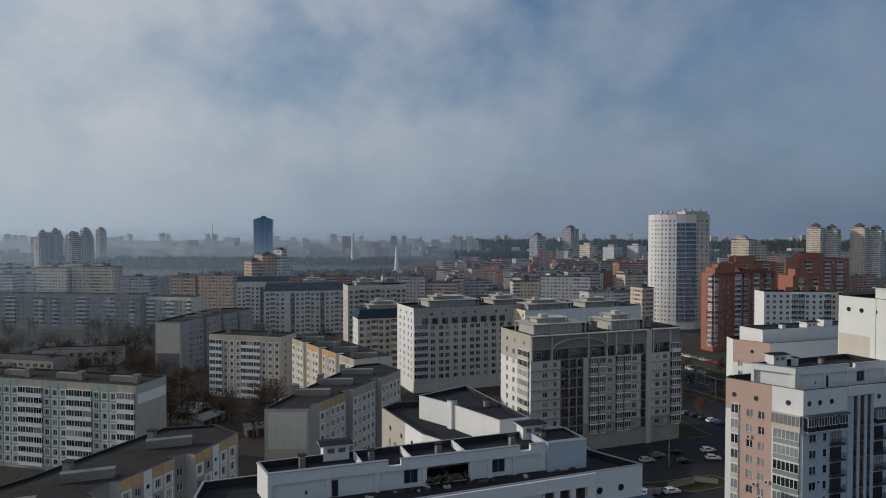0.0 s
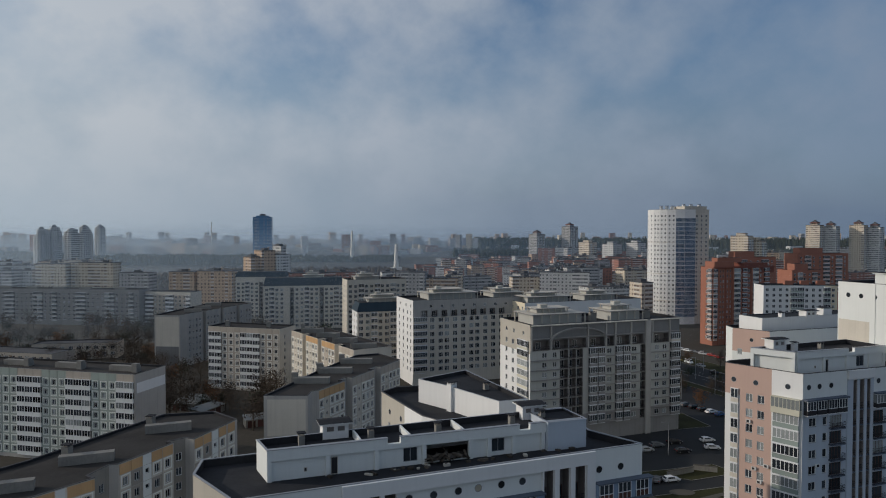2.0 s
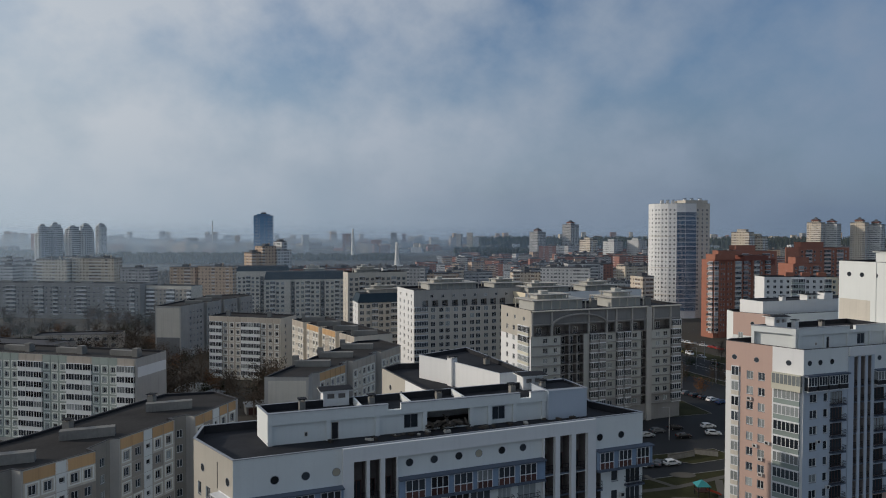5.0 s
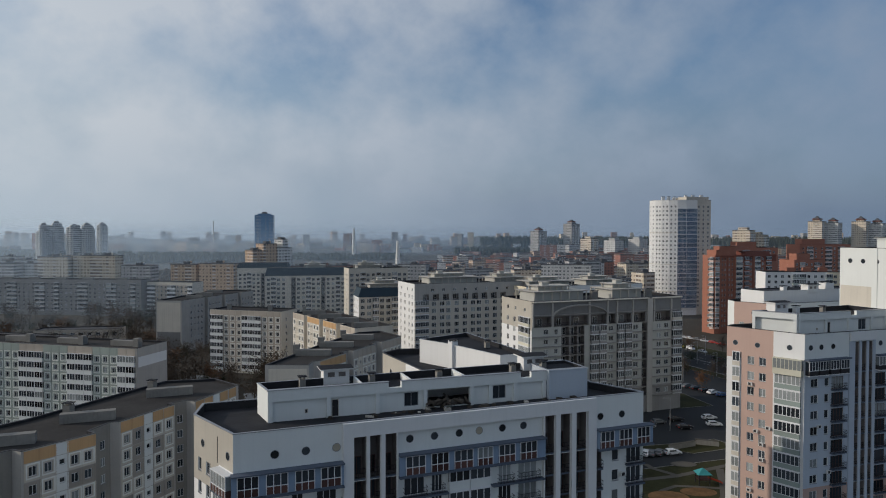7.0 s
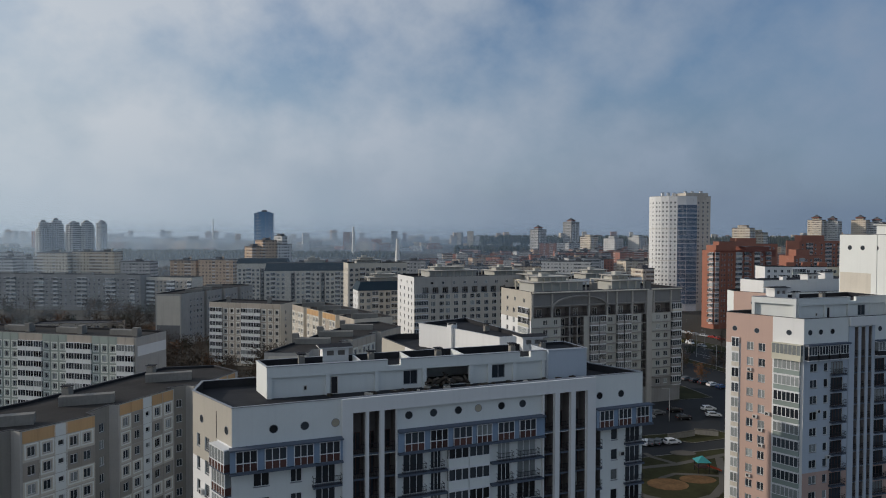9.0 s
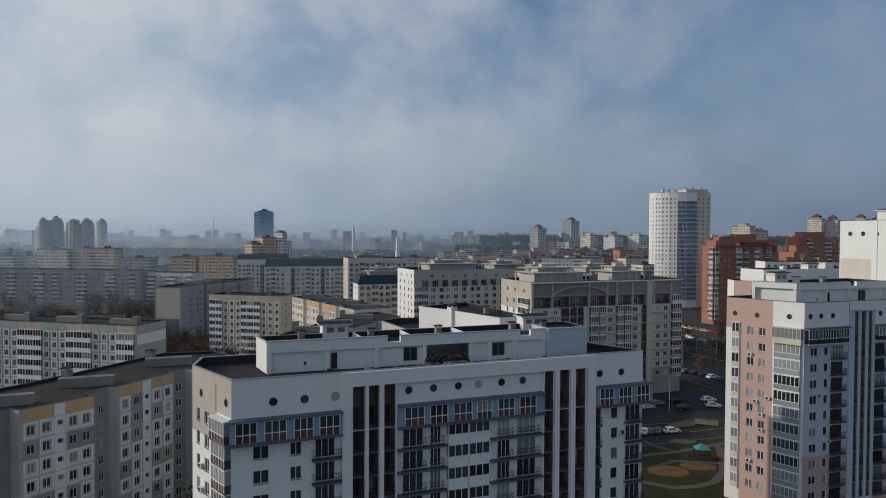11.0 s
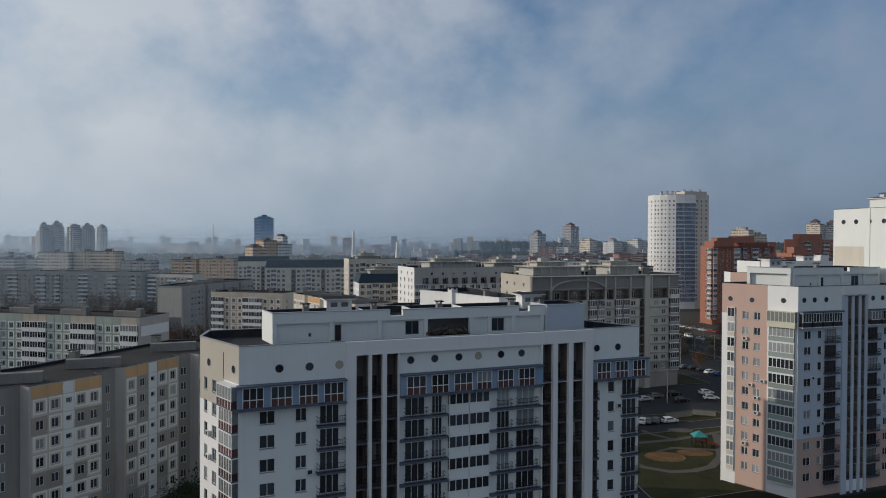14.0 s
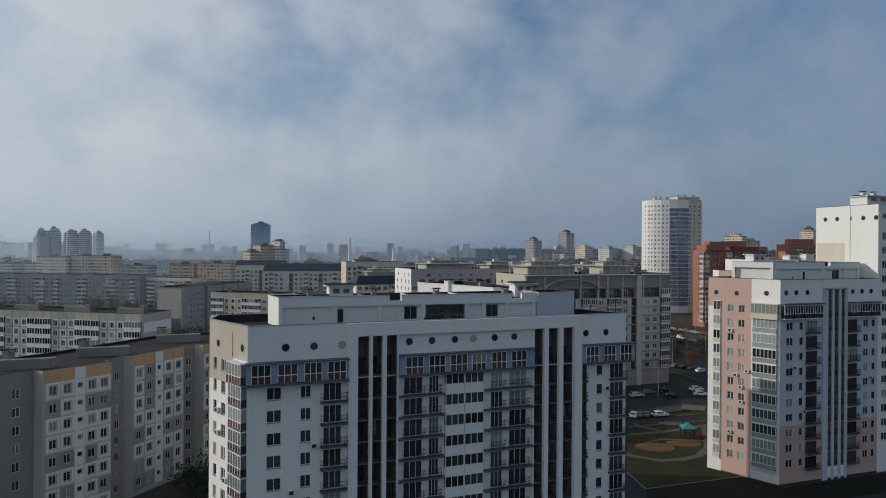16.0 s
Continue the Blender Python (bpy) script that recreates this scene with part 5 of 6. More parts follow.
hb.facade(0, hcols, hrows, hpiers, [(3.4, 14.8, 0, 44.5, BRICK), (14.8, 46, 40.6, 44.5, BRICK_DARK)], 2.9, glass_mix=0.35)
hb.auto(3, ".wg", 43.5, 2.9, 14, (1.4, 1.5), 0.7, PINK)
hb.finish()
hb.box_on("roof_house", rect(along((151.3, 388.5), 22, 2, 1), 22, 14, 7.5), 43.5, 47.5, BRICK, BRICK_DARK)
hb.box_on("roof_house", rect(along((151.3, 388.5), 22, 24, 1), 22, 18, 7.5), 43.5, 46.5, BRICK_DARK, BRICK_DARK)
hb.box_on("roof_house", rect(along((151.3, 388.5), 22, 6, 3), 22, 18, 4.5), 47.0, 49.5, BRICK, BRICK_DARK)
for (x, y), ln, z in (((196, 470), 34, 47), ((252, 492), 42, 49), ((222, 440), 22, 40)):
    b = Block("apartment_building", "red brick apartment block with stepped roof", "apartment block", rect((x, y), 12, ln, 14), z, BRICK, BRICK_DARK, 0.8, coping=BRICK_DARK, group="red brick blocks")
    b.auto(0, "wgwwgw" if ln < 40 else "wgwwgwgw", z - 1.5, 2.9, 9, (1.4, 1.5), 0.7, PINK)
    b.finish()
    b.box_on("roof_house", rect(along((x, y), 12, 4, 3), 12, ln * 0.45, 7), z - 1, z + 4, BRICK, BRICK_DARK)

ib = Block("apartment_building", "white nine-storey panel block with green balconies", "apartment block", rect((161.5, 348.7), -4, 36, 13), 37.4, WHITE, BITUMEN, 0.5)
ib.auto(0, "wwwwggwwwgw", 36.5, 2.8, 12, (1.4, 1.45), 0.75, GREEN_GREY, mats=[(30, 36, 0, 37.4, CREAM)])
ib.finish()
for t in (14, 22, 30):
    ib.vent(*along((161.5, 348.7), -4, t, 5), 37.5, 4, 2, 2.0, BRICK, -4, False, "lift_housing")

# ---- far city ----
def pattern_material(name, colour, hole, bay=3.2, storey=2.9, fill=0.5, rough=0.85):
    """Render with rows of windows, for blocks too far off to tell the pieces apart."""
    m = material(name, colour, rough, 0.12, 0.05, 1.0, by_object=0.2)
    n, l = m.node_tree.nodes, m.node_tree.links
    p = n["Principled BSDF"]
    src = p.inputs["Base Color"].links[0].from_socket
    tc = n.new("ShaderNodeTexCoord")
    sx = n.new("ShaderNodeSeparateXYZ")
    l.new(tc.outputs["Object"], sx.inputs[0])

    def mth(op, a, b):
        q = n.new("ShaderNodeMath")
        q.operation = op
        for k, v in enumerate((a, b)):
            if isinstance(v, (int, float)):
                q.inputs[k].default_value = v
            else:
                l.new(v, q.inputs[k])
        return q.outputs[0]

    info = n.new("ShaderNodeObjectInfo")
    ur = mth("ADD", mth("DIVIDE", mth("ADD", sx.outputs["X"], sx.outputs["Y"]), bay), mth("MULTIPLY", info.outputs["Random"], 37.0))
    vr = mth("DIVIDE", sx.outputs["Z"], storey)
    u, v, col, row = mth("FRACT", ur, 0), mth("FRACT", vr, 0), mth("FLOOR", ur, 0), mth("FLOOR", vr, 0)

    def hashed(a, b):
        xy = n.new("ShaderNodeCombineXYZ")
        l.new(a, xy.inputs[0])
        if b is not None:
            l.new(b, xy.inputs[1])
        w = n.new("ShaderNodeTexWhiteNoise")
        w.noise_dimensions = "2D"
        l.new(xy.outputs[0], w.inputs["Vector"])
        return w.outputs["Value"]

    # some columns of bays are glazed loggias with pale spandrels, the rest single windows
    loggia = mth("GREATER_THAN", hashed(col, None), 0.66)
    half = mth("ADD", mth("MULTIPLY", loggia, 0.24), fill * 0.44)
    win = mth("LESS_THAN", mth("ABSOLUTE", mth("SUBTRACT", u, 0.5), 0), half)
    tall = mth("MULTIPLY", mth("GREATER_THAN", v, 0.34), mth("LESS_THAN", v, 0.80))
    spandrel = mth("MULTIPLY", mth("MULTIPLY", win, loggia), mth("LESS_THAN", v, 0.34))
    win = mth("MULTIPLY", win, tall)
    win = mth("MULTIPLY", win, mth("SUBTRACT", 1.0, mth("MULTIPLY", mth("POWER", hashed(col, row), 2.0), 0.75)))
    pale = n.new("ShaderNodeMix")
    pale.data_type = "RGBA"
    l.new(mth("MULTIPLY", spandrel, 0.6), pale.inputs["Factor"])
    l.new(src, pale.inputs["A"])
    pale.inputs["B"].default_value = (0.62, 0.62, 0.6, 1)
    src = pale.outputs["Result"]
    mix = n.new("ShaderNodeMix")
    mix.data_type = "RGBA"
    l.new(win, mix.inputs["Factor"])
    l.new(src, mix.inputs["A"])
    mix.inputs["B"].default_value = (*hole, 1)
    l.new(mix.outputs["Result"], p.inputs["Base Color"])
    return m


FAR = [pattern_material("far_grey_block", (0.36, 0.36, 0.36), (0.07, 0.08, 0.09)), pattern_material("far_white_block", (0.58, 0.58, 0.57), (0.10, 0.11, 0.12)),
       pattern_material("far_cream_block", (0.62, 0.54, 0.43), (0.13, 0.10, 0.09)), pattern_material("far_red_block", (0.34, 0.16, 0.12), (0.08, 0.07, 0.07)),
       pattern_material("far_ochre_block", (0.52, 0.38, 0.27), (0.11, 0.09, 0.08))]
FAR_ROOF = material("far_roof", (0.09, 0.09, 0.095), 0.9, 0.3, 0.1, 1.0)
GLASS_TOWER = pattern_material("blue_glass_tower", (0.10, 0.24, 0.42), (0.05, 0.14, 0.28), 2.0, 3.5, 0.6, 0.15)


rng = random.Random(5)


def far_block(x, y, w, d, h, turn, mat, label, name="apartment_building", group="distant blocks", roof=True):
    root = thing(name, x, y, 0, label, "building", group, turn=turn)
    s = Shape()
    s.box(-w / 2, w / 2, -d / 2, d / 2, 0, h, mat)
    part("wall", s.mesh("wall"), root)
    s = Shape()
    s.box(-w / 2 - 0.2, w / 2 + 0.2, -d / 2 - 0.2, d / 2 + 0.2, h, h + 0.5, FAR_ROOF)
    if roof:
        n = max(1, int(w / 16))
        for k in range(n):
            c = -w / 2 + w * (k + 0.5) / n
            s.box(c - 2.2, c + 2.2, -d * 0.2, d * 0.2, h + 0.5, h + 2.4, FAR_ROOF)
            s.box(c + 3.2, c + 4.4, -0.6, 0.6, h + 0.5, h + 2.9, mat)
    part("roof", s.mesh("roof"), root)
    if name == "apartment_tower":
        n = max(2, int(w / 7))
        for k in range(n):
            c = -w / 2 + w * (k + 0.5) / n
            s = Shape()
            s.box(c - 1.5, c + 1.5, -d / 2 - 1.2, -d / 2, 3, h - rng.uniform(2, 7), FAR[1])
            part("balcony_column", s.mesh("balcony_column"), root)
        s = Shape()
        s.box(-w * 0.24, w * 0.24, -d * 0.26, d * 0.26, h + 0.5, h + 3.4, mat)
        part("roof_house", s.mesh("roof_house"), root)
    return root


def at_px(px, dist):
    return (px - 784) / 1219.0 * dist


# single landmarks
root = far_block(at_px(462, 1650), 1650, 44, 30, 98, 10, GLASS_TOWER, "tall blue glass office tower", "office_tower", "", False)
s = Shape()
s.box(-15, 15, -10, 10, 98.5, 102, GLASS_TOWER)
s.box(-6, 6, -5, 5, 102, 106, FAR_ROOF)
part("crown", s.mesh("crown"), root)
def high_rise(px0, px1, z, dist, turn):
    """Stepped pale tower: wings of different height, banded balcony columns, boxes on the roof."""
    w = ((px1 - px0) / 1219 * dist - 8.0) / 0.85
    root = thing("apartment_tower", at_px((px0 + px1) / 2, dist), dist, 0, "pale stepped high-rise tower with banded balconies", "tower block", "distant towers", turn=turn)
    q = Shape()
    cuts = [-w / 2, -w * 0.22, w * 0.06, w * 0.3, w / 2]
    tops = [z - rng.choice((3, 6, 9)), z, z - rng.choice((3, 5)), z - rng.choice((6, 9))]
    for k in range(4):
        q.box(cuts[k], cuts[k + 1], -8 + (k % 2) * 2.5, 8, 0, tops[k], FAR[1])
    part("wall", q.mesh("wall"), root)
    q = Shape()
    for k in range(4):
        c = (cuts[k] + cuts[k + 1]) / 2
        q.box(c - w * 0.07, c + w * 0.07, -3, 3, tops[k], tops[k] + rng.uniform(1.5, 3.5), FAR[0])
    part("roof_house", q.mesh("roof_house"), root)
    for k in (0, 1, 2, 3):
        c, y0 = (cuts[k] * 0.45 + cuts[k + 1] * 0.55), -8 + (k % 2) * 2.5
        q = Shape()
        for f in range(int((tops[k] - 4) / 3.0)):
            q.box(c - w * 0.075, c + w * 0.075, y0 - 1.5, y0 - 0.003, 3 + 3 * f, 4.7 + 3 * f, WHITE)
        part("balcony_column", q.mesh("balcony_column"), root)
    return root


for px0, px1, z, dist in ((58, 82, 67, 1000), (82, 103, 70, 1015), (112, 136, 67, 995), (136, 158, 67, 1005), (138, 154, 76, 1500), (165, 182, 76, 1520)):
    high_rise(px0, px1, z, dist, -32)
for px0, px1, z, dist, k in ((433, 452, 40, 655, 4), (452, 478, 46, 660, 4), (478, 505, 42, 668, 1), (486, 496, 50, 668, 1)):
    far_block(at_px((px0 + px1) / 2, dist), dist, (px1 - px0) / 1219 * dist, 16, z, 42, FAR[k], "ochre and white stepped apartment block", "apartment_building", "ochre stepped block")
for px0, px1, z, dist, k in ((1296, 1322, 60, 770, 2), (1318, 1346, 55, 775, 2), (1424, 1452, 75, 1060, 2), (1452, 1480, 73, 1060, 1), (1500, 1530, 75, 1060, 2), (1530, 1558, 72, 1060, 1), (932, 962, 60, 1300, 0), (990, 1020, 74, 1300, 0), (1022, 1052, 48, 1100, 2), (1062, 1098, 46, 1050, 1), (1105, 1140, 48, 1050, 1)):
    r = far_block(at_px((px0 + px1) / 2, dist), dist, (px1 - px0) / 1219 * dist * 0.75, 20, z, 42, FAR[k], "tall pale apartment tower with a roof cap", "apartment_tower", "distant towers")
    if dist >= 1060 and z > 55:
        s = Shape()
        s.box(-6.5, 6.5, -5.5, 5.5, z + 3.3, z + 4.4, BRICK_DARK)
        for a, c in (((-6, -5), (6, -5)), ((6, -5), (6, 5)), ((6, 5), (-6, 5)), ((-6, 5), (-6, -5))):
            s.face([(*a, z + 4.4), (*c, z + 4.4), (c[0] * 0.3, c[1] * 0.3, z + 7), (a[0] * 0.3, a[1] * 0.3, z + 7)], FAR_ROOF)
        s.box(-1.6, 1.6, -1.4, 1.4, z + 6.9, z + 8.2, FAR_ROOF)
        part("cap", s.mesh("cap"), r)
# white low halls and offices beyond the middle blocks
for px, dist, w, z, k in ((1062, 560, 34, 20, 1), (1095, 600, 30, 17, 1), (1030, 610, 26, 19, 1), (1132, 470, 9, 30, 2), (820, 620, 46, 24, 0), (800, 600, 12, 27, 2), (1010, 700, 40, 15, 1), (1075, 760, 46, 20, 4), (1120, 780, 40, 24, 4)):
    far_block(at_px(px, dist), dist, w, 14, z, 20, FAR[k], "pale mid-rise building with flat roof", "office_building", "mid-rise buildings")
for px0, px1, dist, z, k in ((30, 62, 650, 27, 1), (64, 122, 640, 34, 2), (126, 206, 640, 35, 2), (212, 268, 620, 27, 0), (300, 348, 600, 29, 4), (350, 414, 595, 30, 4), (-40, 28, 640, 28, 0)):
    far_block(at_px((px0 + px1) / 2, dist), dist, (px1 - px0) / 1219 * dist, 13, z, -8, FAR[k], "cream panel apartment block with flat roof", "apartment_building", "cream panel blocks")
STONE_WHITE = material("white_monument_stone", (0.75, 0.73, 0.68), 0.7, 0.08)
for px, dist, z0, z1, w in ((620, 1500, 0, 66, 9.0), (698, 1100, 0, 44, 9.0), (371, 2300, 0, 96, 6.0)):
    rt = thing("stele" if dist < 2000 else "factory_chimney", at_px(px, dist), dist, 0, "tall slender white stele above low pavilions" if dist < 2000 else "tall slender factory chimney on the horizon", "landmark")
    s = Shape()
    for k in range(10):
        a0, a1 = 0.6283 * k, 0.6283 * (k + 1)
        s.face([(w / 2 * math.cos(a0), w / 2 * math.sin(a0), 0), (w / 2 * math.cos(a1), w / 2 * math.sin(a1), 0), (w * 0.22 * math.cos(a1), w * 0.22 * math.sin(a1), z1), (w * 0.22 * math.cos(a0), w * 0.22 * math.sin(a0), z1)], STONE_WHITE)
    part("shaft", s.mesh("shaft"), rt)
    s = Shape()
    s.box(-w, w, -w / 2, w / 2, 0, 7, STONE_WHITE)
    part("base", s.mesh("base"), rt)
# low rows across the plain
rows_far = []
for k in range(150):
    dist = rng.uniform(560, 1250)
    px = rng.uniform(-120, 1700)
    rows_far.append((px, dist))
for px, dist in rows_far:
    if 250 < px < 900 and dist > 720:
        continue
    if px < 250 and dist > 900 or px < 450 and dist < 730:
        continue
    x = at_px(px, dist)
    h = rng.choice((15, 18, 25, 25, 28, 30)) if dist < 900 else rng.choice((18, 28, 30, 36))
    w = rng.uniform(22, 70)
    far_block(x, dist, w, rng.uniform(12, 16), h, rng.choice((-12, -6, 8, 15, 22, 100)), FAR[rng.choice((0, 0, 1, 1, 2, 3, 4) if px > 250 else (0, 0, 1, 2, 4))], "distant panel apartment block with flat roof")
for k in range(110):
    px, dist = rng.uniform(740, 1180), rng.uniform(820, 1300)
    far_block(at_px(px, dist), dist, rng.uniform(10, 24), 13, rng.uniform(12, 22) + 12 * (px - 740) / 440, rng.uniform(-30, 30), FAR[rng.choice((3, 3, 0, 4, 1))], "distant brick apartment house", roof=False)

# far skyline, one mass
sk = Shape()
for k in range(1100):
    dist = rng.uniform(1900, 4300)
    px = rng.uniform(-300, 1900)
    x = at_px(px, dist)
    h = rng.uniform(8, 26) if rng.random() < 0.86 else rng.uniform(30, 62)
    w = rng.uniform(18, 60) if h < 40 else rng.uniform(16, 26)
    m = pose(x, dist, 0, 0, 0, rng.uniform(-25, 25))
    sk.box(-w / 2, w / 2, -9, 9, 0, h, rng.choice(FAR), m)
tagged(new("far_city", sk.mesh("far_city")), "hazy far skyline of many small buildings", "city", "", "stuff")


# ---- woods and trees ----
def leaf_material(name, colour):
    m = material(name, colour, 0.95, 0.35, 0.08, 0.8)
    return m


FOREST = leaf_material("far_wood", (0.035, 0.042, 0.03))
TWIG = leaf_material("bare_twigs", (0.075, 0.058, 0.045))
RUSSET = leaf_material("russet_twigs", (0.14, 0.07, 0.035))
EVERGREEN = leaf_material("evergreen", (0.022, 0.034, 0.018))
BARK = material("bark", (0.09, 0.075, 0.06), 0.95, 0.3, 1.0, 6.0)


def wood(name, x0, x1, y0, y1, n, hmin, hmax, mat, label):
    s = Shape()
    for k in range(n):
        x, y = rng.uniform(x0, x1), rng.uniform(y0, y1)
        h, r = rng.uniform(hmin, hmax), rng.uniform(3, 7)
        a0 = rng.uniform(0, 6)
        lo = [(x + r * math.cos(a0 + i * 1.2566), y + r * math.sin(a0 + i * 1.2566), h * rng.uniform(0.1, 0.3)) for i in range(5)]
        hi = [(x + 0.62 * r * math.cos(a0 + 0.5 + i * 1.2566), y + 0.62 * r * math.sin(a0 + 0.5 + i * 1.2566), h * rng.uniform(0.65, 0.85)) for i in range(5)]
        tip = (x + rng.uniform(-1, 1), y + rng.uniform(-1, 1), h)
        for i in range(5):
            j = (i + 1) % 5
            s.face([lo[i], lo[j], hi[i]], mat)
            s.face([lo[j], hi[j], hi[i]], mat)
            s.face([hi[i], hi[j], tip], mat)
    return tagged(new(name, s.mesh(name)), label, "trees", "", "stuff")


wood("far_wood", at_px(170, 1350), at_px(450, 1350), 1250, 1450, 900, 12, 20, FOREST, "dark far wood on the plain")
wood("far_wood", at_px(420, 1500), at_px(700, 1500), 1400, 1550, 500, 8, 15, FOREST, "dark far wood on the plain")
wood("far_wood", at_px(800, 1800), at_px(1900, 1800), 1650, 1900, 2200, 16, 24, FOREST, "dark forest belt along the horizon")
wood("far_wood", at_px(-300, 1600), at_px(180, 1600), 1500, 1700, 700, 10, 18, FOREST, "dark far wood on the plain")
wood("far_wood", at_px(840, 2300), at_px(1800, 2300), 2050, 2500, 3000, 36, 50, FOREST, "dark wooded ridge along the horizon")
wood("bare_wood", at_px(835, 620), at_px(1000, 620), 560, 700, 700, 7, 12, RUSSET, "bare reddish brown wood between the blocks")
wood("bare_wood", at_px(250, 900), at_px(800, 900), 740, 1150, 900, 4, 9, TWIG, "scattered bare trees on open ground")


def tree(x, y, h, spread, mat, seed, name="tree", label="bare autumn tree with fine brown twigs"):
    r = random.Random(seed)
    root = thing(name, x, y, 0, label, "tree", "yard trees")
    s = Shape()

    def limb(a, b, r0, r1):
        a, b = Vector(a), Vector(b)
        u = (b - a).normalized()
        v = u.orthogonal().normalized()
        w = u.cross(v)
        for k in range(5):
            t0, t1 = 2 * math.pi * k / 5, 2 * math.pi * (k + 1) / 5
            q0, q1 = v * math.cos(t0) + w * math.sin(t0), v * math.cos(t1) + w * math.sin(t1)
            s.face([a + q0 * r0, a + q1 * r0, b + q1 * r1, b + q0 * r1], BARK)

    limb((0, 0, 0), (0.1, 0.05, h * 0.5), h * 0.02, h * 0.013)
    limb((0.1, 0.05, h * 0.5), (0, 0.2, h * 0.92), h * 0.013, h * 0.003)
    tips = []
    for k in range(11):
        z0 = h * r.uniform(0.25, 0.7)
        a = r.uniform(0, 6.283)
        e = (spread * r.uniform(0.5, 1.0) * math.cos(a), spread * r.uniform(0.5, 1.0) * math.sin(a), min(h, z0 + h * r.uniform(0.15, 0.35)))
        limb((0.05, 0.05, z0), e, h * 0.008, h * 0.002)
        tips.append(e)
    part("trunk", s.mesh("trunk"), root)
    s = Shape()
    for k in range(420):
        e = Vector(r.choice(tips)) if r.random() < 0.75 else Vector((0, 0, h * 0.75))
        c = e * r.uniform(0.55, 1.05) + Vector((r.gauss(0, 0.24), r.gauss(0, 0.24), r.gauss(0, 0.3))) * spread * 0.75
        c.z = max(h * 0.22, min(h, c.z))
        d = Vector((r.gauss(0, 1), r.gauss(0, 1), r.gauss(0.4, 1))).normalized()
        q = d.orthogonal().normalized()
        ln, wd = r.uniform(0.35, 0.9), r.uniform(0.05, 0.16)
        s.face([c - q * wd, c + q * wd, c + d * ln], mat)
    part("crown", s.mesh("crown"), root)
    return root


kinds = [tree(-92, 262, 9, 3.2, TWIG, 1), tree(-84, 250, 7, 3.0, RUSSET, 2, label="autumn tree with russet leaves"), tree(-70, 262, 10, 3.6, TWIG, 3), tree(-62, 248, 6, 2.8, EVERGREEN, 4, label="dark evergreen tree in the yard")]
spots = []
for k in range(210):
    px, dist = rng.uniform(-60, 470), rng.uniform(205, 460)
    spots.append((at_px(px, dist), dist))
for k in range(60):
    px, dist = rng.uniform(430, 640), rng.uniform(215, 420)
    spots.append((at_px(px, dist), dist))
for k in range(30):
    spots.append((rng.uniform(80, 135), rng.uniform(250, 330)))
for k in range(25):
    spots.append((rng.uniform(-52, -34), rng.uniform(100, 205)))
solid = []
for o in list(scene.objects):
    if o.name.startswith(("apartment", "office")) and o.type == "EMPTY":
        xs, ys = [], []
        for c in o.children:
            if c.name.startswith(("roof", "wall")) and c.type == "MESH" and not c.name.startswith("roof_"):
                for v in c.data.vertices:
                    q = o.matrix_basis @ v.co
                    xs.append(q.x)
                    ys.append(q.y)
        if xs:
            solid.append((min(xs) - 2, max(xs) + 2, min(ys) - 2, max(ys) + 2))
for x, y in spots:
    if any(a < x < b and c < y < d for a, b, c, d in solid):
        continue
    k = rng.random()
    ob = kinds[0 if k < 0.4 else 2 if k < 0.7 else 1 if k < 0.84 else 3]
    sc = rng.uniform(0.9, 1.6) if x < -60 else rng.uniform(0.7, 1.2)
    copy_thing(ob, pose(x, y, 0, 0, 0, rng.uniform(0, 360)) @ Matrix.Diagonal((sc, sc, sc, 1)))

for x, y, sc in ((-45.5, 117, 0.9), (-43.0, 114.5, 1.05), (-40.5, 117.5, 0.85), (-38.5, 112.5, 0.95), (-42.0, 120.5, 1.1)):
    copy_thing(kinds[3], pose(x, y, 0, 0, 0, x * 40) @ Matrix.Diagonal((sc * 1.3, sc * 1.3, sc, 1)))


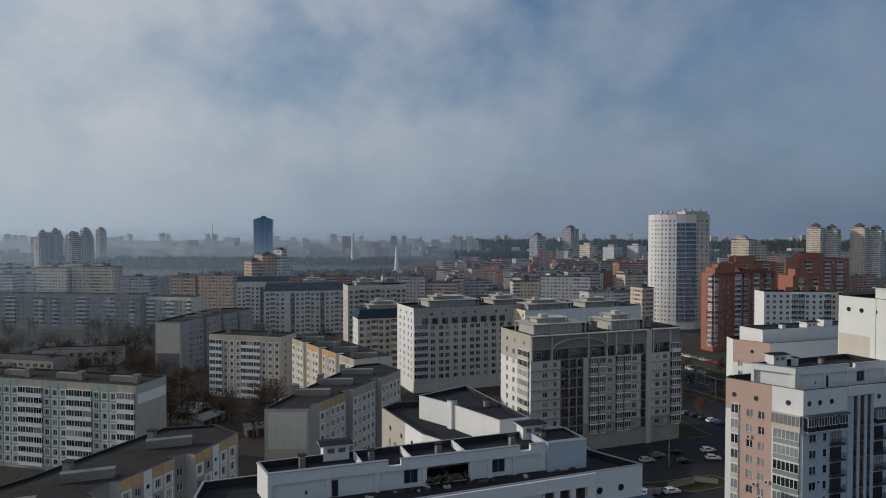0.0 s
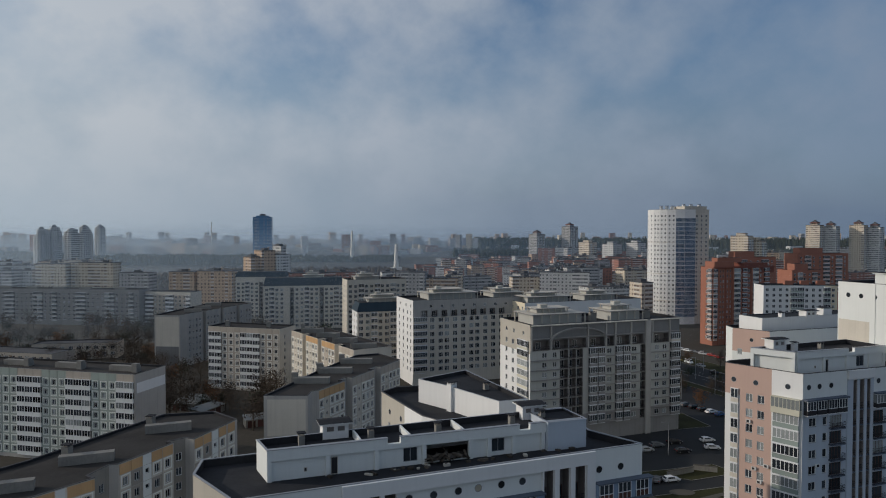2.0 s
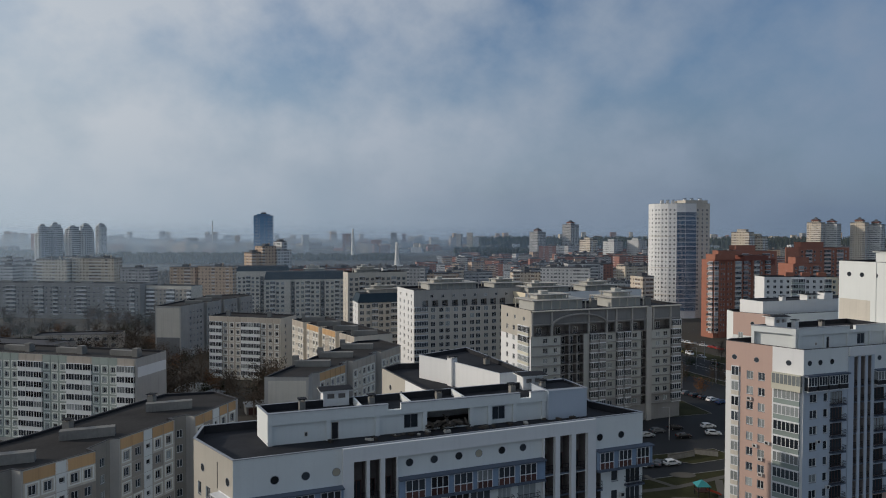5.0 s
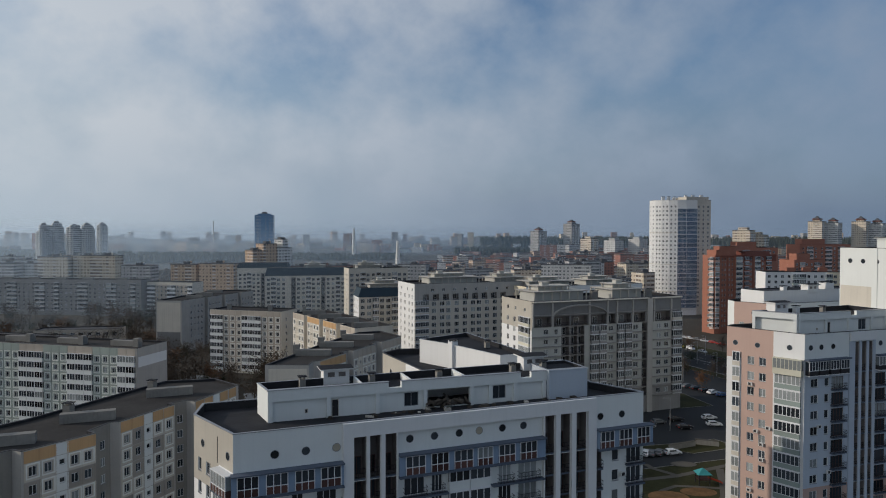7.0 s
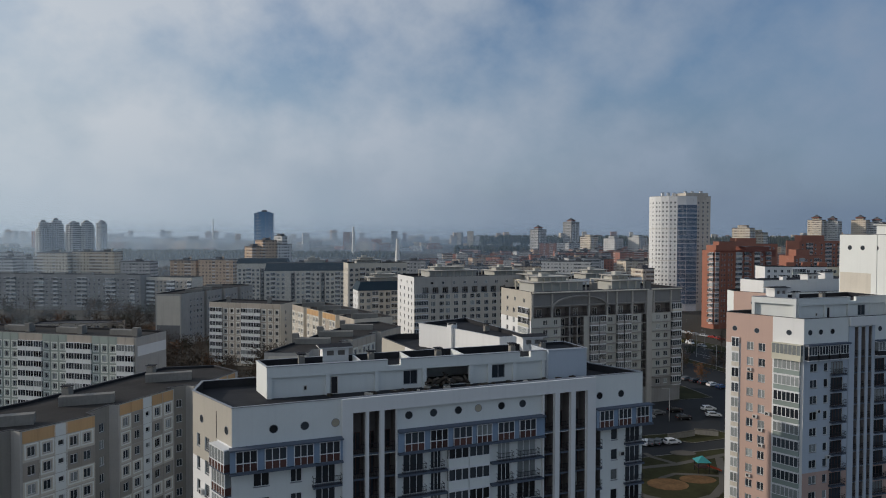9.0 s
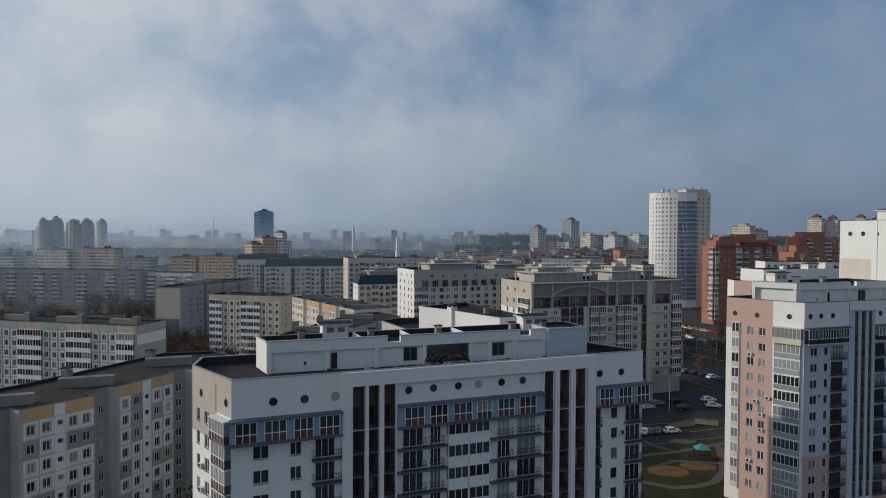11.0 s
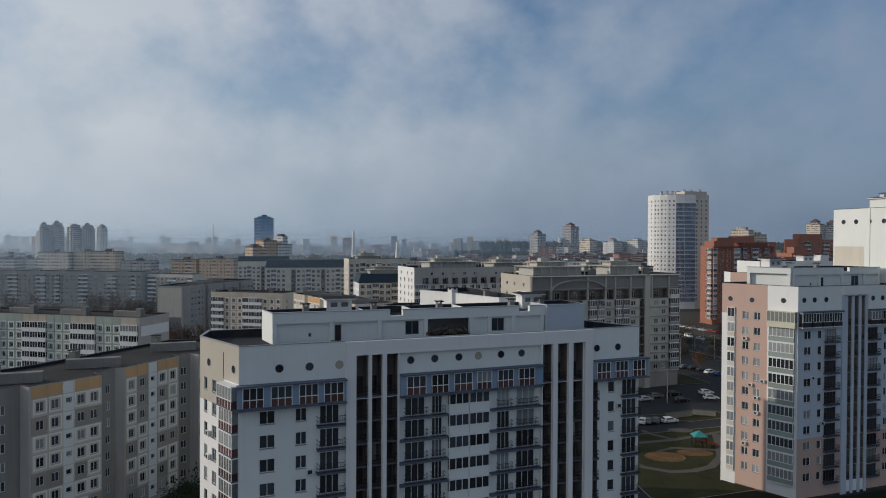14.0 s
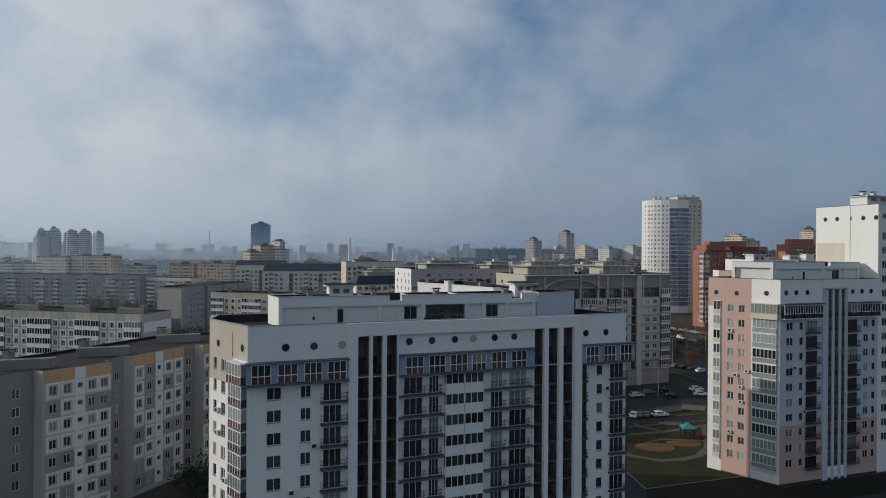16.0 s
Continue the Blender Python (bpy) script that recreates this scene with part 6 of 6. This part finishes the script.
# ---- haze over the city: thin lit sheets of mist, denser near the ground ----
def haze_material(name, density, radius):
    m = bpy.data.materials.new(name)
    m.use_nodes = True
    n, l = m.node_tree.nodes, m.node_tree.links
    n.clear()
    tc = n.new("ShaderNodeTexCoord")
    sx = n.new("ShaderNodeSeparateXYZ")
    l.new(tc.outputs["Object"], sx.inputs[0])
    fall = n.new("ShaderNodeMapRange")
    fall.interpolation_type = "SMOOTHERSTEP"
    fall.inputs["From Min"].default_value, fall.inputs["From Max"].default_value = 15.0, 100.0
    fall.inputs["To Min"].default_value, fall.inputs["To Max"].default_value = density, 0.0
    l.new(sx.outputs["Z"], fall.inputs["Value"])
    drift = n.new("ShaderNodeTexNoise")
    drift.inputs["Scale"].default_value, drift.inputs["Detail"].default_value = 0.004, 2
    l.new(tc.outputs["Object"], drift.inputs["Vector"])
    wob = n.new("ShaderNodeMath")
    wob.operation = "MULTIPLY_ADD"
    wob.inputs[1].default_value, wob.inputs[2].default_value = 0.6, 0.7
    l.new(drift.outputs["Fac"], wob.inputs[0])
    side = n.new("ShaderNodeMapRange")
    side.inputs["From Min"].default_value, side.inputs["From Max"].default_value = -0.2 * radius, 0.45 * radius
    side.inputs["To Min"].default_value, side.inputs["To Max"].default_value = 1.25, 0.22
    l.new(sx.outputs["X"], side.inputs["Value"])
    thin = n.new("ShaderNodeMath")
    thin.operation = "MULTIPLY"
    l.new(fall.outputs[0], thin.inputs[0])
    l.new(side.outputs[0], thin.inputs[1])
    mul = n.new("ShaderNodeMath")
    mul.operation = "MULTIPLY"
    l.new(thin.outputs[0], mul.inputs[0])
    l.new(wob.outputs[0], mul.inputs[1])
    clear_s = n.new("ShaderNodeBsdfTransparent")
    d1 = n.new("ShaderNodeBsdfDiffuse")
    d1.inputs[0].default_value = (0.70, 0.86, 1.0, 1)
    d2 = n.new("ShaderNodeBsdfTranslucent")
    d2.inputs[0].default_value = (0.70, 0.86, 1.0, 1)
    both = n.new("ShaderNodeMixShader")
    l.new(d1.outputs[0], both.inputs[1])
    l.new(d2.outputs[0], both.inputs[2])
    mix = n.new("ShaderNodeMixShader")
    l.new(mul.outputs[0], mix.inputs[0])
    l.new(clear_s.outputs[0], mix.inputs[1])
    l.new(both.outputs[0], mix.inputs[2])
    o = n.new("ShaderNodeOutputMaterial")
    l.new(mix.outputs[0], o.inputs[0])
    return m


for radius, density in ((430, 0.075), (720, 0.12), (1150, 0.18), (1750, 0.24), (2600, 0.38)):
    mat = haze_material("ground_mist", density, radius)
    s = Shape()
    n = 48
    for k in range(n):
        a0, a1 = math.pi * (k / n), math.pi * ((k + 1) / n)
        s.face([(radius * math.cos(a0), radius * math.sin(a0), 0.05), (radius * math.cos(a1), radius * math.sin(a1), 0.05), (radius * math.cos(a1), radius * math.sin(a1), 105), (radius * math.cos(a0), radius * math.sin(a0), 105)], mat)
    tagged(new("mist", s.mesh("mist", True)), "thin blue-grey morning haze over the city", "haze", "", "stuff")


# ---- street, yards and play area beside the blocks ----
def strip(name, pts, width, z, mat, label, category):
    """A path of even width along points."""
    s = Shape()
    le, ri = [], []
    for i, p in enumerate(pts):
        a, b = Vector(pts[max(0, i - 1)]), Vector(pts[min(len(pts) - 1, i + 1)])
        d = (b - a).normalized()
        le.append((p[0] - d.y * width / 2, p[1] + d.x * width / 2, 0))
        ri.append((p[0] + d.y * width / 2, p[1] - d.x * width / 2, 0))
    for i in range(len(pts) - 1):
        s.face([ri[i], ri[i + 1], le[i + 1], le[i]], mat)
    ob = new(name, s.mesh(name))
    ob.location.z = z
    return tagged(ob, label, category, "", "structure")


def lawn(pts, label="autumn lawn with a concrete kerb"):
    sheet_on("lawn", pts, 0.14, GRASS, label, "lawn", 0.14)
    ring = list(pts) + [pts[0]]
    for a, b in zip(ring, ring[1:]):
        strip("kerb", [a, b], 0.25, 0.16, KERB, "concrete kerb along the lawn", "kerb")


sheet_on("yard", [(28, 108), (100, 120), (135, 105), (112, 300), (70, 262), (44, 205)], 0.03, ASPHALT, "dark asphalt yard and parking lot", "pavement")
strip("road", [along((112, 312), -69, -190), along((112, 312), -69, 190)], 26, 0.06, ASPHALT, "wide dark asphalt street", "road")
strip("road_marking", [along((112, 312), -69, -190), along((112, 312), -69, 190)], 0.35, 0.075, MARKING, "white road line", "road marking")
for side in (-8.5, 8.5):
    for k in range(-14, 14):
        strip("road_marking", [along((112, 312), -69, 12 * k, side * 0.5), along((112, 312), -69, 12 * k + 4, side * 0.5)], 0.2, 0.078, MARKING, "white broken road line", "road marking")
for side in (-13.2, 13.2):
    strip("kerb", [along((112, 312), -69, -190, side), along((112, 312), -69, 190, side)], 0.4, 0.16, KERB, "concrete kerb along the street", "kerb")
lawn([along((112, 312), -69, -100, 14), along((112, 312), -69, -100, 26), along((112, 312), -69, 60, 26), along((112, 312), -69, 60, 14)])
lawn([along((112, 312), -69, -20, -13.6), along((112, 312), -69, -20, -19), along((112, 312), -69, 120, -19), along((112, 312), -69, 120, -13.6)])
lawn([(38, 120), (72, 132), (78, 176), (70, 172), (44, 163.5), (36, 140)])
lawn([(46, 181), (60, 184.5), (74, 189), (78, 182), (64, 176.5), (58, 179.5)])
lawn([(74, 222), (88, 226), (84, 243), (72, 238)])
# near-black sheet on the ground paints in the shade at the block's foot
SHADE_GROUND = material("damp_planted_soil", (0.016, 0.017, 0.011), 0.95, 0.5, 0.3, 2.0, 0.05)
sheet_on("planting_bed", [(34, 104), (62, 112), (112, 130), (110, 137.5), (64.5, 121.3), (53.5, 132.4), (38, 119.5)], 0.06, SHADE_GROUND, "flat dark sheet for the shade at the foot of the block", "planting bed")
strip("path", [(45, 157.3), (54, 159.9), (68, 167), (76, 170)], 1.6, 0.17, PAVING, "pale paved path across the lawn", "path")
strip("path", [(39, 145), (41, 140.3), (46, 137.2), (51, 138), (55.6, 140.7), (60, 147), (62.5, 153.7), (66, 165)], 1.8, 0.175, PAVING, "pale curved paved path", "path")
strip("path", [(44, 145.7), (48, 151), (51.7, 153.5), (57, 153), (62, 152)], 1.2, 0.18, PAVING, "pale paved path across the lawn", "path")
strip("path", [(54.4, 160), (50, 165), (49, 168)], 1.4, 0.18, PAVING, "pale paved path across the lawn", "path")
for (x, y), rx, ry, mat, label in (((48, 147), 4.4, 3.6, DIRT, "round orange sand play surface"), ((55.5, 150), 4.0, 2.6, DIRT, "orange sand play surface"), ((58.5, 168.2), 3.2, 2.0, PAVING, "grey round play surface")):
    sheet_on("play_surface", [(x + rx * math.cos(a * 0.3927), y + ry * math.sin(a * 0.3927)) for a in range(16)], 0.19, mat, label, "play area")

PLAY_TEAL = material("teal_play_roof", (0.05, 0.26, 0.27), 0.6, 0.15, 0.8, 4.0)
PLAY_RED = material("red_play_panel", (0.40, 0.07, 0.04), 0.6, 0.15, 0.8, 4.0)
pf = thing("climbing_frame", 58.2, 154.9, 0.16, "playground climbing frame with teal roofs and slide", "playground")
for x, y in ((-1.2, -1.2), (1.2, -1.2), (1.2, 1.2), (-1.2, 1.2)):
    s = Shape()
    s.box(x - 0.08, x + 0.08, y - 0.08, y + 0.08, 0, 2.6, IRON)
    part("post", s.mesh("post"), pf)
s = Shape()
s.box(-1.3, 1.3, -1.3, 1.3, 1.2, 1.32, RUST)
part("deck", s.mesh("deck"), pf)
s = Shape()
for a, b in (((-1.6, -1.6), (1.6, -1.6)), ((1.6, -1.6), (1.6, 1.6)), ((1.6, 1.6), (-1.6, 1.6)), ((-1.6, 1.6), (-1.6, -1.6))):
    s.face([(*a, 2.5), (*b, 2.5), (0, 0, 3.7)], PLAY_TEAL)
part("roof", s.mesh("roof"), pf)
s = Shape()
s.face([(1.3, -0.4, 1.3), (4.4, -0.4, 0.2), (4.4, 0.4, 0.2), (1.3, 0.4, 1.3)], PLAY_RED)
s.face([(1.3, -0.4, 1.6), (1.3, -0.4, 1.3), (4.4, -0.4, 0.2), (4.4, -0.4, 0.5)], PLAY_RED)
s.face([(1.3, 0.4, 1.3), (1.3, 0.4, 1.6), (4.4, 0.4, 0.5), (4.4, 0.4, 0.2)], PLAY_RED)
part("slide", s.mesh("slide"), pf)

# low store walls at the yard's edge
for (x, y), w, turn in (((62.5, 181.0), 9.0, 25), ((70.0, 183.5), 6.0, -20)):
    rt = thing("low_wall", x, y, 0, "low weathered concrete yard wall", "wall", turn=turn)
    s = Shape()
    s.box(-w / 2, w / 2, -0.2, 0.2, 0, 1.5, CONCRETE)
    part("wall", s.mesh("wall"), rt)
    s = Shape()
    s.box(-w / 2 - 0.06, w / 2 + 0.06, -0.28, 0.28, 1.5, 1.6, PAVING)
    part("coping", s.mesh("coping"), rt)

# ---- cars ----
TYRE = material("tyre", (0.02, 0.02, 0.02), 0.9, 0.1)
RIM_MAT = material("wheel_rim", (0.4, 0.4, 0.42), 0.35, 0.05, metal=0.8)
LAMP_W = material("headlamp", (0.7, 0.7, 0.7), 0.1, 0.02)
LAMP_R = material("tail_lamp", (0.35, 0.02, 0.02), 0.2, 0.02)
PAINT = {"white": (0.75, 0.76, 0.77), "silver": (0.42, 0.44, 0.46), "black": (0.02, 0.02, 0.023), "red": (0.30, 0.025, 0.02), "blue": (0.05, 0.10, 0.22), "grey": (0.15, 0.16, 0.17), "yellow": (0.55, 0.42, 0.08)}
PAINT = {k: material("car_paint_" + k, v, 0.25, 0.04, 0.5, 3.0, spec=0.5) for k, v in PAINT.items()}
CARS = {}


def car(x, y, turn, colour, van=False):
    key = (colour, van)
    m = pose(x, y, 0.09, 0, 0, turn)
    if key in CARS:
        return copy_thing(CARS[key], m)
    root = thing("car", x, y, 0.09, f"parked {colour} " + ("delivery van with dark windows" if van else "passenger car with dark windows"), "car", "parked cars", turn=turn)
    root.matrix_basis = m
    p = PAINT[colour]
    top, roof0, roof1 = (2.2, -2.2, 1.2) if van else (1.5, -1.6, 0.4)
    prof = [(-2.2, 0.35), (-2.25, 0.85), (-2.05, 0.98 if not van else 1.2), (roof0, top - 0.06), (roof0 + 0.4, top), (roof1, top - 0.03), (1.15 if not van else 1.75, 1.0), (2.05, 0.85), (2.2, 0.6), (2.2, 0.35)]
    s = Shape()
    for hw, nx in ((0.88, 1),):
        def half(z):
            return 0.9 if z < 1.05 else 0.9 - 0.17 * min(1.0, (z - 1.05) / 0.5)
        for (x0, z0), (x1, z1) in zip(prof, prof[1:]):
            s.face([(x0, -half(z0), z0), (x0, half(z0), z0), (x1, half(z1), z1), (x1, -half(z1), z1)], p)
        s.face([(a, -half(b), b) for a, b in prof][::-1], p)
        s.face([(a, half(b), b) for a, b in prof], p)
        s.face([(-2.2, -0.9, 0.35), (2.2, -0.9, 0.35), (2.2, 0.9, 0.35), (-2.2, 0.9, 0.35)], IRON)
    part("body", s.mesh("body"), root)
    z0, z1 = (1.25, 1.95) if van else (1.02, 1.4)
    for sgn in (-1, 1):
        s = Shape()
        a, b = (0.3, 1.35) if van else (-1.5, 0.75)
        c, d = (0.3, 1.15) if van else (-1.25, 0.35)
        s.face([(a, sgn * 0.91, z0), (b, sgn * 0.91, z0), (d, sgn * 0.80, z1), (c, sgn * 0.80, z1)][::sgn], GLASS)
        part("side_window", s.mesh("side_window"), root)
    s = Shape()
    f0, f1 = (1.72, 1.3) if van else (1.12, 0.5)
    s.face([(f0, -0.8, z0), (f0, 0.8, z0), (f1, 0.68, z1 + 0.04), (f1, -0.68, z1 + 0.04)], GLASS)
    q = s.mesh("windscreen")
    part("windscreen", q, root, pose(0.03, 0, 0.03))
    if not van:
        s = Shape()
        s.face([(-2.02, 0.78, 1.02), (-2.02, -0.78, 1.02), (-1.68, -0.66, 1.4), (-1.68, 0.66, 1.4)], GLASS)
        part("rear_window", s.mesh("rear_window"), root, pose(-0.04, 0, 0.03))
    for a in (-1.35, 1.4):
        for sgn in (-1, 1):
            s = Shape()
            n = 12
            ring = [(a + 0.33 * math.cos(6.2832 * k / n), 0.33 + 0.33 * math.sin(6.2832 * k / n)) for k in range(n)]
            for k in range(n):
                (xa, za), (xb, zb) = ring[k], ring[(k + 1) % n]
                s.face([(xa, sgn * 0.72, za), (xb, sgn * 0.72, zb), (xb, sgn * 0.93, zb), (xa, sgn * 0.93, za)], TYRE)
            s.face([(u, sgn * 0.93, v) for u, v in ring], TYRE)
            wheel = part("wheel", s.mesh("wheel"), root)
            s = Shape()
            s.face([(a + 0.2 * math.cos(6.2832 * k / 8), sgn * 0.936, 0.33 + 0.2 * math.sin(6.2832 * k / 8)) for k in range(8)], RIM_MAT)
            part("rim", s.mesh("rim"), wheel)
    for sgn in (-1, 1):
        s = Shape()
        s.box(2.1, 2.215, sgn * 0.66 - 0.16, sgn * 0.66 + 0.16, 0.62, 0.78, LAMP_W)
        part("headlight", s.mesh("headlight"), root)
        s = Shape()
        s.box(-2.265, -2.2, sgn * 0.7 - 0.13, sgn * 0.7 + 0.13, 0.72, 0.9, LAMP_R)
        part("tail_light", s.mesh("tail_light"), root)
    CARS[key] = root
    return root


for x, y, turn, colour, van in ((58.3, 175.8, 15, "white", False), (51.3, 175.1, 60, "white", False), (52.9, 175.2, 60, "grey", False), (54.9, 175.7, 60, "grey", False), (80.5, 209.6, 10, "white", False), (79.2, 202.3, -5, "white", False),
                                (69.7, 207.5, 10, "black", False), (69.4, 199.1, 10, "black", False), (59.0, 200.0, 15, "silver", False), (63.5, 204.5, 15, "grey", False),
                                (86.8, 255.5, 25, "black", False), (89.0, 252.9, 25, "grey", False), (90.9, 249.6, 25, "black", False), (92.8, 246.3, 25, "black", False), (94.6, 243.0, 25, "white", False), (96.4, 239.5, 25, "blue", False),
                                (127.0, 376.5, -50, "grey", False), (129.0, 372.7, -50, "silver", False), (130.8, 369.0, -50, "white", False), (133.3, 365.0, -50, "grey", False), (135.3, 359.6, -50, "silver", False), (137.9, 354.9, -50, "red", False), (139.6, 349.6, -50, "red", False),
                                (116.6, 342.5, -69, "yellow", True), (119.4, 335.6, -69, "white", True), (122.2, 327.3, -69, "silver", False), (121.8, 309.5, 111, "black", False), (117.6, 300.4, 111, "grey", False)):
    car(x, y, turn, colour, van)

# ---- street lamps ----
POLE = material("galvanised_pole", (0.36, 0.37, 0.38), 0.5, 0.1, metal=0.5)
lamp0 = thing("street_lamp", 64.5, 197.1, 0.02, "tall galvanised street lamp beside the road", "street lamp", "street lamps")
s = Shape()
for k in range(8):
    a0, a1 = 0.7854 * k, 0.7854 * (k + 1)
    s.face([(0.11 * math.cos(a0), 0.11 * math.sin(a0), 0), (0.11 * math.cos(a1), 0.11 * math.sin(a1), 0), (0.06 * math.cos(a1), 0.06 * math.sin(a1), 9.5), (0.06 * math.cos(a0), 0.06 * math.sin(a0), 9.5)], POLE)
part("pole", s.mesh("pole"), lamp0)
s = Shape()
s.box(-1.6, 0.05, -0.04, 0.04, 9.45, 9.55, POLE)
part("arm", s.mesh("arm"), lamp0)
s = Shape()
s.box(-2.1, -1.5, -0.14, 0.14, 9.38, 9.56, POLE)
part("lantern", s.mesh("lantern"), lamp0)
for x, y, turn in ((90.8, 263, 20), (107.6, 272.8, 20), (109.6, 299.9, 20), (100.5, 322, 200), (92.5, 345, 200), (128, 285, 20), (120, 318, 20)):
    copy_thing(lamp0, pose(x, y, 0.02, 0, 0, turn))

# ---- low buildings among the trees ----
sc = Block("school_building", "low ochre two-storey school building", "school", rect((-224.0, 322.0), -12, 46, 14), 8.0, TAN, FAR_ROOF, 0.4)
sc.auto(0, "wwwwwwwwwwww", 7.2, 3.2, 2, (2.0, 1.6), 0.9)
sc.finish()
s2_ = Block("school_building", "low ochre two-storey school wing", "school", rect((-205.0, 340.0), 10, 40, 12), 8.0, TAN, FAR_ROOF, 0.4)
s2_.auto(0, "wwwwwwwwww", 7.2, 3.2, 2, (2.0, 1.6), 0.9)
s2_.finish()
PALE_ROOF = material("pale_sheet_roof", (0.20, 0.21, 0.21), 0.6, 0.2, 0.4, 3.0)
for x, y, w, turn in ((-90.0, 253.5, 14, -10), (-93.0, 247.0, 9, -10), (-83.0, 240.0, 12, 70), (-60.0, 228.0, 13, 25)):
    rt = thing("garage", x, y, 0, "low grey garage with a pale sheet roof", "garage", "garages", turn=turn)
    s = Shape()
    s.box(-w / 2, w / 2, -2.6, 2.6, 0, 2.6, CONCRETE)
    part("wall", s.mesh("wall"), rt)
    s = Shape()
    s.face([(-w / 2 - 0.3, -2.9, 2.62), (w / 2 + 0.3, -2.9, 2.62), (w / 2 + 0.3, 2.9, 3.2), (-w / 2 - 0.3, 2.9, 3.2)], PALE_ROOF)
    s.face([(-w / 2 - 0.3, 2.9, 3.2), (w / 2 + 0.3, 2.9, 3.2), (w / 2 + 0.3, 2.9, 2.5), (-w / 2 - 0.3, 2.9, 2.5)], PALE_ROOF)
    part("roof", s.mesh("roof"), rt)
    for k in range(int(w // 3.2)):
        s = Shape()
        c = -w / 2 + 1.9 + 3.2 * k
        s.box(c - 1.25, c + 1.25, -2.66, -2.604, 0.02, 2.2, RUST)
        part("door", s.mesh("door"), rt)
